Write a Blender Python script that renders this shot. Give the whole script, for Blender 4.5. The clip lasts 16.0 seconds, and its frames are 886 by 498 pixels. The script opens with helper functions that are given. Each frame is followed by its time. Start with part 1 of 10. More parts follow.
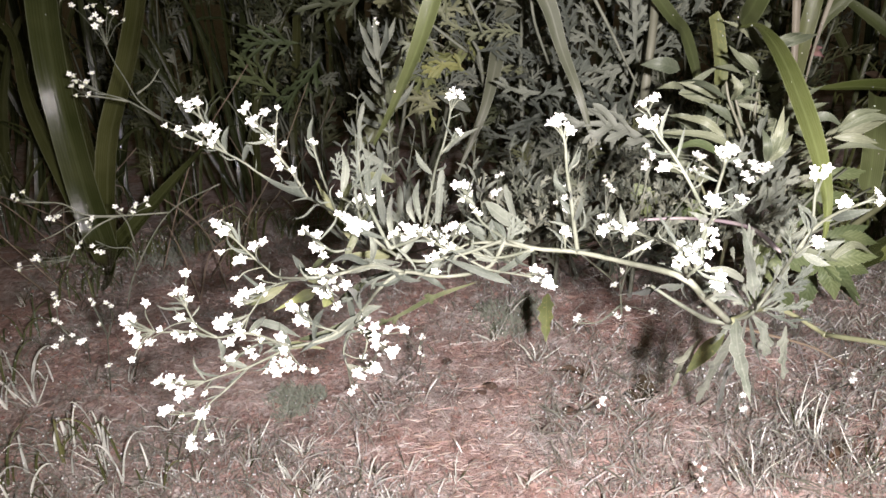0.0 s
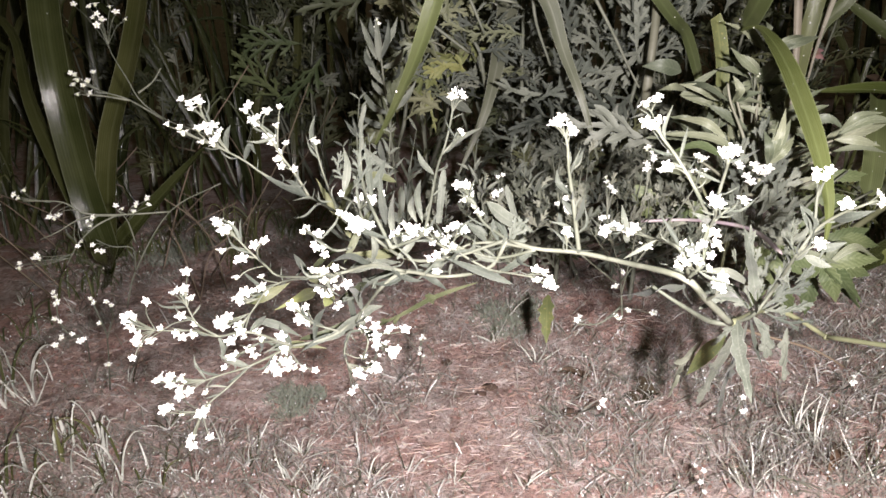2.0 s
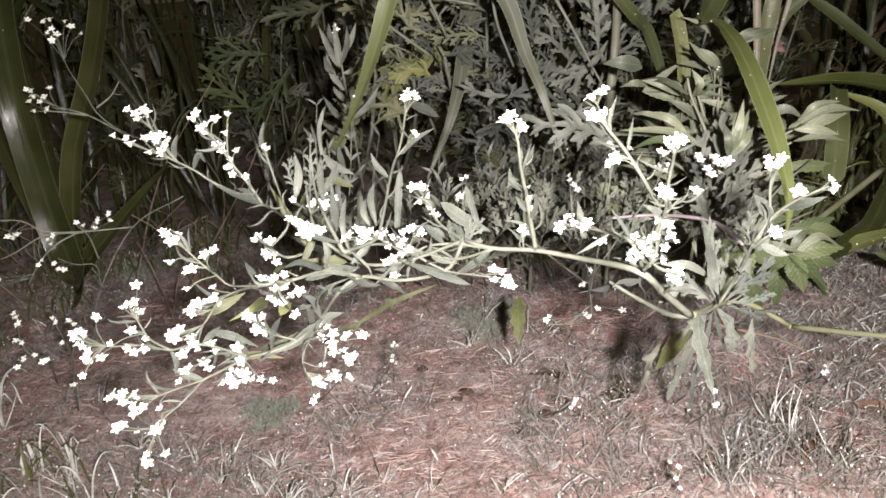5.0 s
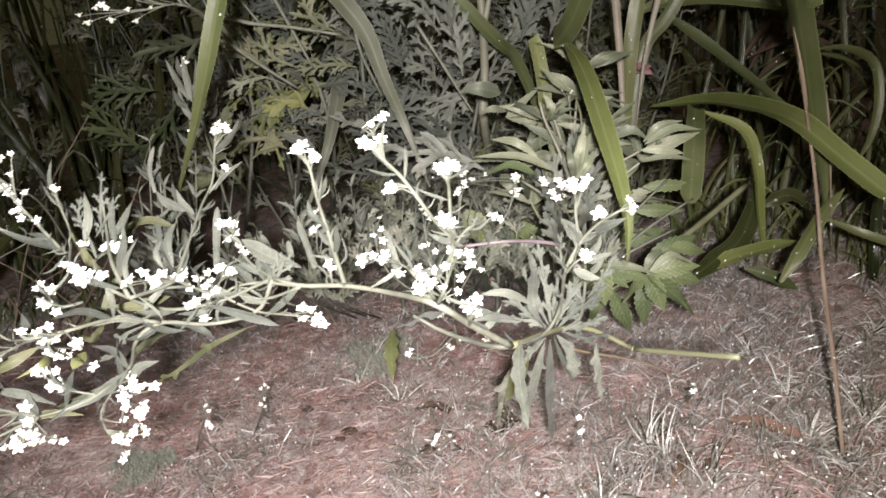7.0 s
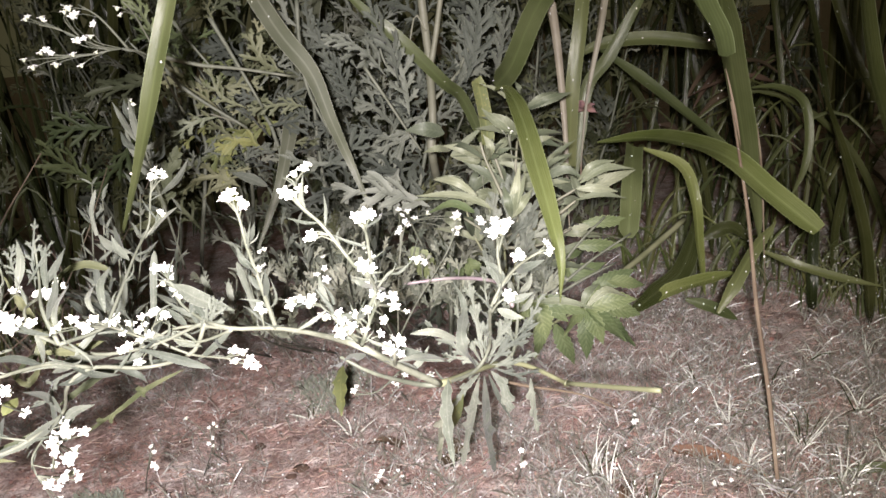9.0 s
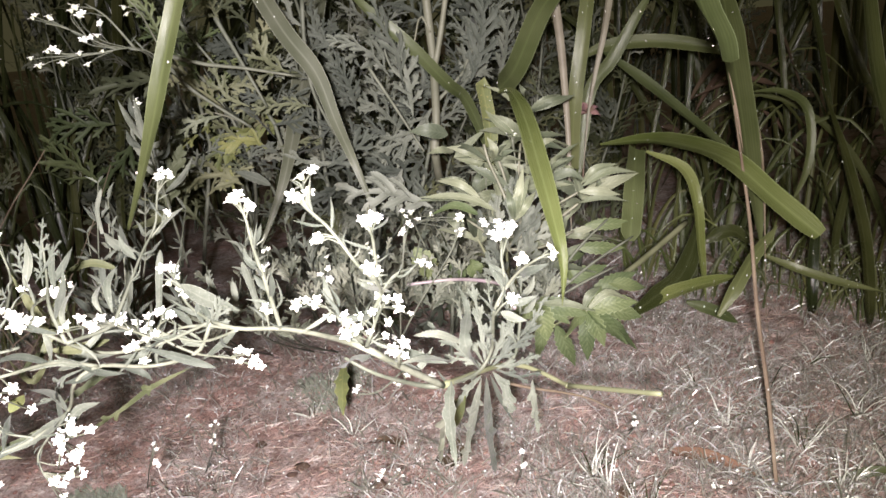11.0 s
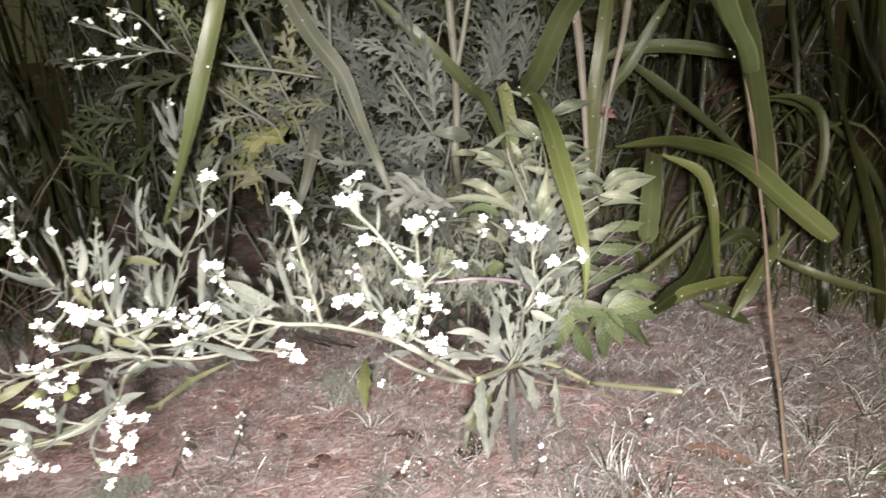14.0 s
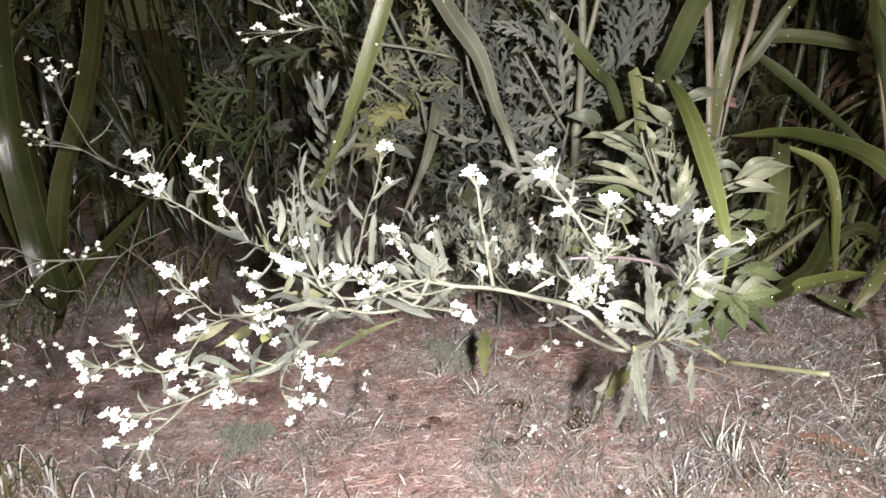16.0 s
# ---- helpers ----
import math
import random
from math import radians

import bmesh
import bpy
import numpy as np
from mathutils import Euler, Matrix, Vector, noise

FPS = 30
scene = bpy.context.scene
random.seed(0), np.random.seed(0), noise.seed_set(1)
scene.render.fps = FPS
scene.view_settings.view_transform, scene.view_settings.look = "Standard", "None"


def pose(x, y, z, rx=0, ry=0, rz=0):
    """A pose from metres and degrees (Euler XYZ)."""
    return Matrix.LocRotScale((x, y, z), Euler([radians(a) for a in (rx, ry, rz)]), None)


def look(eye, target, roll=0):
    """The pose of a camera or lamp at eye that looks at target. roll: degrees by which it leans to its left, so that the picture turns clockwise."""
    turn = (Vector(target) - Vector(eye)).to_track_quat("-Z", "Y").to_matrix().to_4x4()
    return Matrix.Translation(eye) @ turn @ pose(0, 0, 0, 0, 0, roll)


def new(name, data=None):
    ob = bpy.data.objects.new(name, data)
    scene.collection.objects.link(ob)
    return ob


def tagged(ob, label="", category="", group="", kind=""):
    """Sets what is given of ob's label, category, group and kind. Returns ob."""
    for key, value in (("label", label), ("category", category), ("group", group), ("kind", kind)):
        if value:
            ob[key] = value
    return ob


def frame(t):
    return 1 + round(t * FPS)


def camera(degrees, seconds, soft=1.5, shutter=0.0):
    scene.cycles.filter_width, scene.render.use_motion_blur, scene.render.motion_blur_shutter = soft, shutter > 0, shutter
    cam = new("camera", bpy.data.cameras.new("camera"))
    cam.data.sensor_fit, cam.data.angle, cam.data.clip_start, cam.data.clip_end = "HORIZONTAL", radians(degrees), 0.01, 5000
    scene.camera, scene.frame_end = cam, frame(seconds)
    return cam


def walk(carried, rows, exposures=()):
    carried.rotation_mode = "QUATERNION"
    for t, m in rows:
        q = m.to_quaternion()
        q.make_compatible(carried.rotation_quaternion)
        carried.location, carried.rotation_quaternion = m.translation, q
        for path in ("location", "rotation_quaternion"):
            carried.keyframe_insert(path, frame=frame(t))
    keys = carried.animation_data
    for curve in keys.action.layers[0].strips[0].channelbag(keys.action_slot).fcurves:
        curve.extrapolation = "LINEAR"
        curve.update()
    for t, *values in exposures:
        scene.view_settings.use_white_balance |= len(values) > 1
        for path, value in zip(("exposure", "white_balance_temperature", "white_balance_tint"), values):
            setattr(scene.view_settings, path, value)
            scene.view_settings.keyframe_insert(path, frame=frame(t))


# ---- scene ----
cam = camera(62.0, 16.0, soft=1.6, shutter=0.5)
PATH = [
    (0, (0.064, 0.03, 0.441), (-0.083, 1.892, -0.273), -3.2),
    (0.5, (0.064, 0.031, 0.44), (-0.082, 1.893, -0.276), -3.1),
    (1, (0.063, 0.03, 0.439), (-0.08, 1.89, -0.28), -3.0),
    (1.5, (0.063, 0.03, 0.439), (-0.086, 1.891, -0.278), -3.0),
    (2, (0.063, 0.03, 0.44), (-0.083, 1.894, -0.27), -2.9),
    (2.5, (0.064, 0.031, 0.44), (-0.079, 1.895, -0.269), -2.8),
    (3, (0.063, 0.032, 0.439), (-0.074, 1.897, -0.271), -2.5),
    (5.5, (0.088, 0.038, 0.434), (0.001, 1.917, -0.244), -5.2),
    (6, (0.103, 0.044, 0.434), (0.061, 1.932, -0.223), -5.0),
    (6.5, (0.125, 0.047, 0.429), (0.14, 1.937, -0.227), -5.1),
    (7, (0.144, 0.052, 0.425), (0.206, 1.949, -0.206), -5.5),
    (7.5, (0.154, 0.05, 0.427), (0.25, 1.955, -0.173), -5.3),
    (8, (0.163, 0.049, 0.428), (0.325, 1.956, -0.15), -5.1),
    (8.5, (0.166, 0.047, 0.43), (0.324, 1.958, -0.139), -5.3),
    (9, (0.165, 0.04, 0.433), (0.317, 1.953, -0.13), -5.4),
    (11.5, (0.163, 0.037, 0.436), (0.321, 1.949, -0.131), -4.6),
    (12, (0.167, 0.036, 0.435), (0.346, 1.945, -0.132), -4.6),
    (12.5, (0.168, 0.037, 0.436), (0.354, 1.945, -0.132), -4.6),
    (13, (0.169, 0.036, 0.436), (0.386, 1.942, -0.131), -4.4),
    (13.5, (0.162, 0.035, 0.438), (0.36, 1.945, -0.121), -4.4),
    (14, (0.147, 0.022, 0.445), (0.282, 1.933, -0.129), -4.3),
    (14.5, (0.122, 0.015, 0.448), (0.186, 1.923, -0.151), -4.1),
    (15, (0.097, 0.011, 0.447), (0.119, 1.914, -0.168), -2.9),
    (15.5, (0.092, -0.004, 0.451), (0.083, 1.902, -0.155), -2.8),
    (16, (0.086, -0.006, 0.452), (0.046, 1.897, -0.162), -2.7),
]
walk(cam, [(t, look(eye, target, roll)) for t, eye, target, roll in PATH],
     exposures=[(0, 0.28), (3, 0.28), (5.5, 0.2), (7, 0.18), (9, 0.4), (13, 0.45), (14.5, 0.36), (16, 0.42)])

# ---- light: night, one hand-held torch beside the camera ----
world = bpy.data.worlds.new("night")
scene.world = world
world.use_nodes = True
sky = world.node_tree.nodes["Background"]
sky.inputs[0].default_value = (0.60, 0.54, 0.27, 1)
sky.inputs[1].default_value = 0.06
torch_data = bpy.data.lights.new("torch", "AREA")
torch_data.shape, torch_data.size, torch_data.size_y = "ELLIPSE", 0.035, 0.02
torch_data.energy = 7.6
torch_data.spread = radians(165)
torch_data.color = (1.0, 0.905, 0.76)
torch = new("torch", torch_data)
torch.matrix_world = look((0.14, -0.045, 0.462), (0.12, 0.75, 0.06))
beam_data = bpy.data.lights.new("torch_beam", "SPOT")
beam_data.energy = 25
beam_data.spot_size, beam_data.spot_blend = radians(96), 1.0
beam_data.shadow_soft_size = 0.009
beam_data.color = (1.0, 0.93, 1.13)
beam = new("torch_beam", beam_data)
beam.matrix_world = look((0.14, -0.047, 0.462), (0.065, 0.60, 0.20))


# ---- materials ----
def material(name, base, second, scale=40.0, fine=400.0, rough=0.6, bump=0.3, spec=0.4, vary=0.25, stripes=0.0, rib=None, spots=None, sheen=0.0, through_light=0.0, veins=0.0):
    """Two colours mixed by coarse noise, a finer grain, relief, and a change from object to object."""
    m = bpy.data.materials.new(name)
    m.use_nodes = True
    nt = m.node_tree
    nodes, links = nt.nodes, nt.links
    bsdf = nodes["Principled BSDF"]
    geo = nodes.new("ShaderNodeTexCoord")
    coarse = nodes.new("ShaderNodeTexNoise")
    coarse.inputs["Scale"].default_value = scale
    coarse.inputs["Detail"].default_value = 6
    grain = nodes.new("ShaderNodeTexNoise")
    grain.inputs["Scale"].default_value = fine
    grain.inputs["Detail"].default_value = 3
    links.new(geo.outputs["Object"], coarse.inputs["Vector"])
    if stripes:
        along = nodes.new("ShaderNodeMapping")
        along.inputs["Scale"].default_value = (0.22, 0.012, 1.0)
        links.new(geo.outputs["UV"], along.inputs["Vector"])
        links.new(along.outputs[0], grain.inputs["Vector"])
    else:
        links.new(geo.outputs["Object"], grain.inputs["Vector"])
    ramp = nodes.new("ShaderNodeMapRange")
    ramp.inputs[1].default_value, ramp.inputs[2].default_value = 0.36, 0.64
    links.new(coarse.outputs["Fac"], ramp.inputs[0])
    mix = nodes.new("ShaderNodeMix")
    mix.data_type = "RGBA"
    mix.inputs["A"].default_value, mix.inputs["B"].default_value = (*base, 1), (*second, 1)
    links.new(ramp.outputs[0], mix.inputs["Factor"])
    colour = mix.outputs["Result"]

    def blend(fac, other, kind="MIX"):
        nonlocal colour
        b = nodes.new("ShaderNodeMix")
        b.data_type, b.blend_type = "RGBA", kind
        links.new(colour, b.inputs["A"])
        if isinstance(other, tuple):
            b.inputs["B"].default_value = (*other, 1)
        else:
            links.new(other, b.inputs["B"])
        if isinstance(fac, float):
            b.inputs["Factor"].default_value = fac
        else:
            links.new(fac, b.inputs["Factor"])
        colour = b.outputs["Result"]

    def band(source, lo, hi, out_lo=0.0, out_hi=1.0):
        r = nodes.new("ShaderNodeMapRange")
        for i, v in enumerate((lo, hi, out_lo, out_hi)):
            r.inputs[i + 1].default_value = v
        links.new(source, r.inputs[0])
        return r.outputs[0]

    if spots:
        blend(band(grain.outputs["Fac"], 0.58, 0.68), spots)
    if stripes or rib:
        uv = nodes.new("ShaderNodeSeparateXYZ")
        links.new(geo.outputs["UV"], uv.inputs[0])
        if stripes:
            wave = nodes.new("ShaderNodeMath")
            wave.operation = "SINE"
            times = nodes.new("ShaderNodeMath")
            times.operation = "MULTIPLY"
            times.inputs[1].default_value = 75.0
            links.new(uv.outputs[0], times.inputs[0])
            links.new(times.outputs[0], wave.inputs[0])
            blend(band(wave.outputs[0], -1, 1, 0.0, stripes), tuple(c * 0.5 for c in base))
        if rib:
            off = nodes.new("ShaderNodeMath")
            off.operation = "SUBTRACT"
            off.inputs[1].default_value = 0.5
            links.new(uv.outputs[0], off.inputs[0])
            ab = nodes.new("ShaderNodeMath")
            ab.operation = "ABSOLUTE"
            links.new(off.outputs[0], ab.inputs[0])
            blend(band(ab.outputs[0], 0.02, 0.07, 0.45, 0.0), rib)
            blend(band(ab.outputs[0], 0.465, 0.49, 0.0, 0.55), tuple(c * 1.5 + 0.05 for c in rib))
            if veins:
                slant = nodes.new("ShaderNodeMath")
                slant.operation = "MULTIPLY_ADD"
                slant.inputs[1].default_value = -26.0
                links.new(ab.outputs[0], slant.inputs[0])
                count = nodes.new("ShaderNodeMath")
                count.operation = "MULTIPLY"
                count.inputs[1].default_value = 56.0
                links.new(uv.outputs[1], count.inputs[0])
                links.new(count.outputs[0], slant.inputs[2])
                ripple = nodes.new("ShaderNodeMath")
                ripple.operation = "SINE"
                links.new(slant.outputs[0], ripple.inputs[0])
                blend(band(ripple.outputs[0], 0.72, 0.98, 0.0, veins), rib)
                blend(band(ripple.outputs[0], -0.5, -1.0, 0.0, veins * 0.7), tuple(c * 0.6 for c in base))
    info = nodes.new("ShaderNodeObjectInfo")
    hsv = nodes.new("ShaderNodeHueSaturation")
    links.new(band(info.outputs["Random"], 0, 1, 1 - vary, 1 + vary), hsv.inputs["Value"])
    links.new(band(info.outputs["Random"], 0, 1, 0.5 + vary * 0.06, 0.5 - vary * 0.06), hsv.inputs["Hue"])
    links.new(colour, hsv.inputs["Color"])
    links.new(hsv.outputs[0], bsdf.inputs["Base Color"])
    links.new(band(grain.outputs["Fac"], 0.3, 0.7, max(rough - 0.12, 0.05), min(rough + 0.12, 1.0)), bsdf.inputs["Roughness"])
    bsdf.inputs["Specular IOR Level"].default_value = spec
    if sheen:
        bsdf.inputs["Sheen Weight"].default_value = sheen
    if bump:
        b = nodes.new("ShaderNodeBump")
        b.inputs["Strength"].default_value, b.inputs["Distance"].default_value = bump, 0.001
        links.new(grain.outputs["Fac"], b.inputs["Height"])
        links.new(b.outputs[0], bsdf.inputs["Normal"])
    if through_light:
        glow = nodes.new("ShaderNodeBsdfTranslucent")
        links.new(hsv.outputs[0], glow.inputs[0])
        both = nodes.new("ShaderNodeMixShader")
        both.inputs[0].default_value = through_light
        links.new(bsdf.outputs[0], both.inputs[1])
        links.new(glow.outputs[0], both.inputs[2])
        links.new(both.outputs[0], nodes["Material Output"].inputs[0])
    return m


def island_material(name, colours, rough=0.5, spec=0.5):
    """One of several colours for each loose blade or scrap."""
    m = bpy.data.materials.new(name)
    m.use_nodes = True
    nodes, links = m.node_tree.nodes, m.node_tree.links
    geo = nodes.new("ShaderNodeNewGeometry")
    ramp = nodes.new("ShaderNodeValToRGB")
    while len(ramp.color_ramp.elements) < len(colours):
        ramp.color_ramp.elements.new(0.5)
    for i, (e, c) in enumerate(zip(ramp.color_ramp.elements, colours)):
        e.position, e.color = i / max(len(colours) - 1, 1), (*c, 1)
    links.new(geo.outputs["Random Per Island"], ramp.inputs[0])
    noise_node = nodes.new("ShaderNodeTexNoise")
    noise_node.inputs["Scale"].default_value = 250
    mix = nodes.new("ShaderNodeMix")
    mix.data_type, mix.blend_type = "RGBA", "MULTIPLY"
    mix.inputs["Factor"].default_value = 0.5
    links.new(ramp.outputs[0], mix.inputs["A"])
    links.new(noise_node.outputs["Color"], mix.inputs["B"])
    links.new(mix.outputs["Result"], nodes["Principled BSDF"].inputs["Base Color"])
    nodes["Principled BSDF"].inputs["Roughness"].default_value = rough
    nodes["Principled BSDF"].inputs["Specular IOR Level"].default_value = spec
    return m


WEED_LEAF = material("weed_leaf", (0.054, 0.063, 0.048), (0.098, 0.108, 0.087), 60, 900, 0.65, 0.4, 0.3, 0.45, rib=(0.135, 0.144, 0.118), spots=(0.125, 0.133, 0.114), sheen=0.1, through_light=0.1)
BUSH_LEAF = material("bush_leaf", (0.078, 0.088, 0.062), (0.168, 0.176, 0.142), 30, 700, 0.6, 0.3, 0.3, 0.5, rib=(0.185, 0.192, 0.15), through_light=0.1)
SILVER_LEAF = material("silver_leaf", (0.135, 0.146, 0.118), (0.215, 0.224, 0.192), 40, 700, 0.6, 0.3, 0.3, 0.2, rib=(0.25, 0.26, 0.22), through_light=0.1)
YELLOW_LEAF = material("yellow_leaf", (0.115, 0.128, 0.050), (0.085, 0.103, 0.046), 45, 600, 0.6, 0.3, 0.3, 0.2, rib=(0.16, 0.17, 0.07), spots=(0.19, 0.18, 0.07), through_light=0.15)
MOSSY_LEAF = material("mossy_leaf", (0.070, 0.078, 0.040), (0.138, 0.145, 0.088), 30, 700, 0.6, 0.3, 0.3, 0.5, rib=(0.165, 0.172, 0.105), through_light=0.1)
YELLOWING_LEAF = material("yellowing_leaf", (0.160, 0.170, 0.062), (0.115, 0.132, 0.056), 45, 600, 0.6, 0.3, 0.3, 0.2, rib=(0.21, 0.22, 0.09), spots=(0.24, 0.22, 0.085), through_light=0.15)
OLIVE_LEAF = material("olive_leaf", (0.048, 0.056, 0.026), (0.086, 0.092, 0.050), 50, 700, 0.6, 0.3, 0.3, 0.35, rib=(0.115, 0.122, 0.065), through_light=0.12)
BROAD_LEAF = material("broad_leaf", (0.086, 0.101, 0.061), (0.138, 0.152, 0.105), 45, 500, 0.55, 0.35, 0.4, 0.4, rib=(0.185, 0.20, 0.135), through_light=0.1, veins=0.35)
STEM = material("weed_stem", (0.090, 0.098, 0.072), (0.140, 0.147, 0.116), 120, 900, 0.6, 0.3, 0.3, 0.2)
GRASS = material("grass_blade", (0.056, 0.068, 0.024), (0.094, 0.106, 0.046), 14, 300, 0.38, 0.25, 0.45, 0.3, stripes=0.35, rib=(0.105, 0.125, 0.05), through_light=0.12)
FRESH_GRASS = material("fresh_grass_blade", (0.082, 0.102, 0.028), (0.125, 0.143, 0.052), 14, 300, 0.30, 0.25, 0.6, 0.2, stripes=0.35, rib=(0.17, 0.20, 0.08), through_light=0.12)
PALE_GRASS = material("pale_grass_blade", (0.36, 0.37, 0.32), (0.60, 0.60, 0.56), 60, 500, 0.35, 0.15, 0.6, 0.3)
# darker green for low broad leaflets; also dims left bush leaves by colour
DEEP_LEAF = material("deep_leaf", (0.062, 0.084, 0.034), (0.105, 0.128, 0.058), 45, 500, 0.55, 0.35, 0.35, 0.3, rib=(0.14, 0.165, 0.085), through_light=0.12, veins=0.55)
GREY_GRASS = material("grey_grass_blade", (0.062, 0.070, 0.044), (0.108, 0.114, 0.082), 14, 300, 0.42, 0.25, 0.4, 0.2, stripes=0.3, rib=(0.17, 0.175, 0.14), through_light=0.1)
PURPLE_STEM = material("purple_stem", (0.21, 0.165, 0.185), (0.26, 0.225, 0.225), 60, 600, 0.5, 0.2, 0.4, 0.1)
WITHERED = material("withered_petal", (0.20, 0.11, 0.12), (0.14, 0.09, 0.07), 90, 700, 0.8, 0.4, 0.2, 0.2)
# grass green darkened to stand for torch falloff; also odd blades in tufts
DIMMED_GRASS = material("dimmed_grass_blade", (0.024, 0.030, 0.009), (0.046, 0.052, 0.020), 14, 300, 0.2, 0.35, 0.4, 0.35, stripes=0.35, rib=(0.058, 0.066, 0.03), through_light=0.1)
DRY = material("dry_blade", (0.15, 0.11, 0.08), (0.25, 0.20, 0.15), 25, 350, 0.7, 0.3, 0.25, 0.2, stripes=0.3)
OLIVE_GRASS = material("olive_grass_blade", (0.062, 0.068, 0.02), (0.10, 0.104, 0.038), 14, 300, 0.5, 0.2, 0.35, 0.35, stripes=0.2, rib=(0.10, 0.11, 0.05), through_light=0.12)
CULM = material("culm", (0.105, 0.112, 0.062), (0.145, 0.15, 0.09), 50, 500, 0.5, 0.2, 0.35, 0.1)
PALE_CULM = material("pale_culm", (0.125, 0.126, 0.088), (0.185, 0.183, 0.14), 40, 500, 0.55, 0.3, 0.35, 0.1)
RED_STEM = material("red_stem", (0.20, 0.155, 0.13), (0.18, 0.17, 0.13), 40, 600, 0.5, 0.2, 0.4, 0.1)
PETAL = material("petal", (0.84, 0.84, 0.82), (0.78, 0.79, 0.75), 300, 2500, 0.7, 0.15, 0.2, 0.06)
DISC = material("flower_disc", (0.80, 0.80, 0.70), (0.66, 0.68, 0.52), 900, 3500, 0.8, 0.5, 0.2, 0.06)
CALYX = material("calyx", (0.48, 0.52, 0.38), (0.58, 0.61, 0.48), 500, 2500, 0.7, 0.2, 0.3, 0.1)


def soil_material():
    """Red-brown earth: patches of red and of grey-brown, damp dark hollows, pale dust, fine crumbs."""
    m = bpy.data.materials.new("soil")
    m.use_nodes = True
    nodes, links = m.node_tree.nodes, m.node_tree.links
    bsdf = nodes["Principled BSDF"]
    place = nodes.new("ShaderNodeTexCoord")

    def cloud(scale, detail, lo, hi):
        n = nodes.new("ShaderNodeTexNoise")
        n.inputs["Scale"].default_value, n.inputs["Detail"].default_value, n.inputs["Roughness"].default_value = scale, detail, 0.65
        links.new(place.outputs["Object"], n.inputs["Vector"])
        r = nodes.new("ShaderNodeMapRange")
        r.inputs[1].default_value, r.inputs[2].default_value = lo, hi
        links.new(n.outputs["Fac"], r.inputs[0])
        return r.outputs[0]

    colour = None
    for scale, detail, lo, hi, ink in ((9, 5, 0.40, 0.60, (0.420, 0.359, 0.340)), (34, 6, 0.46, 0.64, (0.184, 0.118, 0.103)), (75, 5, 0.52, 0.68, (0.586, 0.517, 0.496)), (240, 4, 0.5, 0.66, (0.166, 0.114, 0.103))):
        b = nodes.new("ShaderNodeMix")
        b.data_type = "RGBA"
        if colour:
            links.new(colour, b.inputs["A"])
        else:
            b.inputs["A"].default_value = (0.382, 0.237, 0.208, 1)
        b.inputs["B"].default_value = (*ink, 1)
        links.new(cloud(scale, detail, lo, hi), b.inputs["Factor"])
        colour = b.outputs["Result"]
    links.new(colour, bsdf.inputs["Base Color"])
    bsdf.inputs["Roughness"].default_value = 0.85
    bsdf.inputs["Specular IOR Level"].default_value = 0.3
    bump = nodes.new("ShaderNodeBump")
    bump.inputs["Strength"].default_value, bump.inputs["Distance"].default_value = 1.0, 0.002
    links.new(cloud(320, 5, 0.2, 0.8), bump.inputs["Height"])
    links.new(bump.outputs[0], bsdf.inputs["Normal"])
    return m


SOIL = soil_material()
SHEATH = material("dry_sheath", (0.13, 0.115, 0.085), (0.21, 0.195, 0.15), 25, 350, 0.5, 0.3, 0.5, 0.2, stripes=0.35)
CLOD = material("clod", (0.055, 0.035, 0.028), (0.09, 0.06, 0.045), 60, 400, 0.9, 0.8, 0.2, 0.1)
TURF = island_material("turf", [(0.12, 0.12, 0.09), (0.22, 0.205, 0.18), (0.16, 0.16, 0.13), (0.30, 0.285, 0.26), (0.095, 0.10, 0.075), (0.24, 0.205, 0.185), (0.14, 0.14, 0.115), (0.18, 0.175, 0.15), (0.50, 0.49, 0.48), (0.26, 0.245, 0.22), (0.105, 0.11, 0.08), (0.38, 0.37, 0.35), (0.19, 0.185, 0.155)], 0.42, 0.5)
WET_TURF = island_material("wet_turf", [(0.42, 0.41, 0.40), (0.60, 0.59, 0.58), (0.34, 0.335, 0.31), (0.78, 0.77, 0.76)], 0.25, 0.7)
MOSS = island_material("moss", [(0.15, 0.17, 0.13), (0.22, 0.24, 0.19), (0.18, 0.20, 0.15), (0.27, 0.28, 0.24)], 0.7, 0.3)
LONG_TURF = island_material("long_turf", [(0.12, 0.12, 0.085), (0.22, 0.205, 0.175), (0.15, 0.15, 0.115), (0.30, 0.285, 0.255), (0.095, 0.10, 0.07), (0.24, 0.20, 0.175), (0.135, 0.135, 0.10), (0.55, 0.54, 0.52), (0.26, 0.24, 0.21), (0.11, 0.11, 0.08)], 0.36, 0.55)
STRAW = island_material("straw", [(0.415, 0.268, 0.220), (0.537, 0.390, 0.342), (0.268, 0.165, 0.134), (0.439, 0.329, 0.287), (0.708, 0.610, 0.561), (0.159, 0.098, 0.083), (0.342, 0.232, 0.189), (0.207, 0.134, 0.110)], 0.6, 0.4)
CRUMB = island_material("crumb", [(0.244, 0.128, 0.104), (0.415, 0.268, 0.232), (0.146, 0.085, 0.071), (0.342, 0.195, 0.165), (0.512, 0.403, 0.366), (0.195, 0.110, 0.091)], 0.85, 0.25)
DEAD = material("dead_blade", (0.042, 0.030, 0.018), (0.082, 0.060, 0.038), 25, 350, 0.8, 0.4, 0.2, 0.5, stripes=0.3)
RUST = material("rust_leaf", (0.20, 0.115, 0.072), (0.15, 0.09, 0.062), 60, 500, 0.75, 0.4, 0.25, 0.1, stripes=0.3)
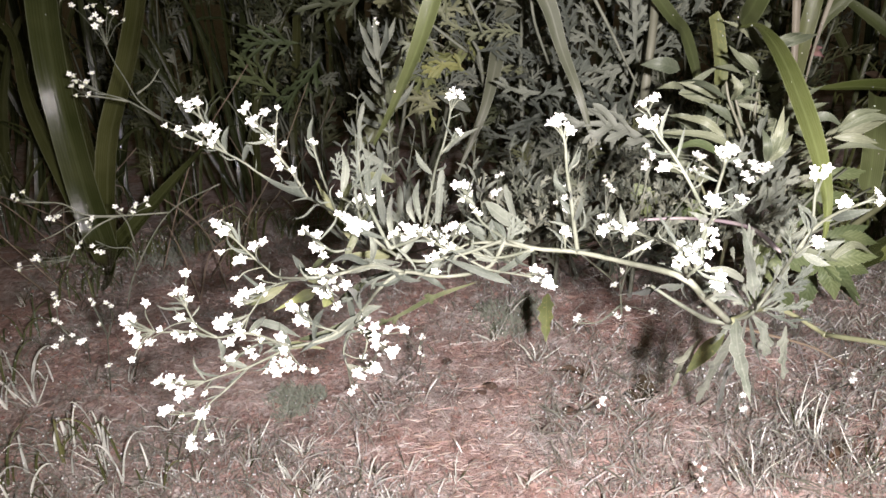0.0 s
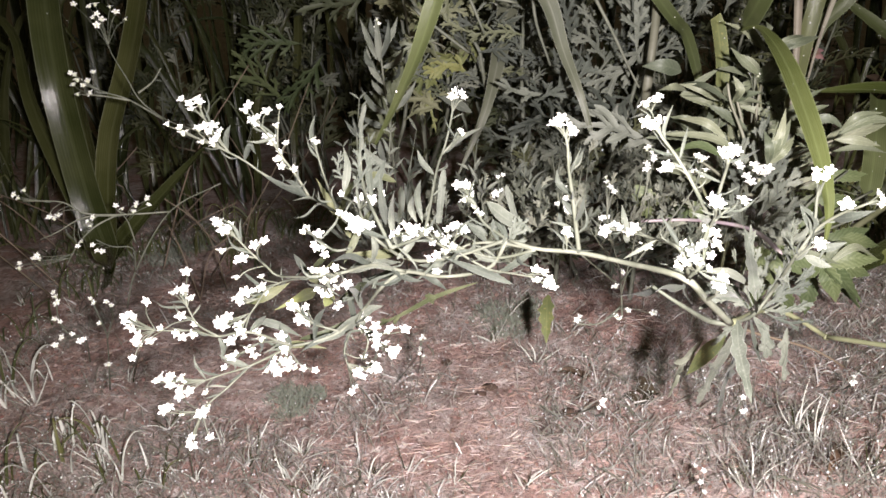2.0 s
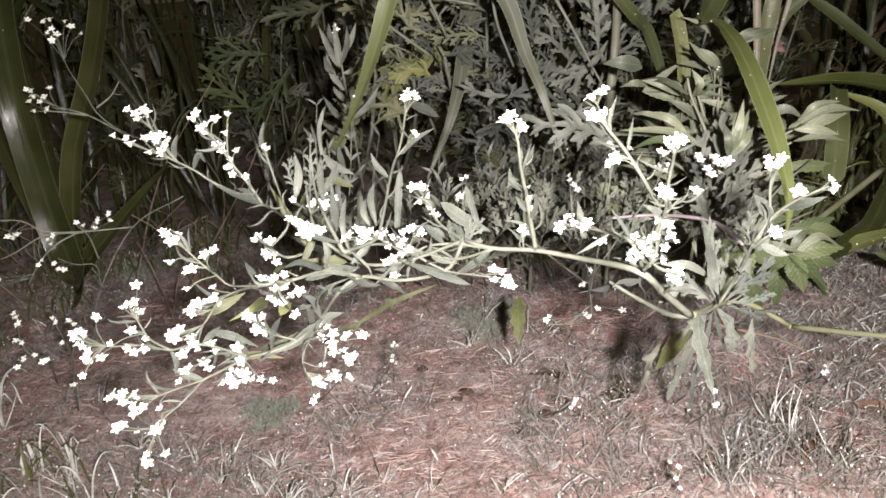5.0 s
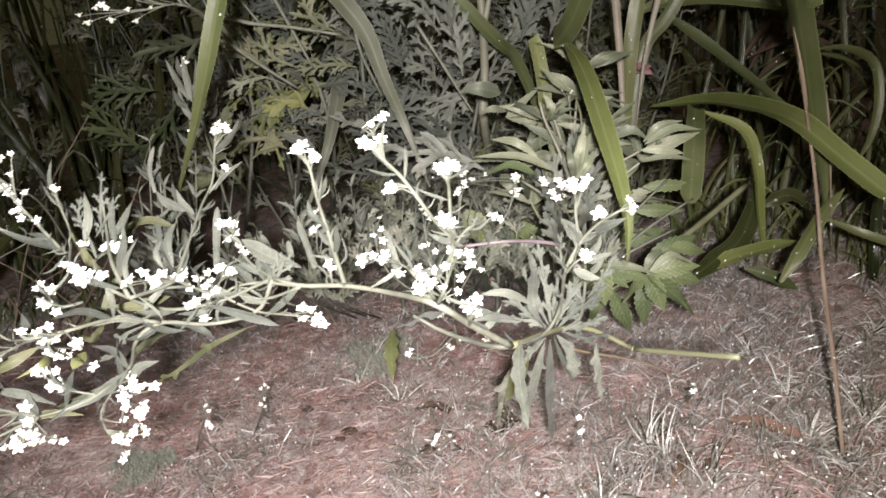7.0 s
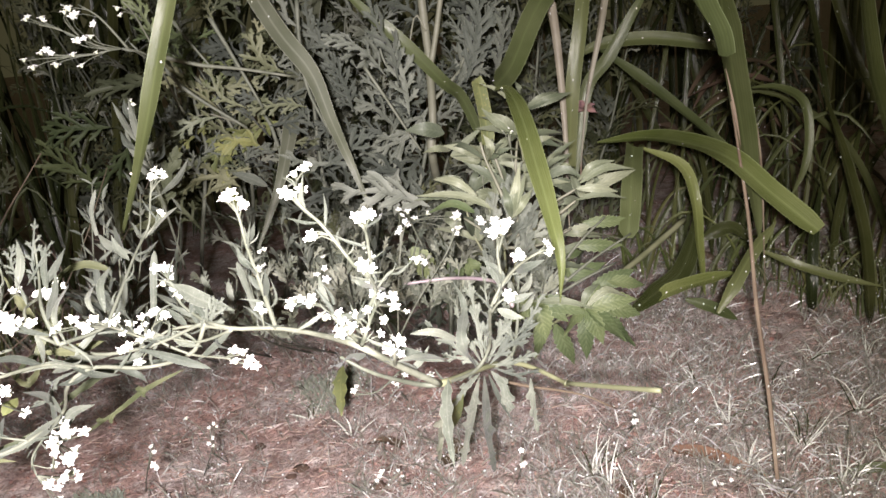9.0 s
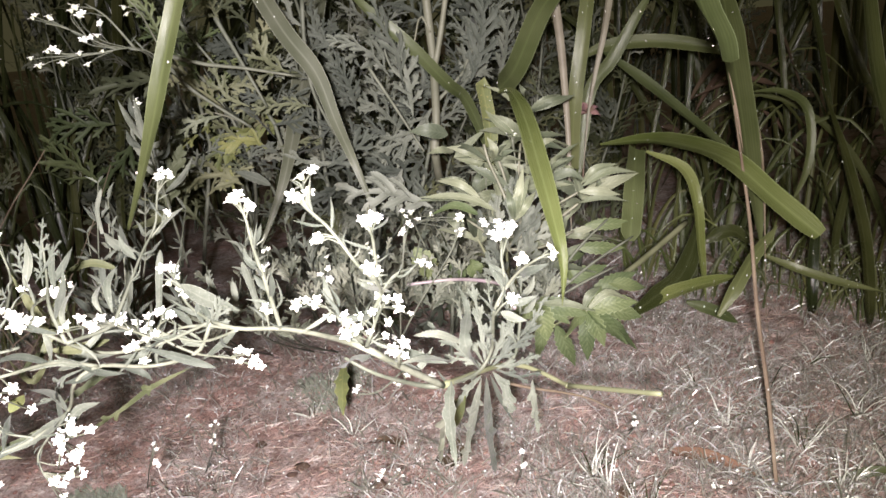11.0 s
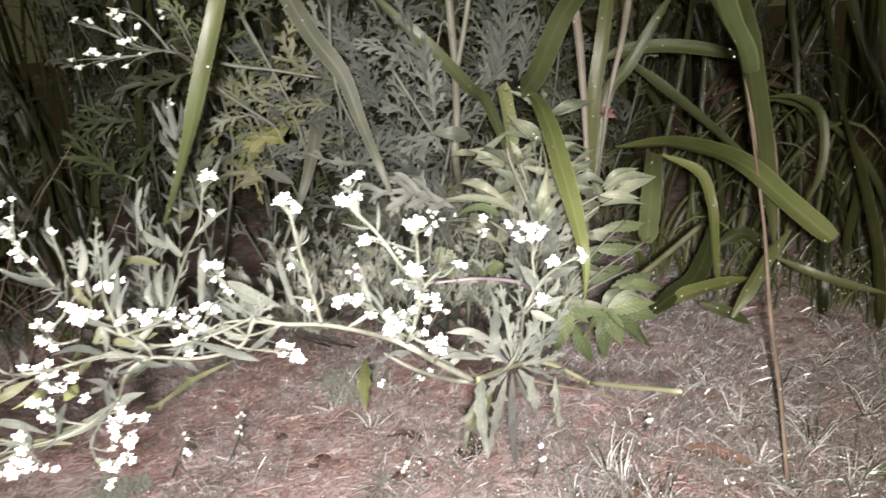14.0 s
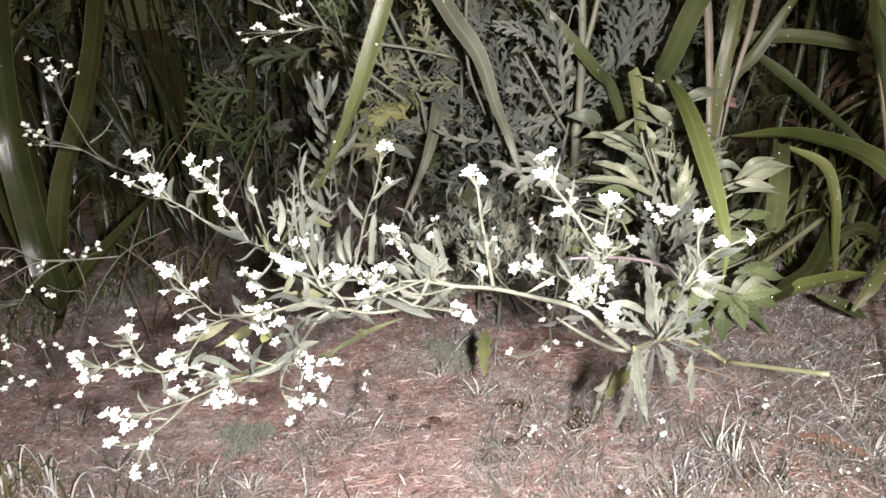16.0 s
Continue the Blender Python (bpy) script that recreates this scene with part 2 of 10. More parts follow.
DEW = island_material("dew", [(0.95, 0.95, 0.95), (0.85, 0.87, 0.85)], 0.15, 0.9)


# ---- mesh helpers ----
def smooth_line(points, n):
    """n + 1 points on a Catmull-Rom line through the given ones, evenly by length."""
    p = [Vector(q) for q in points]
    if len(p) == 2:
        return [p[0].lerp(p[1], i / n) for i in range(n + 1)]
    p = [p[0] * 2 - p[1], *p, p[-1] * 2 - p[-2]]
    raw = []
    for a, b, c, d in zip(p, p[1:], p[2:], p[3:]):
        for i in range(8):
            t = i / 8
            raw.append(0.5 * (2 * b + (c - a) * t + (2 * a - 5 * b + 4 * c - d) * t * t + (3 * b - a - 3 * c + d) * t ** 3))
    raw.append(p[-2])
    at = [0.0]
    for a, b in zip(raw, raw[1:]):
        at.append(at[-1] + (b - a).length)
    out, j = [], 0
    for i in range(n + 1):
        want = at[-1] * i / n
        while j < len(at) - 2 and at[j + 1] < want:
            j += 1
        span = at[j + 1] - at[j] or 1
        out.append(raw[j].lerp(raw[j + 1], min(1, max(0, (want - at[j]) / span))))
    return out


class Shell:
    """Collects vertices, faces and texture places for one mesh."""

    def __init__(self):
        self.v, self.f, self.uv, self.mat = [], [], [], []

    def grid(self, rows, m=0, closed=False):
        start, w = len(self.v), len(rows[0])
        for i, row in enumerate(rows):
            for j, co in enumerate(row):
                self.v.append(tuple(co))
                self.uv.append((j / max(w - 1, 1), i / max(len(rows) - 1, 1)))
        for i in range(len(rows) - 1):
            for j in range(w if closed else w - 1):
                k = (j + 1) % w
                self.f.append((start + i * w + j, start + i * w + k, start + (i + 1) * w + k, start + (i + 1) * w + j))
                self.mat.append(m)

    def tube(self, points, r0, r1, sides=6, n=None, m=0, knots=0.0):
        n = n or max(3, 3 * (len(points) - 1))
        line = smooth_line(points, n)
        rows, side = [], None
        for i, p in enumerate(line):
            way = (line[min(i + 1, n)] - line[max(i - 1, 0)]).normalized()
            side = (side or way.orthogonal()) - way * (side or way.orthogonal()).dot(way)
            side.normalize()
            up = way.cross(side)
            r = (r0 + (r1 - r0) * i / n) * (1 + knots * math.sin(i * 2.3))
            rows.append([p + (side * math.cos(a) + up * math.sin(a)) * r for a in (2 * math.pi * j / sides for j in range(sides))])
        self.grid(rows, m, closed=True)
        for row, flip in ((0, True), (n, False)):
            base = len(self.v) - (n + 1) * sides + row * sides
            ring = tuple(range(base, base + sides))
            self.f.append(ring[::-1] if flip else ring)
            self.mat.append(m)
        return line

    def ribbon(self, points, width, face=(0, -1, 0.4), profile="blade", n=14, fold=0.15, twist=0.0, wave=0.0, teeth=0, seed=0, m=0):
        """A leaf blade along a line: face is the way its upper side looks, profile its outline."""
        line = smooth_line(points, n)
        rng = random.Random(seed)
        ph = rng.random() * 6.28
        rows = []
        for i, p in enumerate(line):
            s = i / n
            way = (line[min(i + 1, n)] - line[max(i - 1, 0)]).normalized()
            side = way.cross(Vector(face))
            side = side.normalized() if side.length > 1e-6 else way.orthogonal().normalized()
            up = side.cross(way).normalized()
            if twist:
                side = (Matrix.Rotation(radians(twist * s), 3, way) @ side)
                up = side.cross(way).normalized()
            if profile == "blade":
                w = min(1, 0.25 + 3 * s) * (1 if s < 0.55 else max(0.02, 1 - ((s - 0.55) / 0.45) ** 2.0))
            elif profile == "rise":
                w = 0.55 + 0.45 * min(1, 1.3 * s)
            elif profile == "spear":
                w = (0.08 + 0.92 * min(1, 1.7 * s)) * (1 if s < 0.95 else 1 - 10 * (s - 0.95))
            elif profile == "flag":
                w = min(1, 0.08 + 3.2 * s) * (1.05 - 0.28 * s) * (1 if s < 0.96 else 1 - 8 * (s - 0.96))
            elif profile == "tapered":
                w = min(1, 0.12 + 7 * s) * max(0.03, 1 - s) ** 0.7
            elif profile == "notched":
                w = max(0.02, math.sin(math.pi * min(1, s ** 0.8 * 0.97 + 0.03))) ** 0.8
                w *= 0.62 + 0.75 * abs((s * 4.2 + ph) % 1.0 - 0.35)
            elif profile == "cut":
                w = (0.9 + 0.1 * math.sin(s * 3)) * (1 if s < 0.94 else 1 - 9 * (s - 0.94))
            elif profile == "strap":
                w = (0.7 + 0.3 * s) * math.sqrt(max(0.02, 1 - max(0.0, (s - 0.62) / 0.38) ** 2))
            else:
                w = max(0.03, math.sin(math.pi * s ** 0.78))
            h = w * width / 2
            if teeth:
                h *= 1 + 0.26 * ((-s * teeth) % 1.0 - 0.6)
            ripple = wave * width * math.sin(9 * s + ph)
            rows.append([p - side * h + up * (fold * h + ripple), p - side * h * 0.5 + up * fold * h * 0.35, p - up * 0.02 * h,
                         p + side * h * 0.5 + up * fold * h * 0.35, p + side * h + up * (fold * h - ripple)])
        self.grid(rows, m)
        return line

    def lobed(self, points, width, face=(0, -1, 0.4), lobes=4, sub=True, seed=0, lean=50.0, slim=0.8, m=0):
        """A deeply cut leaf: a tapering middle with blunt strap-like side lobes, and small lobes on those."""
        rng = random.Random(seed)
        slim *= 0.82
        n = 4 * lobes + 4
        line = self.ribbon(points, width * 0.24 * slim, face, "oval", n, 0.15, m=m)
        total = sum((b - a).length for a, b in zip(line, line[1:]))
        for k in range(lobes):
            for sign in (-1, 1):
                s = (k + 0.95 + rng.uniform(-0.2, 0.2) + 0.15 * sign) / (lobes + 0.7)
                i = min(n - 1, max(1, round(s * n)))
                p, way = line[i], (line[i + 1] - line[i - 1]).normalized()
                side = way.cross(Vector(face)).normalized()
                up = side.cross(way).normalized()
                a = radians(lean + rng.uniform(-10, 10) - 18 * s)
                out = way * math.cos(a) + side * sign * math.sin(a)
                long = width * 0.5 * (0.4 + 0.85 * math.sin(math.pi * min(0.97, 0.12 + 0.8 * s))) * rng.uniform(0.75, 1.15) * 0.85
                wide = min(long * 0.44, total / lobes * 0.62) * slim
                lift = up * 0.0003 * (1 + k % 2)
                end = p + out * long + up * long * rng.uniform(-0.3, 0.2) + way * long * 0.22
                mid = p.lerp(end, 0.55) - way * long * 0.06
                self.ribbon([p + lift, mid + lift + up * long * 0.08, end + lift], wide, tuple(up + side * rng.uniform(-0.4, 0.4)), "strap", 6, 0.3, m=m)
                if sub and long > width * 0.26:
                    for q, sg in ((0.45, 1), (0.62, -1)):
                        b = p.lerp(end, q)
                        cross = out.cross(up)
                        tip = b + (out * 0.8 + cross * sg * 0.75) * long * 0.34
                        self.ribbon([b + lift * 1.5, b.lerp(tip, 0.5) + lift * 1.5, tip + lift * 1.5], wide * 0.7, tuple(up), "strap", 4, 0.2, m=m)
        self.ribbon([line[n - 5], line[n - 2], line[n] + (line[n] - line[n - 2]) * 0.3], width * 0.2 * slim, face, "strap", 5, 0.15, m=m)

    def mesh(self, name, mats, smooth=True):
        me = bpy.data.meshes.new(name)
        me.from_pydata(self.v, [], self.f)
        layer = me.uv_layers.new(name="UVMap")
        loops = np.empty(len(me.loops), dtype=np.int32)
        me.loops.foreach_get("vertex_index", loops)
        uv = np.zeros((len(self.v), 2), dtype=np.float32)
        uv[:len(self.uv)] = self.uv
        layer.data.foreach_set("uv", uv[loops].ravel())
        for mt in mats:
            me.materials.append(mt)
        me.polygons.foreach_set("material_index", self.mat)
        me.polygons.foreach_set("use_smooth", [smooth] * len(me.polygons))
        me.update()
        return me


def step(lo, hi, v):
    """0 below lo, 1 above hi, smooth between."""
    v = max(0.0, min(1.0, (v - lo) / (hi - lo)))
    return v * v * (3 - 2 * v)


def lie(x, y):
    """The broad lie of the ground: it climbs to one side and to the back, with a low hump."""
    return 0.010 + 0.035 * max(-1.0, min(1.5, x)) + 0.016 * step(0.2, 0.42, x) + 0.016 * step(0.7, 0.95, y) + 0.026 * math.exp(-((x - 0.31) / 0.08) ** 2 - ((y - 0.52) / 0.05) ** 2)


def ground_height(x, y):
    """The ground with its bumps and crumbs."""
    h = lie(x, y) + 0.012 * noise.noise((x * 4, y * 4, 0.3)) + 0.005 * noise.noise((x * 14, y * 14, 1.7))
    h += 0.003 * noise.noise((x * 45, y * 45, 4.1)) + 0.003 * abs(noise.noise((x * 130, y * 130, 2.2))) + 0.0016 * noise.noise((x * 260, y * 260, 7.7))
    return h


def thing(name, at, label, category, group="", kind=""):
    ob = new(name)
    ob.empty_display_size = 0.01
    ob.location = at
    return tagged(ob, label, category, group, kind)


def part(name, shell, mats, parent, label=""):
    """Links a shell, given in world places, as one mesh under a thing or part."""
    root = parent
    base = Vector(root.location)
    while root.parent:
        root = root.parent
        base += root.location
    shell.v = [(a - base.x, b - base.y, c - base.z) for a, b, c in shell.v]
    ob = new(name, shell.mesh(name, mats))
    ob.parent = parent
    return tagged(ob, label)


# ---- flower heads: five notched white rays round a domed disc, in a green cup ----
def head_mesh(seed, open_rays):
    rng = random.Random(seed)
    s = Shell()
    dome = []
    for i in range(5):
        a = i / 4 * math.pi / 2
        r = 0.44 * math.cos(a) + 0.012
        dome.append([Vector((r * math.cos(b), r * math.sin(b), 0.1 + 0.34 * math.sin(a))) * rng.uniform(0.95, 1.05) for b in (2 * math.pi * j / 9 for j in range(9))])
    s.grid(dome, 1, closed=True)
    cup = [[Vector((r * math.cos(b), r * math.sin(b), z)) for b in (2 * math.pi * j / 9 for j in range(9))] for r, z in ((0.07, -0.62), (0.30, -0.42), (0.46, -0.1), (0.45, 0.12))]
    s.grid(cup, 2, closed=True)
    for k in range(5):
        a0 = 2 * math.pi * k / 5 + rng.uniform(-0.1, 0.1)
        tilt = rng.uniform(-0.12, 0.22) if open_rays else rng.uniform(0.5, 0.8)
        size = rng.uniform(0.88, 1.1)
        rows = []
        for r, half in ((0.34, 0.17), (0.62, 0.33), (0.90, 0.27), (1.14, 0.08)):
            row = []
            for j in range(5):
                u = j / 2 - 1
                reach = (r if abs(u) > 0.2 or r < 0.95 else r - 0.1) * size - 0.07 * u * u
                z = 0.14 + tilt * (r - 0.45) + 0.09 * u * u * (1 if r > 0.5 else 0)
                x, y = reach, half * u * size
                row.append(Vector((x * math.cos(a0) - y * math.sin(a0), x * math.sin(a0) + y * math.cos(a0), z)))
            rows.append(row)
        s.grid(rows, 0)
    return s.mesh("flower_head", [PETAL, DISC, CALYX])


HEADS = [head_mesh(i, i < 4) for i in range(5)]
head_rng = random.Random(7)
bud_rng = random.Random(23)


def flower_head(plant, at, radius, face=(0.0, -0.5, 0.9)):
    """One head at a place, turned roughly to a side."""
    ob = new("flower_head", HEADS[head_rng.randrange(5) if radius < 0.0026 else head_rng.randrange(4)])
    ob.parent = plant
    way = (Vector(face) + Vector([head_rng.uniform(-0.55, 0.55) for _ in range(3)])).normalized()
    m = Matrix.Translation(Vector(at) - Vector(plant.location)) @ way.to_track_quat("Z", "Y").to_matrix().to_4x4()
    ob.matrix_basis = m @ pose(0, 0, 0, 0, 0, head_rng.uniform(0, 72)) @ Matrix.Scale(radius, 4)
    return ob


def branch(plant, points, r0, r1, mat=None, name="branch", label=""):
    s = Shell()
    s.tube(points, r0, r1, 6, max(4, 4 * (len(points) - 1)), knots=0.05)
    return part(name, s, [mat or STEM], plant, label)


def spray(plant, line, r0, r1, heads, radius, droop=0.0, leaves=1.8):
    """A flowering branch: its line, and heads on thin stalks that leave it below each head."""
    s = Shell()
    path = s.tube(line, r0, r1, 6, max(8, 5 * (len(line) - 1)), knots=0.06)
    stalks = []
    if heads and plant.name == "flowering_weed" and heads[0][0] < 0.03:
        heads = heads + [tuple(Vector(h) + Vector((bud_rng.uniform(-0.009, 0.009), bud_rng.uniform(-0.008, 0.012), bud_rng.uniform(-0.009, 0.006)))) for h in heads if bud_rng.random() < 0.5]
    for h in heads:
        h = Vector(h)
        near = min(range(len(path)), key=lambda i: (path[i] - h).length)
        start = path[max(0, near - 2)] if near > 1 else path[near]
        back = (h - start) * 0.55 + (path[near] - start) * 0.25
        if (h - start).length > 0.003:
            stalk = Shell()
            stalk.tube([start, start + back + Vector((0, 0, droop)), h + Vector((0, 0.0008, -0.0012))], max(0.0003, r1 * 0.55), 0.00035, 5, 6)
            stalks.append(stalk)
        flower_head(plant, h, radius * head_rng.uniform(0.62, 1.1))
    ob = part("branch", s, [STEM], plant)
    for stalk in stalks:
        part("stalk", stalk, [STEM], ob)
    for _ in range(round(leaves * len(path) / 6)):
        i = head_rng.randrange(1, len(path) - 1)
        way = (path[i + 1] - path[i - 1]).normalized()
        out = (way * head_rng.uniform(0.3, 1.0) + Vector((head_rng.uniform(-1, 1), head_rng.uniform(-0.6, 0.3), head_rng.uniform(-0.4, 1)))).normalized()
        long = head_rng.uniform(0.007, 0.019)
        bend = Vector((head_rng.uniform(-1, 1), head_rng.uniform(-1, 1), head_rng.uniform(-1, 0.6))) * long * 0.2
        b = Shell()
        b.ribbon([path[i], path[i] + out * long * 0.5 + bend, path[i] + out * long], long * head_rng.uniform(0.065, 0.11), (0, -1, 0.5), "oval", 8, 0.35, head_rng.uniform(-60, 60))
        part("leaf", b, [WEED_LEAF], ob)
    return ob


def leaf(plant, points, width, kind="lobed", mat=None, face=(0, -1, 0.4), lobes=5, label="", fold=0.15, twist=0.0, teeth=0, slim=0.7, name="leaf", lean=52.0):
    s = Shell()
    seed = int(abs(points[0][0]) * 9973 + abs(points[-1][2]) * 7919)
    turn = random.Random(seed)
    face = Vector(face) + Vector((turn.uniform(-0.7, 0.7), turn.uniform(-0.2, 0.4), turn.uniform(-0.3, 0.7)))
    if kind == "lobed":
        s.lobed(points, width, face, lobes, True, seed, lean, slim)
    else:
        s.ribbon(points, width, face, kind, 45 if teeth else 18, fold, twist, 0.03, teeth, seed)
    return part(name, s, [mat or WEED_LEAF], plant, label)


DROPS = []
drop_rng = random.Random(41)


def drops(line, width, count):
    """Keeps a few places on a blade's upper side for the dew."""
    for p in drop_rng.sample(line, min(count, len(line))):
        DROPS.append((p + Vector((drop_rng.uniform(-0.35, 0.35) * width, -0.0012, 0.0004)), 0.0003 + 0.0009 * drop_rng.random() ** 2.5))


def blade(clump, points, width, mat=None, profile="blade", face=(0, -1, 0.4), fold=0.18, twist=0.0, label=""):
    """One long leaf of a grass clump, let down to the clump's foot where its line ends above the ground."""
    s = Shell()
    turn = twist or 30.0 * math.sin(points[0][0] * 97 + points[-1][0] * 61)
    line = s.ribbon(points, width, face, profile, 32, fold * 1.6, turn, 0.035, 0, int(abs(points[0][0]) * 1e4))
    drops(line, width, 5)
    return part("blade", s, [mat or GRASS], clump, label)


# ---- ground ----
def ground_sheet():
    """One sheet, fine near the plants and coarse out to the horizon."""
    xs = np.concatenate([[-80, -30, -12, -5, -2.4], np.arange(-1.6, -0.62, 0.04), np.arange(-0.6, 0.9, 0.0065), np.arange(0.92, 2.2, 0.04), [3, 6, 14, 34, 80]])
    ys = np.concatenate([[-80, -30, -12, -5, -2, -0.8], np.arange(-0.3, 0.4, 0.05), np.arange(0.42, 1.15, 0.0065), np.arange(1.17, 2.4, 0.04), [3.2, 6, 14, 34, 80]])
    s = Shell()
    s.grid([[(x, y, ground_height(x, y)) for x in xs] for y in ys])
    ob = new("ground", s.mesh("ground", [SOIL]))
    return tagged(ob, "reddish brown crumbly soil with sparse dry litter", "ground", kind="structure")


ground_sheet()
stuff_rng = random.Random(3)


def scatter(count, patch):
    """Places on the ground, kept where patch(x, y) is likely, denser near the flowering weed."""
    made = 0
    while made < count:
        y = 0.42 + 0.95 * stuff_rng.random() ** 1.35
        x = 0.13 + (stuff_rng.random() - 0.5) * (0.62 + 0.95 * y)
        if stuff_rng.random() < patch(x, y):
            made += 1
            yield x, y, ground_height(x, y)


def turf_patch(x, y):
    bare = math.exp(-((x - 0.01) / 0.10) ** 2 - ((y - 0.66) / 0.10) ** 2) + 0.7 * math.exp(-((x + 0.3) / 0.16) ** 2 - ((y - 0.80) / 0.08) ** 2)
    lush = 1.2 * math.exp(-((x - 0.135) / 0.06) ** 2 - ((y - 0.70) / 0.12) ** 2) + 0.45 * (x > 0.25) + 0.7 * math.exp(-((x + 0.25) / 0.2) ** 2 - ((y - 0.56) / 0.1) ** 2) + 0.5 * math.exp(-((x + 0.16) / 0.14) ** 2 - ((y - 0.60) / 0.08) ** 2)
    return max(0.05, min(1, 0.42 + 1.5 * noise.noise((x * 9, y * 9, 8)) - 0.75 * bare + lush))


class Strips:
    """Very many narrow blades in one mesh: each three lengths of a bent strip, broad at the foot or the middle."""

    def __init__(self):
        self.v, self.f, self.m = [], [], []

    def add(self, foot, mid, tip, width, shape, m=0):
        way = tip - foot
        side = way.cross(Vector((stuff_rng.uniform(-0.4, 0.4), -1, 0.7)))
        side = side.normalized() * width / 2
        n = len(self.v)
        pts = (foot, foot.lerp(mid, 0.7) + way * 0.02, mid.lerp(tip, 0.45), tip)
        for p, w in zip(pts, shape):
            self.v += [tuple(p - side * w), tuple(p + side * w)]
        self.m += [m] * 3
        self.f += [(n + 2 * i, n + 2 * i + 1, n + 2 * i + 3, n + 2 * i + 2) for i in range(3)]

    def make(self, name, mats, label, category):
        me = bpy.data.meshes.new(name)
        me.from_pydata(self.v, [], self.f)
        for mt in mats:
            me.materials.append(mt)
        me.polygons.foreach_set("material_index", self.m)
        tagged(new(name, me), label, category, kind="stuff")


def turf():
    s = Strips()
    u = stuff_rng.uniform
    for x, y, z in scatter(13500, turf_patch):
        for _ in range(stuff_rng.randint(2, 4)):
            a, tall, lean = u(0, 6.28), u(0.005, 0.024) * (1.0 if x < 0.2 else 1.3), u(0.1, 1.3)
            foot = Vector((x + u(-0.006, 0.006), y + u(-0.006, 0.006), z - 0.002))
            tip = foot + Vector((math.cos(a) * tall * lean, math.sin(a) * tall * lean, tall * u(0.4, 1.0)))
            mid = foot.lerp(tip, 0.55) + Vector((u(-0.1, 0.1) * tall, 0, tall * u(0.0, 0.25)))
            s.add(foot, mid, tip, u(0.0003, 0.0008), (1, 0.9, 0.6, 0.08))
    for x, y, z in scatter(3800, turf_patch):
        a, tall, lean = u(0, 6.28), u(0.012, 0.034), u(0.2, 1.3)
        foot = Vector((x, y, z - 0.002))
        tip = foot + Vector((math.cos(a) * tall * lean, math.sin(a) * tall * lean, tall * u(0.3, 0.95)))
        mid = foot.lerp(tip, 0.55) + Vector((0, 0, tall * u(0.05, 0.3)))
        s.add(foot, mid, tip, u(0.0007, 0.0016), (0.7, 1, 0.75, 0.08), 1)
    for x, y, z in scatter(2600, lambda x, y: step(0.3, 0.5, x) * turf_patch(x, y)):
        a, tall, lean = u(0, 6.28), u(0.008, 0.02), u(0.4, 1.6)
        foot = Vector((x, y, z + 0.003))
        tip = foot + Vector((math.cos(a) * tall * lean, math.sin(a) * tall * lean, tall * u(0.2, 0.7)))
        s.add(foot, foot.lerp(tip, 0.55) + Vector((0, 0, tall * u(0.1, 0.35))), tip, u(0.0006, 0.0013), (0.6, 1, 0.8, 0.1), 2)
    s.make("turf", [TURF, LONG_TURF, WET_TURF], "short pale dewy grass sprouting in loose tufts", "grass")


def litter():
    s = Strips()
    u = stuff_rng.uniform
    for x, y, z in scatter(17000, lambda x, y: max(0.3, 0.9 - 0.5 * turf_patch(x, y))):
        a, long = u(0, 6.28), u(0.003, 0.022) * (2.4 if u(0, 1) < 0.1 else 1)
        way = Vector((math.cos(a), math.sin(a) * 0.8, 0)) * long / 2
        mid = Vector((x, y, z + u(0.0005, 0.003)))
        bend = Vector((-way.y, way.x, 0)) * u(-0.4, 0.4)
        p, q = mid - way, mid + way
        p.z, q.z = ground_height(p.x, p.y) + u(0, 0.004), ground_height(q.x, q.y) + u(0, 0.005)
        s.add(p, mid + bend, q, u(0.0003, 0.0010), (0.5, 1, 0.9, 0.2))
    s.make("litter", [STRAW], "dry red-brown grass stems and litter lying on soil", "litter")


def crumbs():
    """Loose grains and small lumps of the red earth."""
    s = Shell()
    for x, y, z in scatter(6500, lambda x, y: max(0.25, 1.0 - 0.75 * turf_patch(x, y))):
        r = 0.0006 + 0.0028 * stuff_rng.random() ** 2.5
        turn, squash = stuff_rng.uniform(0, 6.28), stuff_rng.uniform(0.5, 0.9)
        rows = [[Vector((x + r * math.sin(b) * math.cos(a + turn) * stuff_rng.uniform(0.75, 1.2), y + r * math.sin(b) * math.sin(a + turn) * stuff_rng.uniform(0.75, 1.2), z + r * squash * (0.35 + math.cos(b)))) for a in (0, 1.257, 2.513, 3.77, 5.027)] for b in (0.2, 1.0, 1.9, 2.9)]
        s.grid(rows, closed=True)
    ob = new("soil_crumbs", s.mesh("soil_crumbs", [CRUMB], smooth=False))
    tagged(ob, "loose grains and small lumps of red earth", "soil", kind="stuff")


def dew():
    s = Shell()
    for x, y, z in scatter(7500, lambda x, y: 0.1 + 0.9 * turf_patch(x, y)):
        r, h = 0.0003 + 0.0010 * stuff_rng.random() ** 2.6, stuff_rng.uniform(0.002, 0.020)
        rows = [[Vector((x + r * math.sin(b) * math.cos(a), y + r * math.sin(b) * math.sin(a), z + h + r * math.cos(b))) for a in (0, 1.257, 2.513, 3.77, 5.027)] for b in (0.15, 1.0, 2.1, 3.0)]
        s.grid(rows, closed=True)
    ob = new("dew", s.mesh("dew", [DEW]))
    tagged(ob, "bright dewdrops and pale seeds on grass tips", "dew", kind="stuff")


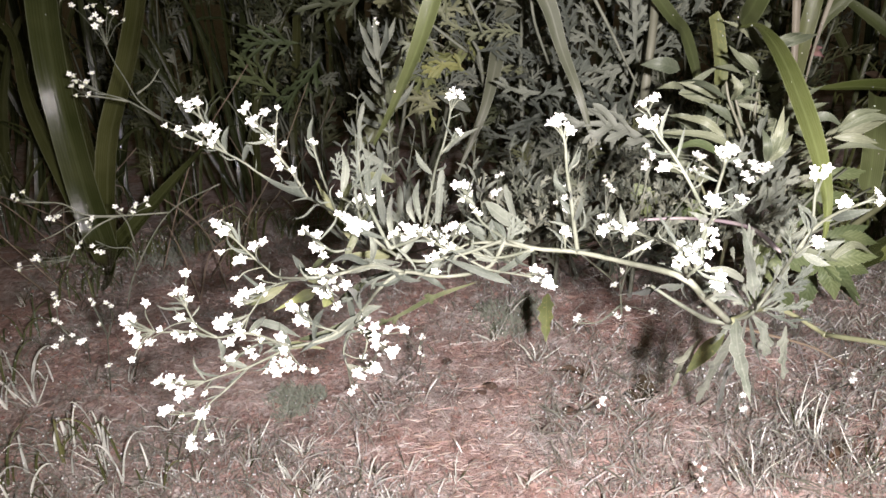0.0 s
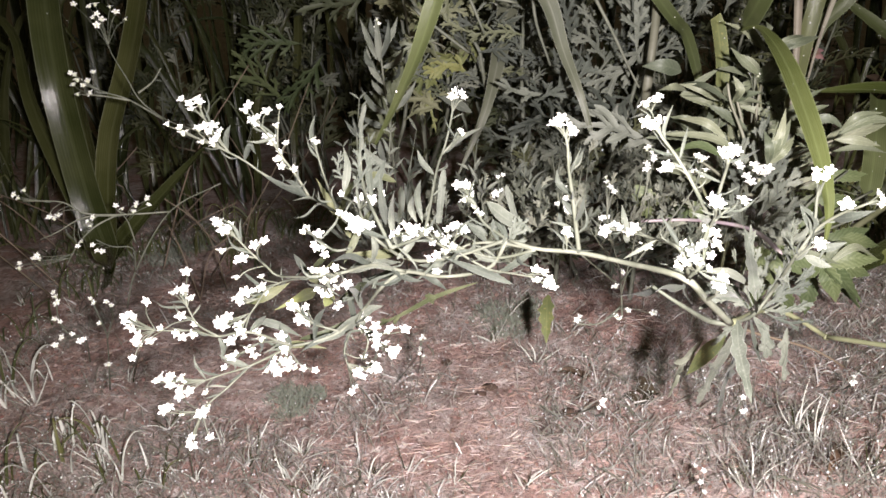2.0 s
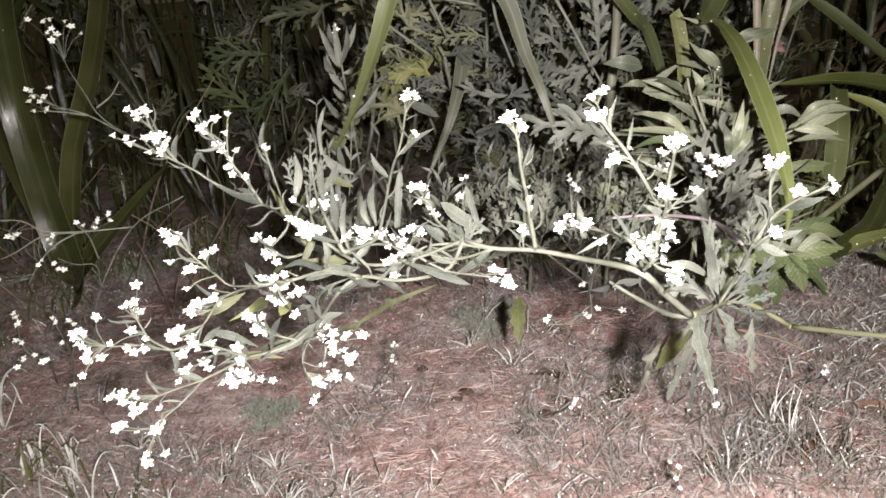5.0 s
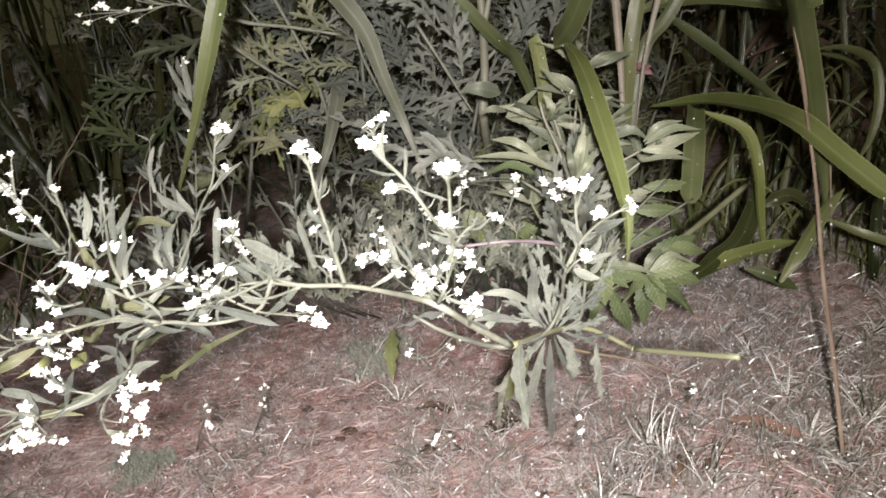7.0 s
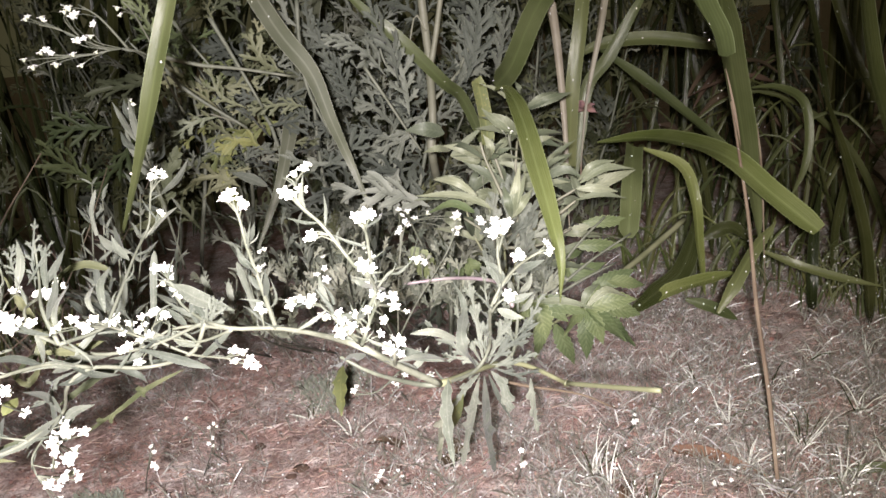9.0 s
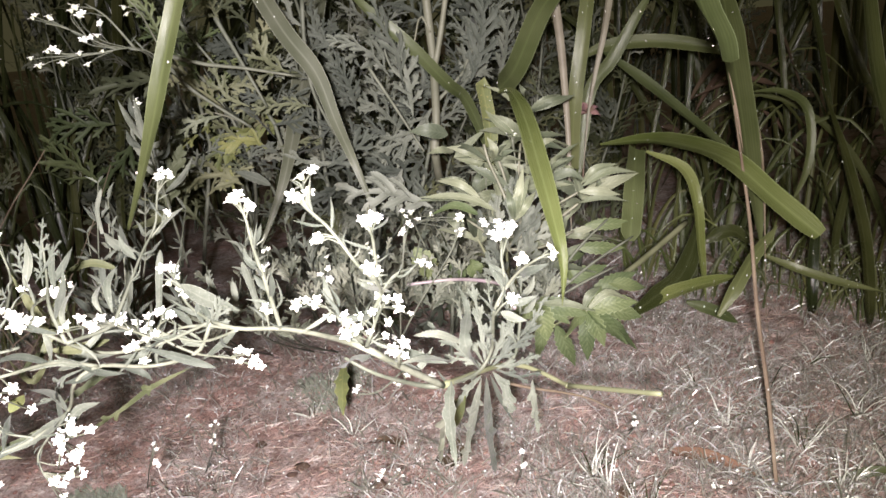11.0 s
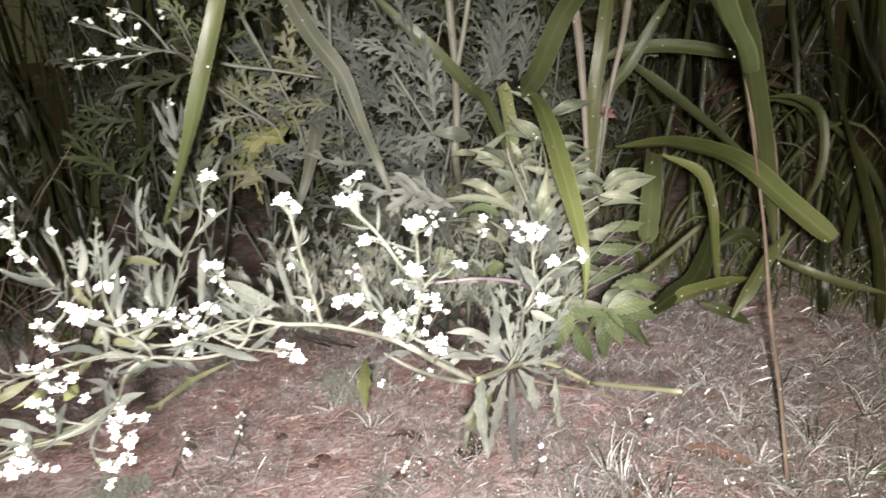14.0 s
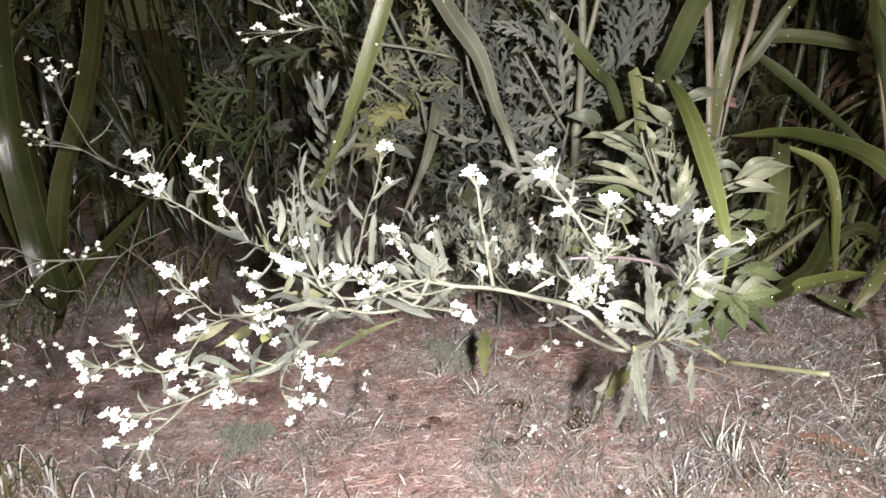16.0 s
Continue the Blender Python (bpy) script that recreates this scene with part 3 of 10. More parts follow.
turf()
litter()
crumbs()
dew()


# ---- shared cut leaves for the bushes in the dark behind ----
def bush_leaves(tone):
    made = []
    for i in range(6):
        s = Shell()
        s.lobed([(0, 0, 0), (0.002 * (i - 2), 0.035, 0.006), (0.004 * (i - 2), 0.07, 0.004), (0.002, 0.105, -0.008 - 0.004 * i)], 0.075, (0, 0, 1), 4 + i % 3, True, i + 20, slim=0.46 + 0.06 * i)
        made.append(s.mesh("leaf", [tone]))
    return made


LEAVES, OLIVE_LEAVES = bush_leaves(BUSH_LEAF), bush_leaves(OLIVE_LEAF)


def cut_leaved_bush(x, y, tall, stems, seed, spread=0.14):
    """Several leaning stems with cut leaves along them, sparse below and small at the top."""
    rng = random.Random(seed)
    z = ground_height(x, y)
    ob = thing("cut_leaved_bush", (x, y, z), "grey-green bush of finely cut leaves in shade", "bush", "cut-leaved bushes")
    grey = 0.8 if 0.0 < x < 0.4 and y < 1.4 else 0.3
    for _ in range(stems):
        foot = Vector((x + rng.uniform(-0.05, 0.05), y + rng.uniform(-0.05, 0.05), z - 0.005))
        top = foot + Vector((rng.uniform(-spread, spread), rng.uniform(-spread * 0.5, spread * 0.5), tall * rng.uniform(0.7, 1.05)))
        mid = foot.lerp(top, 0.5) + Vector((rng.uniform(-0.06, 0.06), rng.uniform(-0.03, 0.03), 0))
        s = Shell()
        line = s.tube([foot, mid, top], 0.0032, 0.0012, 6, 18)
        part("stem", s, [STEM], ob)
        turn = rng.uniform(0, 6.28)
        for k in list(range(3, 19)) + [8, 10, 13, 15, 17, 18]:
            turn += 2.4
            way = Vector((math.cos(turn), math.sin(turn) - 0.25, rng.uniform(0.1, 1.5))).normalized()
            lf = new("leaf", rng.choice(LEAVES if rng.random() < grey else OLIVE_LEAVES))
            lf.parent = ob
            q = way.to_track_quat("Y", "Z").to_matrix().to_4x4()
            lf.matrix_basis = Matrix.Translation(line[k] - Vector((x, y, z))) @ q @ pose(0, 0, 0, rng.uniform(-20, 50), rng.uniform(-80, 80), 0) @ Matrix.Scale(rng.uniform(0.4, 0.9) * (1.15 - 0.5 * k / 18), 4)
    return ob


for x, y, tall, stems, seed in ((-0.58, 1.42, 0.5, 3, 1), (-0.36, 1.6, 0.55, 3, 2), (-0.04, 1.3, 0.5, 4, 3), (0.14, 1.24, 0.54, 3, 4), (0.32, 1.22, 0.54, 3, 5),
                                (0.52, 1.3, 0.5, 3, 6), (0.86, 1.6, 0.5, 3, 7), (1.2, 1.8, 0.5, 3, 9), 
                                (0.26, 1.06, 0.46, 3, 10), (0.08, 1.08, 0.46, 3, 11), (0.42, 1.12, 0.36, 3, 17), (-0.3, 1.5, 0.6, 4, 12), (0.1, 1.45, 0.62, 5, 13), (0.5, 1.6, 0.6, 4, 14),
                                (-0.5, 2.0, 0.8, 6, 22), (0.0, 1.95, 0.8, 6, 23), (0.5, 2.1, 0.8, 6, 24), (1.0, 2.3, 0.9, 6, 25), (-1.1, 2.2, 0.9, 6, 27)):
    cut_leaved_bush(x, y, tall, stems, seed)
for x, y, tall, seed in ((0.15, 0.96, 0.2, 41), (0.215, 0.94, 0.22, 42), (0.29, 0.95, 0.2, 43)):
    cut_leaved_bush(x, y, tall, 2, seed, 0.06)


def weed_shoot(points, cut, seed):
    """An upright leafy shoot: narrow leaves, or small cut ones, close along a thin stem."""
    rng = random.Random(seed)
    label = "upright grey-green shoot with small cut leaves" if cut else "upright grey-green shoot with narrow leaves"
    ob = thing("weed_shoot", points[0], label, "weed", "leafy shoots")
    s = Shell()
    line = s.tube(points, 0.0013, 0.0005, 6, 36)
    part("stem", s, [STEM], ob)
    low = min(range(30), key=lambda i: (line[i] - Vector(points[1])).length)
    for j in range(15):
        k = low + round(j * (36 - low) / 14)
        for _ in range(1 if cut else rng.randint(1, 2)):
            a = rng.uniform(0, 6.28)
            long = rng.uniform(0.011, 0.026) * (1.2 - 0.6 * j / 14)
            out = Vector((math.cos(a), math.sin(a) * 0.7 - 0.15, rng.uniform(0.5, 1.6))).normalized()
            tip = line[k] + out * long
            mid = line[k].lerp(tip, 0.5) + Vector((0, 0, long * rng.uniform(0, 0.16)))
            lf = Shell()
            face = (rng.uniform(-0.7, 0.7), -1, rng.uniform(0.1, 0.9))
            if cut:
                lf.lobed([line[k], mid, tip], long * 0.62, face, 3, False, seed + k, 40, 1.0)
            else:
                lf.ribbon([line[k], mid, tip], long * rng.uniform(0.13, 0.22), face, "oval", 10, 0.35, rng.uniform(-40, 40))
            part("leaf", lf, [BUSH_LEAF if cut else WEED_LEAF], ob)
    return ob


def wild_grass(x, y, blades, tall, wide, seed, mats):
    """A loose clump of thin arching blades from one foot."""
    rng = random.Random(seed)
    z = ground_height(x, y)
    ob = thing("wild_grass", (x, y, z), "loose clump of thin arching dark grass blades", "grass", "thin grass clumps")
    for _ in range(blades):
        a, t, lean = rng.uniform(0, 6.28), tall * rng.uniform(0.55, 1.2), rng.uniform(0.2, 1.0)
        foot = Vector((x + rng.uniform(-0.04, 0.04), y + rng.uniform(-0.03, 0.03), 0))
        foot.z = ground_height(foot.x, foot.y) - 0.004
        way = Vector((math.cos(a), math.sin(a) * 0.6, 0))
        s = Shell()
        line = s.ribbon([foot, foot + way * t * lean * 0.3 + Vector((0, 0, t * 0.55)), foot + way * t * lean * 0.75 + Vector((0, 0, t * 0.8)), foot + way * t * lean * 1.2 + Vector((0, 0, t * rng.uniform(0.45, 0.85)))],
                 wide * rng.uniform(0.6, 1.3), (rng.uniform(-0.5, 0.5), -1, 0.5), "tapered", 18, 0.35, rng.uniform(-70, 70), 0.03, 0, rng.randrange(999))
        drops(line, wide * 0.5, 3)
        part("blade", s, [rng.choice(mats)], ob)
    return ob


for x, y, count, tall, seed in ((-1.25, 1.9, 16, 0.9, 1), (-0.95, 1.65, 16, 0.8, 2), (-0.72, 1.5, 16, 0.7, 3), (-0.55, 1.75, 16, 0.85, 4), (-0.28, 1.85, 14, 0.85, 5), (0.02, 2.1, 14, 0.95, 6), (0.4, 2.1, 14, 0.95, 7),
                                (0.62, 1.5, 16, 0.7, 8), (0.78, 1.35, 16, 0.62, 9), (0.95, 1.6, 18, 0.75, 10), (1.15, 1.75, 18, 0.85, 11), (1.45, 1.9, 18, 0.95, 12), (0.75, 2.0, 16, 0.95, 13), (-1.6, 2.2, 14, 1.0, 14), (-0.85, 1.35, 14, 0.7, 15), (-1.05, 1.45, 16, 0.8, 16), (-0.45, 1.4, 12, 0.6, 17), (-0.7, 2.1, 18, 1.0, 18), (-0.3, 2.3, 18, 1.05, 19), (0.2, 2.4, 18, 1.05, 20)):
    # left clumps take only the darkened grass, so weak light is in their colour
    wild_grass(x, y, round(count * (0.6 if x < 0.5 else 0.4)), tall, 0.016, seed + 300, (OLIVE_GRASS, DIMMED_GRASS) if x > 0 else (DIMMED_GRASS,))


# ---- small things for the ground ----
def grass_tuft(x, y, blades, tall, seed):
    rng = random.Random(seed + 50)
    z = ground_height(x, y)
    ob = thing("grass_tuft", (x, y, z), "small tuft of pale narrow grass blades on soil", "grass tuft", "grass tufts on the soil")
    for _ in range(blades):
        a, t = rng.uniform(0, 6.28), tall * rng.uniform(0.6, 1.2)
        foot = Vector((x, y, z - 0.003)) + Vector((rng.uniform(-0.004, 0.004), rng.uniform(-0.004, 0.004), 0))
        lean = rng.uniform(0.2, 0.9)
        tip = foot + Vector((math.cos(a) * t * lean, math.sin(a) * t * lean, t * rng.uniform(0.35, 0.95)))
        mid = foot.lerp(tip, 0.5) + Vector((rng.uniform(-0.1, 0.1) * t, 0, t * rng.uniform(0.0, 0.2)))
        s = Shell()
        s.ribbon([foot, mid, tip], rng.uniform(0.0009, 0.0022), (0, -1, 0.7), "tapered", 8, 0.25)
        part("blade", s, [PALE_GRASS if rng.random() < 0.7 else DIMMED_GRASS], ob)


def dead_leaf(points, width, mat):
    ob = thing("dead_leaf", points[0], "withered narrow leaf lying on the soil", "leaf", "dead leaves")
    s = Shell()
    s.ribbon(points, width, (0, -0.4, 1), "oval", 16, 0.4, 25, 0.06)
    part("blade", s, [mat], ob)


def clod(x, y, r):
    z = ground_height(x, y)
    s = Shell()
    rows = [[Vector((x, y, z)) + Vector((math.sin(b) * math.cos(a), math.sin(b) * math.sin(a) * 0.7, math.cos(b) * 0.6)) * r * (1 + 0.5 * noise.noise((a * 1.3 + x * 90, b * 1.7, y * 70))) for a in (2 * math.pi * j / 14 for j in range(14))] for b in (math.pi * (i + 0.1) / 9.2 for i in range(10))]
    s.grid(rows, closed=True)
    ob = new("clod", s.mesh("clod", [CLOD]))
    tagged(ob, "dark crumb of earth lying on the soil", "clod", "dark clods")


def moss_patch(x, y, radius, count, label):
    """A low cushion of very fine grey-green shoots."""
    s = Strips()
    u = stuff_rng.uniform
    for _ in range(count):
        a, r = u(0, 6.28), radius * math.sqrt(u(0, 1))
        if u(0, 1) > 1.25 - r / radius + 0.35 * math.sin(3 * a):
            continue
        px, py = x + r * math.cos(a), y + r * math.sin(a)
        foot = Vector((px, py, ground_height(px, py) - 0.001))
        tip = foot + Vector((u(-0.006, 0.006), u(-0.006, 0.006), u(0.003, 0.010)))
        s.add(foot, foot.lerp(tip, 0.5) + Vector((0, 0, 0.001)), tip, u(0.0007, 0.0018), (1, 0.9, 0.7, 0.2))
    s.make("moss", [MOSS], label, "moss")


def withered_flower(points):
    ob = thing("withered_flower", points[0], "small withered pinkish flower on a dry stalk", "flower")
    s = Shell()
    s.tube(points, 0.0012, 0.001, 6, 8)
    part("stalk", s, [DRY], ob)
    top, rng = Vector(points[-1]), random.Random(8)
    for _ in range(9):
        way = Vector((rng.uniform(-1, 1), rng.uniform(-1, 0.4), rng.uniform(-0.5, 1))).normalized() * 0.016
        p = Shell()
        p.ribbon([top, top + way * 0.6 + Vector((0, 0, 0.003)), top + way], 0.007, (rng.uniform(-1, 1), -1, 0.3), "oval", 6, 0.5, 60, 0.1)
        part("petal", p, [WITHERED], ob)

# ---- the flowering weed in front: stems, leaves and white heads ----
weed = thing("flowering_weed", (0.380, 0.580, 0.130), "sprawling grey-green weed with many small white flower heads", "weed")
stalk = branch(weed, [(0.303, 0.388, 0.237), (0.2858, 0.4231, 0.2243), (0.2687, 0.4582, 0.2117)], 0.0016, 0.0017, CULM, "stem", "yellow-green lower stem with a swollen node")
branch(stalk, [(0.2673, 0.4585, 0.2122), (0.2704, 0.4579, 0.2113)], 0.0021, 0.0021, CULM, "node")
branch(weed, [(0.2687, 0.4582, 0.2117), (0.2441, 0.4552, 0.2289), (0.2241, 0.4442, 0.2382), (0.1843, 0.3859, 0.2591)], 0.0015, 0.0018, CULM, "stem")
branch(weed, [(0.1843, 0.3859, 0.2591), (0.1636, 0.3609, 0.2843), (0.1473, 0.3457, 0.3032), (0.1263, 0.3797, 0.2975), (0.1051, 0.3919, 0.2986), (0.0833, 0.3967, 0.2993), (0.0686, 0.4052, 0.3017)], 0.0019, 0.0011, name="stem")
branch(weed, [(0.1843, 0.3859, 0.2591), (0.1742, 0.3866, 0.2599), (0.1524, 0.3617, 0.2812), (0.1377, 0.3622, 0.2916)], 0.0016, 0.0008)
spray(weed, [(0.1843, 0.3859, 0.2591), (0.2053, 0.4126, 0.2504), (0.2156, 0.4174, 0.2619), (0.2139, 0.3879, 0.2957), (0.2199, 0.3862, 0.3098), (0.2189, 0.3843, 0.3266), (0.2209, 0.3877, 0.3327)], 0.00128, 0.00068, [(0.2199, 0.3912, 0.3389), (0.2203, 0.3899, 0.3358), (0.2239, 0.3899, 0.3351), (0.2267, 0.3916, 0.3388), (0.2256, 0.3907, 0.3366)], 0.003)
spray(weed, [(0.2154, 0.3856, 0.2996), (0.2212, 0.3862, 0.3098), (0.2273, 0.3782, 0.3202), (0.2331, 0.3699, 0.3272), (0.2391, 0.3686, 0.3302)], 0.00094, 0.00059, [(0.2272, 0.3707, 0.33), (0.2286, 0.3697, 0.3275), (0.2266, 0.3709, 0.3277), (0.2401, 0.3695, 0.3332), (0.2414, 0.3675, 0.3305), (0.2409, 0.3673, 0.3278)], 0.003)
spray(weed, [(0.2142, 0.388, 0.2941), (0.2175, 0.3842, 0.3001), (0.2222, 0.3845, 0.3029)], 0.00076, 0.00051, [(0.2228, 0.3849, 0.3042), (0.225, 0.3847, 0.3033), (0.2236, 0.3842, 0.302)], 0.003)
spray(weed, [(0.1056, 0.3916, 0.2987), (0.1035, 0.3896, 0.3138), (0.1014, 0.3874, 0.3297), (0.0992, 0.3859, 0.3447), (0.0982, 0.3853, 0.3577), (0.0961, 0.387, 0.3649)], 0.00128, 0.00068, [(0.0913, 0.3883, 0.3673), (0.0957, 0.3886, 0.3695), (0.1002, 0.387, 0.365), (0.1012, 0.3863, 0.3634), (0.094, 0.3877, 0.367), (0.0991, 0.3875, 0.3663)], 0.003)
spray(weed, [(0.1452, 0.3298, 0.3153), (0.1581, 0.3498, 0.326), (0.1497, 0.3395, 0.344), (0.1401, 0.3403, 0.3603), (0.1322, 0.3384, 0.3707), (0.1302, 0.3417, 0.3761)], 0.00110, 0.00068, [(0.1267, 0.3411, 0.3756), (0.1283, 0.3374, 0.3749), (0.133, 0.3447, 0.3759), (0.1305, 0.3393, 0.3754), (0.1351, 0.3371, 0.3584), (0.1337, 0.3366, 0.3566), (0.1365, 0.3368, 0.357)], 0.003)
spray(weed, [(0.1322, 0.3384, 0.3707), (0.1306, 0.3495, 0.377), (0.131, 0.3568, 0.3788)], 0.00068, 0.00051, [(0.1293, 0.3583, 0.3805), (0.1348, 0.3598, 0.3827), (0.1336, 0.3593, 0.3816), (0.1356, 0.36, 0.3834)], 0.003)
spray(weed, [(0.1587, 0.3517, 0.324), (0.1577, 0.3381, 0.3454), (0.1576, 0.331, 0.3572), (0.1564, 0.3256, 0.3629)], 0.00085, 0.00068, [(0.1541, 0.3275, 0.3654), (0.1568, 0.3261, 0.3654), (0.1607, 0.3288, 0.3655), (0.1586, 0.3279, 0.3665), (0.1555, 0.3258, 0.3643)], 0.003)
spray(weed, [(0.1587, 0.3517, 0.324), (0.1575, 0.3393, 0.3349), (0.1556, 0.334, 0.3398)], 0.00076, 0.00059, [(0.1561, 0.3339, 0.3425), (0.1539, 0.334, 0.3438), (0.1577, 0.3352, 0.3408), (0.1548, 0.3332, 0.3416)], 0.003)
spray(weed, [(0.1584, 0.3494, 0.3267), (0.1656, 0.3484, 0.3348), (0.1765, 0.3669, 0.3312)], 0.00068, 0.00042, [(0.1784, 0.3686, 0.3323), (0.1827, 0.3775, 0.3277)], 0.003)
spray(weed, [(0.1483, 0.3405, 0.3068), (0.1407, 0.3282, 0.3239), (0.1347, 0.3566, 0.3188), (0.1242, 0.3708, 0.3174), (0.1183, 0.3764, 0.3174)], 0.00102, 0.00051, [(0.1176, 0.3771, 0.3171), (0.1168, 0.3788, 0.3148), (0.1222, 0.3721, 0.3188), (0.1271, 0.3676, 0.3179), (0.1284, 0.365, 0.3205), (0.1334, 0.3615, 0.3125), (0.1262, 0.3694, 0.3161)], 0.003)
spray(weed, [(0.1492, 0.3435, 0.3041), (0.1521, 0.3372, 0.3121), (0.1555, 0.3424, 0.318), (0.1593, 0.3531, 0.3207)], 0.00110, 0.00059, [(0.1423, 0.3302, 0.3252), (0.1407, 0.3272, 0.3197), (0.1417, 0.3331, 0.3146), (0.1426, 0.3268, 0.3182), (0.1486, 0.3312, 0.3226), (0.1571, 0.3498, 0.325), (0.1601, 0.3543, 0.3211), (0.1537, 0.341, 0.3208), (0.1654, 0.3621, 0.313), (0.171, 0.3708, 0.3066), (0.1608, 0.3502, 0.3116), (0.1519, 0.3362, 0.3136), (0.158, 0.3444, 0.3079), (0.1436, 0.3245, 0.3232), (0.1651, 0.3623, 0.3181), (0.147, 0.3277, 0.3193)], 0.003)
spray(weed, [(0.1626, 0.3603, 0.2846), (0.163, 0.3478, 0.2933), (0.163, 0.3424, 0.3)], 0.00102, 0.00076, [(0.1621, 0.3413, 0.3005), (0.1657, 0.3479, 0.3017), (0.161, 0.3403, 0.3029), (0.1659, 0.3477, 0.2956)], 0.003)
spray(weed, [(0.0686, 0.4052, 0.3017), (0.0581, 0.4139, 0.3067), (0.0529, 0.4188, 0.3118), (0.0483, 0.4265, 0.3194), (0.0458, 0.4297, 0.3235)], 0.00102, 0.00051, [(0.0418, 0.4301, 0.3259), (0.0459, 0.4308, 0.3258), (0.0487, 0.4304, 0.3249), (0.0451, 0.4253, 0.3186), (0.0505, 0.4218, 0.3155), (0.0545, 0.4183, 0.312), (0.0496, 0.4276, 0.3207), (0.0526, 0.4198, 0.3135)], 0.003)
spray(weed, [(0.0833, 0.3966, 0.299), (0.064, 0.4067, 0.2993), (0.0484, 0.412, 0.2971), (0.0391, 0.4076, 0.2947), (0.0305, 0.4024, 0.3019), (0.0229, 0.3917, 0.3119)], 0.00102, 0.00051, [(0.0126, 0.3647, 0.3202), (0.0149, 0.3652, 0.3217), (0.0182, 0.3732, 0.3217), (0.0194, 0.3769, 0.3173), (0.0222, 0.3889, 0.3154), (0.0266, 0.4009, 0.311), (0.0243, 0.3956, 0.3107), (0.031, 0.4064, 0.305), (0.0282, 0.4005, 0.3027), (0.0342, 0.4065, 0.3003), (0.0391, 0.4184, 0.3048), (0.0361, 0.4122, 0.3014)], 0.003)
spray(weed, [(0.0833, 0.3965, 0.2987), (0.0653, 0.404, 0.2917), (0.0515, 0.4078, 0.293), (0.0391, 0.4115, 0.2983), (0.0437, 0.4181, 0.3017)], 0.00094, 0.00051, [(0.0407, 0.4194, 0.3061), (0.0453, 0.4185, 0.3028), (0.0427, 0.4181, 0.3017), (0.035, 0.4047, 0.2957), (0.0388, 0.4088, 0.2966), (0.0303, 0.3996, 0.2958), (0.0262, 0.3993, 0.2934), (0.0286, 0.4125, 0.2805)], 0.003)
spray(weed, [(0.0391, 0.4085, 0.2961), (0.0483, 0.4065, 0.2899), (0.059, 0.4056, 0.2842), (0.0712, 0.3971, 0.2851), (0.0814, 0.3896, 0.2861)], 0.00085, 0.00051, [(0.0837, 0.3885, 0.2846), (0.0904, 0.3916, 0.2837), (0.0922, 0.392, 0.2789), (0.0874, 0.391, 0.2879), (0.089, 0.3897, 0.2813), (0.083, 0.3912, 0.2893)], 0.003)
spray(weed, [(0.0994, 0.3943, 0.2981), (0.0994, 0.3938, 0.3031)], 0.00051, 0.00042, [(0.0981, 0.3936, 0.3088), (0.1001, 0.3928, 0.3078), (0.0992, 0.3929, 0.3103)], 0.0032)
spray(weed, [(0.0105, 0.3715, 0.3112), (0.0226, 0.3924, 0.3091), (0.0259, 0.4004, 0.3141), (0.0297, 0.4397, 0.3329), (0.0341, 0.4573, 0.3435), (0.0386, 0.4563, 0.3602), (0.0392, 0.4639, 0.367)], 0.00102, 0.00059, [(0.038, 0.4661, 0.3713), (0.0407, 0.467, 0.3731), (0.044, 0.4661, 0.3711), (0.0459, 0.4644, 0.369), (0.0396, 0.4655, 0.3694)], 0.003)
spray(weed, [(0.0316, 0.4542, 0.3376), (0.0393, 0.4553, 0.3454), (0.0422, 0.4528, 0.3492)], 0.00068, 0.00051, [(0.0434, 0.4517, 0.3521), (0.0446, 0.4509, 0.3502)], 0.003)
spray(weed, [(0.0686, 0.4052, 0.3017), (0.039, 0.4071, 0.2916), (0.016, 0.3911, 0.297), (-0.0002, 0.3711, 0.3191), (-0.016, 0.3794, 0.3272), (-0.0449, 0.435, 0.3197), (-0.065, 0.4207, 0.3379), (-0.0743, 0.4187, 0.3465), (-0.0931, 0.422, 0.3559), (-0.1088, 0.4275, 0.3607)], 0.00102, 0.00051, [(-0.1119, 0.4286, 0.3641), (-0.1101, 0.4276, 0.3614), (-0.101, 0.4278, 0.3632), (-0.0978, 0.4275, 0.3644), (-0.0924, 0.4277, 0.3648), (-0.0882, 0.4257, 0.3622), (-0.0892, 0.4238, 0.3598), (-0.094, 0.4255, 0.3618)], 0.003)
spray(weed, [(-0.0836, 0.4204, 0.3518), (-0.0935, 0.4268, 0.3634), (-0.0999, 0.4309, 0.3724)], 0.00068, 0.00051, [(-0.101, 0.4324, 0.379), (-0.1057, 0.4319, 0.3765), (-0.0998, 0.432, 0.3772), (-0.1048, 0.4315, 0.3737)], 0.003)
spray(weed, [(-0.045, 0.4353, 0.3199), (-0.0498, 0.4289, 0.3354), (-0.0561, 0.4303, 0.3445), (-0.063, 0.4294, 0.3585), (-0.0679, 0.4284, 0.3668)], 0.00085, 0.00051, [(-0.0718, 0.4304, 0.3744), (-0.0736, 0.4297, 0.3721), (-0.0684, 0.4279, 0.3647), (-0.0701, 0.4282, 0.3669), (-0.0604, 0.4306, 0.3562), (-0.0615, 0.4307, 0.353), (-0.0534, 0.4316, 0.3528), (-0.0579, 0.4312, 0.3476), (-0.0587, 0.4299, 0.344), (-0.057, 0.428, 0.3402)], 0.003)
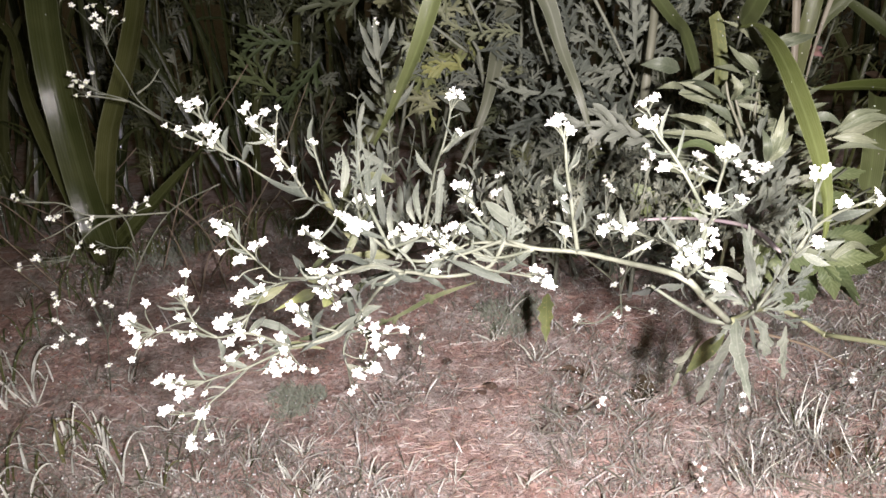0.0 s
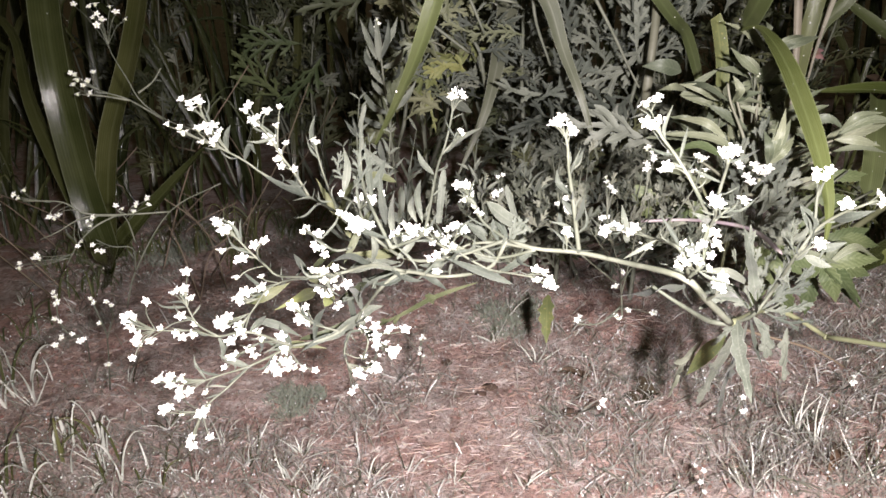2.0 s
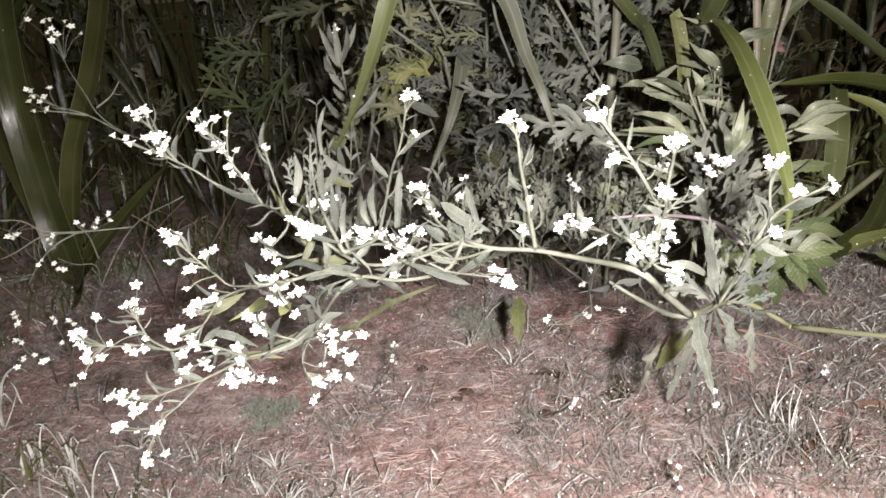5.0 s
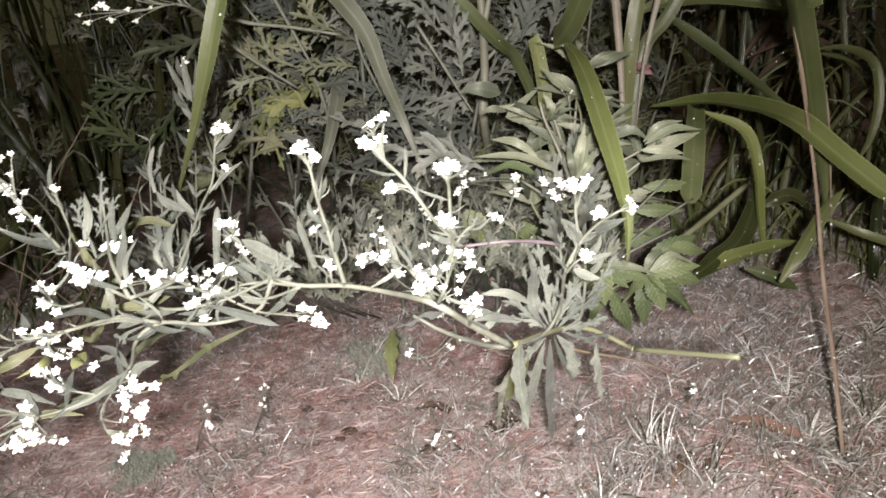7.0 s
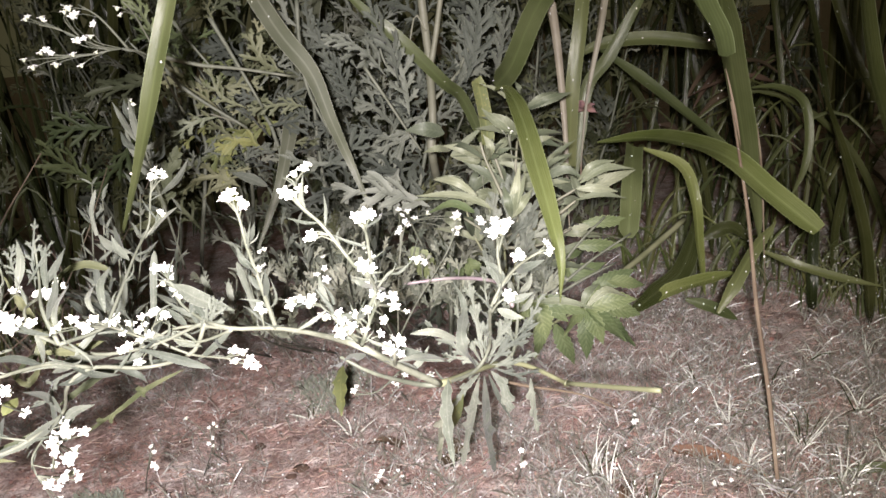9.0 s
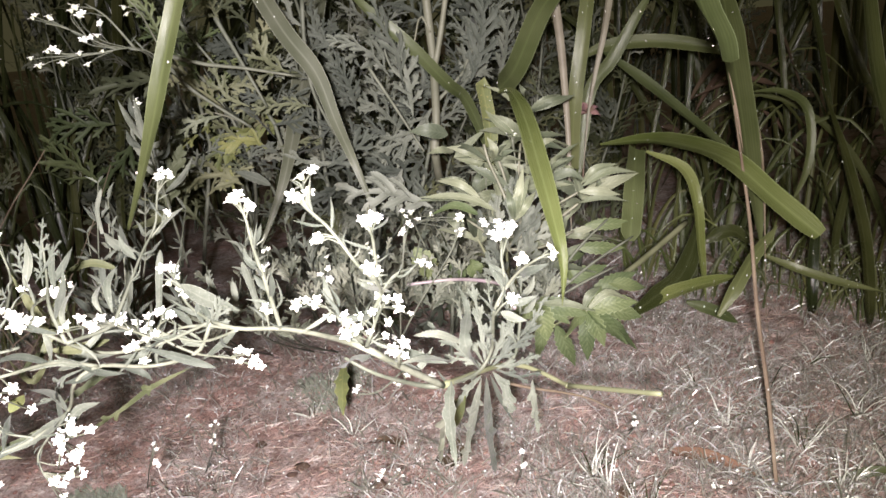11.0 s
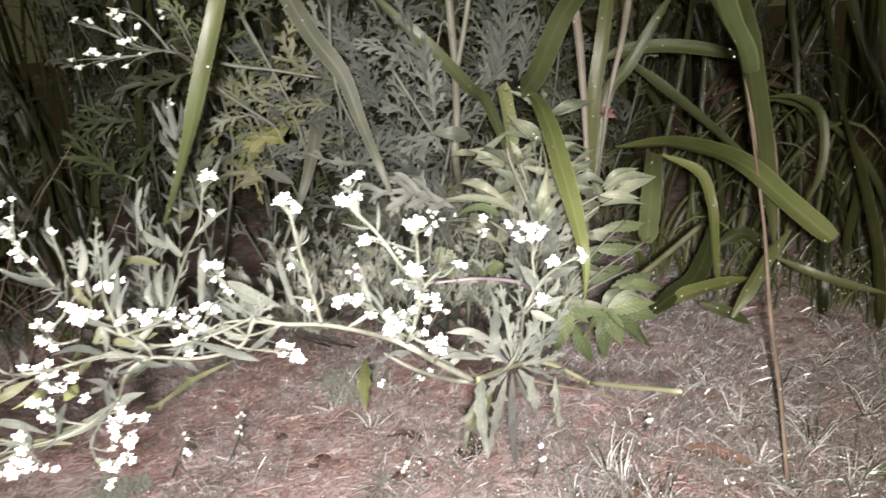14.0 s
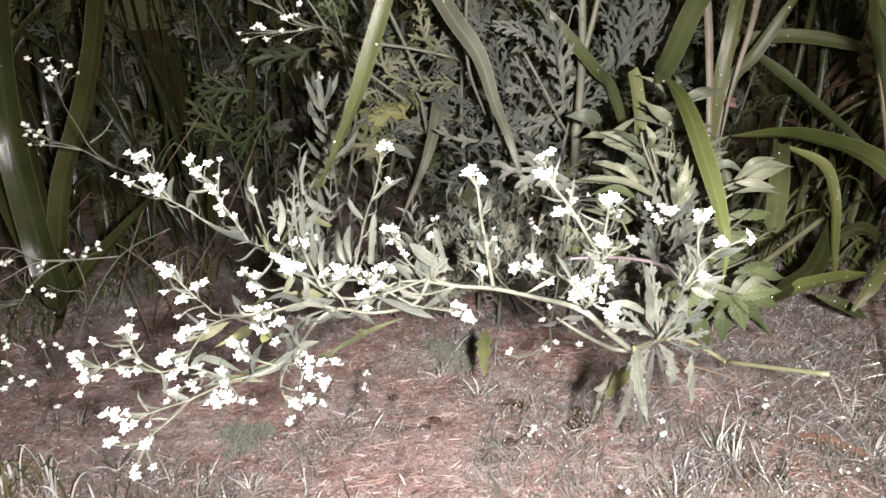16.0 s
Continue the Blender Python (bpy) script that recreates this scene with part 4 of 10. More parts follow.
spray(weed, [(-0.0589, 0.4315, 0.3498), (-0.0574, 0.4307, 0.3596), (-0.0554, 0.4301, 0.3682)], 0.00059, 0.00042, [(-0.0546, 0.4304, 0.3728), (-0.0575, 0.4302, 0.3629)], 0.003)
spray(weed, [(-0.016, 0.3794, 0.3272), (-0.0299, 0.4179, 0.3329), (-0.0343, 0.4234, 0.346), (-0.0362, 0.4256, 0.3526)], 0.00076, 0.00051, [(-0.0367, 0.4263, 0.3556), (-0.0351, 0.4253, 0.3539)], 0.003)
spray(weed, [(-0.0002, 0.3711, 0.3191), (-0.0054, 0.3811, 0.3263), (-0.0102, 0.4029, 0.324)], 0.00085, 0.00051, [(-0.0194, 0.4029, 0.33), (-0.0121, 0.4092, 0.3249), (-0.0082, 0.4076, 0.3269), (-0.0023, 0.3994, 0.3276), (-0.0098, 0.3699, 0.3278), (-0.0068, 0.3683, 0.3271), (-0.0034, 0.3698, 0.3247), (0.0001, 0.3732, 0.3222), (-0.0063, 0.3639, 0.3248), (-0.013, 0.3743, 0.3276)], 0.003)
spray(weed, [(-0.0087, 0.368, 0.313), (-0.0162, 0.3632, 0.3136), (-0.0272, 0.3756, 0.3153), (-0.0343, 0.387, 0.3153)], 0.00076, 0.00042, [(-0.0366, 0.3904, 0.3152), (-0.0382, 0.3892, 0.3143), (-0.0286, 0.3719, 0.3137), (-0.0254, 0.3665, 0.3138), (-0.0219, 0.3654, 0.3144)], 0.003)
branch(weed, [(0.0686, 0.4052, 0.3017), (0.0581, 0.4058, 0.2849), (0.0325, 0.4096, 0.2788), (0.0138, 0.3921, 0.2895), (0.0013, 0.3895, 0.2824), (-0.0153, 0.4119, 0.2578), (-0.0249, 0.3913, 0.2548), (-0.0381, 0.3847, 0.2522), (-0.0496, 0.3803, 0.2521)], 0.0012, 0.0008)
spray(weed, [(0.0138, 0.3921, 0.2895), (-0.0001, 0.3785, 0.2994), (-0.0121, 0.3525, 0.306), (-0.0286, 0.3563, 0.3028), (-0.0512, 0.3782, 0.2946), (-0.0556, 0.3758, 0.3008), (-0.061, 0.3694, 0.3116), (-0.069, 0.3714, 0.3202), (-0.0751, 0.3742, 0.3249)], 0.00102, 0.00042, [(-0.0788, 0.3756, 0.3266), (-0.0769, 0.3744, 0.3251), (-0.0705, 0.374, 0.3236), (-0.0722, 0.3733, 0.3227), (-0.0739, 0.3655, 0.3138), (-0.064, 0.366, 0.3094), (-0.0659, 0.3651, 0.3086), (-0.0593, 0.3735, 0.3137), (-0.0696, 0.3679, 0.2982)], 0.003)
spray(weed, [(-0.0286, 0.3563, 0.3028), (-0.0492, 0.3799, 0.2905), (-0.0586, 0.379, 0.2863), (-0.0632, 0.3712, 0.2803), (-0.0665, 0.3608, 0.2767)], 0.00085, 0.00042, [(-0.0695, 0.3699, 0.2875), (-0.0674, 0.3711, 0.2885), (-0.0711, 0.3688, 0.2864), (-0.059, 0.3794, 0.2845), (-0.0589, 0.3751, 0.2955), (-0.0689, 0.3596, 0.2755), (-0.0682, 0.3585, 0.2722), (-0.0711, 0.3589, 0.2698), (-0.0803, 0.3628, 0.2761), (-0.0781, 0.3614, 0.2741), (-0.0754, 0.3625, 0.278)], 0.003)
spray(weed, [(-0.0121, 0.3525, 0.306), (-0.0167, 0.3469, 0.3042), (-0.022, 0.3572, 0.2961)], 0.00076, 0.00042, [(-0.0189, 0.3426, 0.3101), (-0.0163, 0.3413, 0.3117), (-0.0145, 0.3493, 0.3039), (-0.019, 0.3464, 0.3044), (-0.0246, 0.3661, 0.2897), (-0.0235, 0.3728, 0.2853), (-0.0268, 0.363, 0.2927), (-0.0258, 0.3974, 0.2675)], 0.003)
spray(weed, [(-0.0249, 0.3913, 0.2548), (-0.0335, 0.3888, 0.2591), (-0.0407, 0.3927, 0.259)], 0.00076, 0.00042, [(-0.0512, 0.3998, 0.2663), (-0.0433, 0.3959, 0.2679), (-0.0464, 0.3983, 0.2598), (-0.0507, 0.399, 0.2585), (-0.0423, 0.3942, 0.259), (-0.0479, 0.3997, 0.2609)], 0.003)
spray(weed, [(-0.0496, 0.3803, 0.2521), (-0.064, 0.3596, 0.2715), (-0.0813, 0.3611, 0.2685), (-0.0951, 0.3631, 0.271), (-0.1104, 0.3636, 0.271), (-0.1226, 0.3641, 0.272)], 0.00085, 0.00042, [(-0.1311, 0.3666, 0.2782), (-0.1317, 0.3656, 0.2758), (-0.13, 0.3645, 0.273), (-0.1275, 0.3641, 0.2718), (-0.1246, 0.3629, 0.2688), (-0.1238, 0.3612, 0.2643), (-0.1259, 0.3619, 0.2663), (-0.1035, 0.3631, 0.2699), (-0.1008, 0.3622, 0.2676), (-0.0952, 0.3626, 0.2693)], 0.003)
spray(weed, [(-0.0813, 0.3611, 0.2685), (-0.0919, 0.3638, 0.2738), (-0.0962, 0.3662, 0.2802), (-0.0988, 0.368, 0.2859)], 0.00068, 0.00042, [(-0.1051, 0.3696, 0.2898), (-0.1025, 0.3696, 0.291), (-0.0983, 0.3694, 0.292), (-0.095, 0.3681, 0.2871), (-0.1012, 0.3657, 0.278)], 0.003)
spray(weed, [(-0.0496, 0.3803, 0.2521), (-0.057, 0.3713, 0.2598), (-0.0629, 0.3619, 0.263), (-0.071, 0.3611, 0.2577)], 0.00076, 0.00042, [(-0.0609, 0.3633, 0.2695), (-0.0602, 0.3644, 0.2643), (-0.0662, 0.3614, 0.2601), (-0.0638, 0.3615, 0.2563), (-0.076, 0.3602, 0.2563), (-0.0742, 0.3609, 0.2578), (-0.055, 0.3808, 0.2574)], 0.003)
spray(weed, [(-0.0496, 0.3803, 0.2521), (-0.0513, 0.3737, 0.2502), (-0.0523, 0.3707, 0.2485)], 0.00068, 0.00042, [(-0.0527, 0.3743, 0.2526), (-0.0518, 0.3768, 0.2527), (-0.0527, 0.3699, 0.2482), (-0.0593, 0.3624, 0.2472), (-0.0546, 0.366, 0.2443), (-0.056, 0.3654, 0.2468), (-0.0501, 0.3706, 0.2433), (-0.0432, 0.3762, 0.2406), (-0.047, 0.3735, 0.2426)], 0.003)
spray(weed, [(-0.0153, 0.4119, 0.2578), (-0.021, 0.385, 0.2503), (-0.0208, 0.3821, 0.2414), (-0.0179, 0.3804, 0.2352)], 0.00076, 0.00042, [(-0.0153, 0.3798, 0.2355), (-0.013, 0.3826, 0.231), (-0.0133, 0.38, 0.2371), (-0.0069, 0.3791, 0.2372), (-0.0032, 0.374, 0.2422), (-0.0209, 0.3962, 0.2162), (-0.023, 0.3965, 0.213)], 0.003)
spray(weed, [(-0.0196, 0.4058, 0.2536), (-0.0069, 0.3784, 0.257), (-0.0115, 0.3799, 0.2425)], 0.00076, 0.00042, [(-0.0169, 0.4097, 0.2546), (-0.012, 0.3918, 0.255), (-0.0076, 0.3831, 0.2573), (-0.0028, 0.3733, 0.2603), (-0.0035, 0.385, 0.2607), (0.0059, 0.368, 0.2662), (0.007, 0.371, 0.2666), (0.0004, 0.3645, 0.261), (0.0086, 0.3555, 0.2612), (0.012, 0.3566, 0.2618), (0.0094, 0.3563, 0.2582)], 0.003)
spray(weed, [(-0.0496, 0.3803, 0.2521), (-0.0669, 0.3597, 0.2517), (-0.0815, 0.3566, 0.2484), (-0.0959, 0.353, 0.2447)], 0.00085, 0.00042, [(-0.115, 0.354, 0.2465), (-0.1132, 0.3546, 0.2481), (-0.1071, 0.355, 0.2491), (-0.1074, 0.3529, 0.2443), (-0.1019, 0.3545, 0.2479), (-0.1001, 0.3537, 0.2464), (-0.1025, 0.352, 0.2427), (-0.0887, 0.3514, 0.2412)], 0.003)
spray(weed, [(-0.0669, 0.3597, 0.2517), (-0.0787, 0.354, 0.2418), (-0.0869, 0.3492, 0.2364), (-0.0931, 0.3459, 0.2284)], 0.00076, 0.00042, [(-0.1113, 0.348, 0.2324), (-0.1087, 0.3485, 0.2341), (-0.0905, 0.3472, 0.232), (-0.0918, 0.3466, 0.2304), (-0.0967, 0.3436, 0.2197), (-0.0985, 0.3429, 0.217), (-0.0972, 0.3424, 0.2146), (-0.0871, 0.3441, 0.2189)], 0.003)
leaf(weed, [(0.2081, 0.416, 0.2484), (0.1988, 0.3983, 0.2759), (0.2048, 0.4285, 0.2834), (0.1999, 0.4273, 0.2992)], 0.0077, "notched")
leaf(weed, [(0.1512, 0.3497, 0.2971), (0.1422, 0.3605, 0.291), (0.1354, 0.3793, 0.2809), (0.1277, 0.3938, 0.2722)], 0.0069, "oval")
leaf(weed, [(0.189, 0.39, 0.259), (0.186, 0.375, 0.251), (0.185, 0.36, 0.244), (0.185, 0.347, 0.235)], 0.0088, "notched")
leaf(weed, [(0.2135, 0.4315, 0.2449), (0.2127, 0.4383, 0.2674), (0.2107, 0.4454, 0.2907)], 0.0163, "lobed", lobes=3, slim=0.8, lean=34)
leaf(weed, [(0.2156, 0.4314, 0.2453), (0.2226, 0.4342, 0.257), (0.2319, 0.4379, 0.2724)], 0.0176, "lobed", lobes=3, slim=0.8, lean=34)
leaf(weed, [(0.2121, 0.4315, 0.2443), (0.1991, 0.4361, 0.2556), (0.1831, 0.4421, 0.2704)], 0.0176, "lobed", lobes=3, slim=0.8, lean=34)
leaf(weed, [(0.212, 0.4312, 0.2434), (0.2033, 0.4337, 0.2489), (0.1903, 0.4356, 0.2512)], 0.0125, "lobed", lobes=2, slim=0.8, lean=34)
leaf(weed, [(0.2168, 0.4311, 0.2446), (0.2278, 0.4327, 0.2534), (0.2412, 0.4333, 0.2601)], 0.0170, "lobed", lobes=3, slim=0.8, lean=34)
leaf(weed, [(0.2178, 0.431, 0.2445), (0.2301, 0.4297, 0.2442), (0.2439, 0.4297, 0.2489)], 0.0138, "lobed", lobes=3, slim=0.8, lean=34)
leaf(weed, [(0.2149, 0.4315, 0.2454), (0.2166, 0.4359, 0.2607), (0.2225, 0.4402, 0.2769)], 0.0138, "lobed", lobes=3, slim=0.8, lean=34)
leaf(weed, [(0.2129, 0.4316, 0.2449), (0.2062, 0.4367, 0.2599), (0.2005, 0.4424, 0.2774)], 0.0138, "lobed", lobes=3, slim=0.8, lean=34)
leaf(weed, [(0.211, 0.4313, 0.2434), (0.2056, 0.4307, 0.2397), (0.1956, 0.4316, 0.2392)], 0.0094, "lobed", lobes=2, slim=0.8, lean=34)
leaf(weed, [(0.2186, 0.4304, 0.2429), (0.232, 0.4275, 0.2376), (0.2439, 0.4269, 0.2393)], 0.0113, "lobed", lobes=2, slim=0.8, lean=34)
leaf(weed, [(0.2337, 0.4319, 0.2529), (0.2292, 0.4363, 0.2661), (0.2295, 0.4406, 0.2806)], 0.0120, "lobed", lobes=3, slim=0.8, lean=34)
leaf(weed, [(0.2345, 0.4338, 0.2593), (0.2438, 0.4355, 0.2682), (0.2518, 0.4384, 0.2805)], 0.0120, "lobed", lobes=3, slim=0.8, lean=34)
branch(weed, [(0.2205, 0.4394, 0.2384), (0.2328, 0.4447, 0.2429), (0.2397, 0.4584, 0.2558), (0.2443, 0.4734, 0.2725), (0.247, 0.481, 0.2812)], 0.0014, 0.0007)
leaf(weed, [(0.2412, 0.4603, 0.2625), (0.2465, 0.4564, 0.269), (0.2526, 0.4582, 0.2769)], 0.0038, "oval", fold=0.3)
leaf(weed, [(0.2405, 0.4593, 0.2592), (0.2344, 0.4569, 0.2666), (0.2301, 0.4589, 0.2719)], 0.0038, "oval", fold=0.3)
leaf(weed, [(0.2419, 0.4622, 0.2693), (0.2387, 0.4651, 0.278), (0.2376, 0.4678, 0.2866)], 0.0042, "oval", fold=0.3)
leaf(weed, [(0.2431, 0.4678, 0.2708), (0.2494, 0.4645, 0.2795), (0.2524, 0.4664, 0.2868)], 0.0042, "oval", fold=0.3)
leaf(weed, [(0.2451, 0.4744, 0.2759), (0.2441, 0.4765, 0.283), (0.2464, 0.4787, 0.2911)], 0.0043, "oval", fold=0.3)
leaf(weed, [(0.2386, 0.4529, 0.2545), (0.2441, 0.448, 0.2576), (0.252, 0.4481, 0.2603)], 0.0038, "oval", fold=0.3)
leaf(weed, [(0.2375, 0.452, 0.2512), (0.2302, 0.449, 0.2564), (0.2257, 0.4512, 0.2624)], 0.0038, "oval", fold=0.3)
leaf(weed, [(0.2455, 0.4753, 0.2794), (0.2507, 0.4764, 0.2845), (0.253, 0.4784, 0.292)], 0.0036, "oval", fold=0.3)
leaf(weed, [(0.212, 0.446, 0.23), (0.208, 0.455, 0.207), (0.204, 0.47, 0.177), (0.2, 0.48, 0.151)], 0.0164, "lobed", lobes=3, slim=1.7, lean=30)
leaf(weed, [(0.215, 0.446, 0.231), (0.216, 0.46, 0.202), (0.22, 0.49, 0.161), (0.225, 0.512, 0.122)], 0.0216, "lobed", lobes=3, slim=1.7, lean=30)
leaf(weed, [(0.2184, 0.4524, 0.2286), (0.2249, 0.4561, 0.208), (0.2329, 0.46, 0.1885)], 0.0032, "oval")
leaf(weed, [(0.2476, 0.4664, 0.215), (0.248, 0.4669, 0.1991), (0.2496, 0.4653, 0.1767)], 0.0121, "lobed", lobes=3, slim=1.7, lean=30)
leaf(weed, [(0.2122, 0.444, 0.2335), (0.2027, 0.4426, 0.2259), (0.1951, 0.4451, 0.2141)], 0.0106, "lobed", lobes=3, slim=1.7, lean=30)
leaf(weed, [(0.2203, 0.4527, 0.2302), (0.2272, 0.4488, 0.2194), (0.2298, 0.4489, 0.2032)], 0.0150, "lobed", lobes=3, slim=1.7, lean=30)
leaf(weed, [(0.201, 0.44, 0.223), (0.196, 0.455, 0.204), (0.189, 0.475, 0.175)], 0.0098, "oval", mat=YELLOW_LEAF, label="yellowing leaf")
leaf(weed, [(0.197, 0.47, 0.206), (0.188, 0.485, 0.177), (0.185, 0.5, 0.143)], 0.018, "lobed", lobes=3, slim=1.6, lean=30, mat=BUSH_LEAF)
leaf(weed, [(0.1624, 0.3543, 0.3248), (0.1528, 0.3413, 0.3333), (0.148, 0.3438, 0.3353)], 0.0044, "oval")
leaf(weed, [(0.2213, 0.3859, 0.3084), (0.2179, 0.3865, 0.3157), (0.2123, 0.3869, 0.3231)], 0.0062, "oval")
leaf(weed, [(0.2272, 0.383, 0.3166), (0.2306, 0.3737, 0.3205), (0.2392, 0.3687, 0.3252)], 0.0048, "oval")
leaf(weed, [(0.2227, 0.3835, 0.3002), (0.23, 0.3839, 0.3017), (0.2358, 0.383, 0.3042)], 0.0039, "oval")
leaf(weed, [(0.2166, 0.3845, 0.297), (0.2237, 0.3819, 0.2936), (0.2296, 0.381, 0.2919)], 0.0048, "oval")
leaf(weed, [(0.2142, 0.388, 0.2941), (0.2125, 0.3917, 0.3035), (0.213, 0.3891, 0.315)], 0.0075, "lobed", lobes=3)
leaf(weed, [(0.1032, 0.3894, 0.3154), (0.1054, 0.3853, 0.3243), (0.1063, 0.3819, 0.3327)], 0.0034, "oval", fold=0.3)
leaf(weed, [(0.1008, 0.3875, 0.3311), (0.0947, 0.392, 0.3359), (0.0938, 0.3909, 0.3436)], 0.0034, "oval", fold=0.3)
leaf(weed, [(0.0994, 0.3856, 0.3448), (0.1033, 0.3816, 0.3514), (0.1058, 0.3803, 0.3566)], 0.0033, "oval", fold=0.3)
leaf(weed, [(0.1022, 0.389, 0.3202), (0.0984, 0.3908, 0.3257), (0.0962, 0.3921, 0.3284)], 0.0034, "oval", fold=0.3)
leaf(weed, [(0.153, 0.3382, 0.3197), (0.1437, 0.3263, 0.3246), (0.1393, 0.3317, 0.32)], 0.0029, "oval", fold=0.3)
leaf(weed, [(0.1501, 0.3383, 0.309), (0.1508, 0.3528, 0.2943), (0.1578, 0.3646, 0.2797)], 0.0032, "oval", fold=0.3)
leaf(weed, [(0.1631, 0.3535, 0.2892), (0.1766, 0.367, 0.2842), (0.1903, 0.3899, 0.2701)], 0.0033, "oval", fold=0.3)
leaf(weed, [(0.1768, 0.3888, 0.2611), (0.169, 0.372, 0.2775), (0.1575, 0.3483, 0.2932)], 0.0034, "oval", fold=0.3)
leaf(weed, [(0.0833, 0.3965, 0.2987), (0.0713, 0.3987, 0.2891), (0.0598, 0.4045, 0.2806)], 0.0037, "oval", fold=0.3)
leaf(weed, [(0.0693, 0.405, 0.3021), (0.0643, 0.4114, 0.3091), (0.0599, 0.4174, 0.3147)], 0.0037, "oval", fold=0.3)
leaf(weed, [(0.064, 0.407, 0.2999), (0.0618, 0.412, 0.3073), (0.0645, 0.4152, 0.3159)], 0.0037, "oval", fold=0.3)
leaf(weed, [(0.0578, 0.4092, 0.2985), (0.0532, 0.414, 0.3019), (0.0461, 0.4195, 0.3068)], 0.0038, "oval", fold=0.3)
leaf(weed, [(0.0285, 0.4326, 0.3316), (0.022, 0.4371, 0.3372), (0.0189, 0.441, 0.3446)], 0.0039, "oval", fold=0.3)
leaf(weed, [(0.0339, 0.4557, 0.3388), (0.0445, 0.451, 0.3479), (0.0557, 0.4422, 0.3555)], 0.0039, "oval", fold=0.3)
leaf(weed, [(0.0242, 0.3962, 0.3156), (0.0211, 0.4053, 0.3269), (0.0221, 0.4215, 0.3323)], 0.0036, "oval", fold=0.3)
leaf(weed, [(0.022, 0.3895, 0.318), (0.0192, 0.3928, 0.3247), (0.0191, 0.4049, 0.3287)], 0.0035, "oval", fold=0.3)
leaf(weed, [(0.0131, 0.3732, 0.3104), (0.0115, 0.3727, 0.3256), (0.0098, 0.3993, 0.3322)], 0.0033, "oval", fold=0.3)
leaf(weed, [(-0.0449, 0.435, 0.3197), (-0.0562, 0.4256, 0.3293), (-0.0667, 0.4195, 0.3389)], 0.0038, "oval", fold=0.3)
leaf(weed, [(-0.0836, 0.4207, 0.3524), (-0.0843, 0.424, 0.359), (-0.0822, 0.4274, 0.3654)], 0.0037, "oval", fold=0.3)
leaf(weed, [(-0.0364, 0.4254, 0.3514), (-0.037, 0.427, 0.3596), (-0.0346, 0.4278, 0.3684)], 0.0037, "oval", fold=0.3)
leaf(weed, [(-0.0469, 0.4364, 0.3197), (-0.0519, 0.4336, 0.3275), (-0.0557, 0.4257, 0.3332)], 0.0039, "oval", fold=0.3)
leaf(weed, [(-0.0743, 0.4187, 0.3465), (-0.0717, 0.4241, 0.3537), (-0.0694, 0.4245, 0.3487)], 0.0038, "oval", fold=0.3)
leaf(weed, [(-0.0286, 0.3563, 0.3028), (-0.0348, 0.3657, 0.3056), (-0.0408, 0.3758, 0.3079)], 0.0034, "oval", fold=0.3)
leaf(weed, [(-0.0005, 0.3797, 0.2973), (-0.0092, 0.368, 0.3085), (-0.0148, 0.3491, 0.3134)], 0.0034, "oval", fold=0.3)
leaf(weed, [(0.01, 0.3872, 0.2923), (0.0012, 0.3791, 0.2991), (-0.0091, 0.3711, 0.2996)], 0.0035, "oval", fold=0.3)
leaf(weed, [(0.0151, 0.3937, 0.2894), (0.0064, 0.3879, 0.2856), (-0.0049, 0.3904, 0.2831)], 0.0036, "oval", fold=0.3)
leaf(weed, [(0.0112, 0.3824, 0.3006), (0.0173, 0.3841, 0.3061), (0.0213, 0.3899, 0.3085)], 0.0035, "oval", fold=0.3)
leaf(weed, [(0.0202, 0.4012, 0.2841), (0.0288, 0.4063, 0.2769), (0.0353, 0.4005, 0.2742)], 0.0038, "oval", fold=0.3)
leaf(weed, [(0.0075, 0.3845, 0.2941), (0.0148, 0.3936, 0.2845), (0.0229, 0.4028, 0.2793)], 0.0037, "oval", fold=0.3)
leaf(weed, [(-0.0248, 0.3906, 0.2545), (-0.0365, 0.3848, 0.2525), (-0.0451, 0.3793, 0.2487)], 0.0037, "oval", fold=0.3)
leaf(weed, [(-0.0153, 0.4116, 0.2572), (-0.0159, 0.401, 0.2735), (-0.0161, 0.3811, 0.2859)], 0.0038, "oval", fold=0.3)
leaf(weed, [(-0.0381, 0.3847, 0.2522), (-0.0368, 0.3909, 0.2616), (-0.0299, 0.3862, 0.2723)], 0.0037, "oval", fold=0.3)
leaf(weed, [(-0.0496, 0.3803, 0.2521), (-0.0551, 0.3859, 0.2575), (-0.0576, 0.3912, 0.2619)], 0.0037, "oval", fold=0.3)
leaf(weed, [(-0.0669, 0.3597, 0.2517), (-0.0726, 0.3596, 0.2535), (-0.0825, 0.3599, 0.2586)], 0.0035, "oval", fold=0.3)
leaf(weed, [(-0.064, 0.3596, 0.2715), (-0.061, 0.3654, 0.2733), (-0.06, 0.377, 0.2724)], 0.0035, "oval", fold=0.3)
leaf(weed, [(-0.0813, 0.361, 0.2679), (-0.0791, 0.3608, 0.263), (-0.0807, 0.3593, 0.2555)], 0.0035, "oval", fold=0.3)
leaf(weed, [(-0.0141, 0.374, 0.3272), (-0.0024, 0.3689, 0.3215), (0.0117, 0.3659, 0.3177)], 0.0033, "oval", fold=0.3)
leaf(weed, [(0.0484, 0.412, 0.2971), (0.0545, 0.4068, 0.2912), (0.0653, 0.4036, 0.2889)], 0.0037, "oval", fold=0.3)
leaf(weed, [(0.0361, 0.4057, 0.2955), (0.029, 0.411, 0.2852), (0.0194, 0.3985, 0.2906)], 0.0038, "oval", fold=0.3)
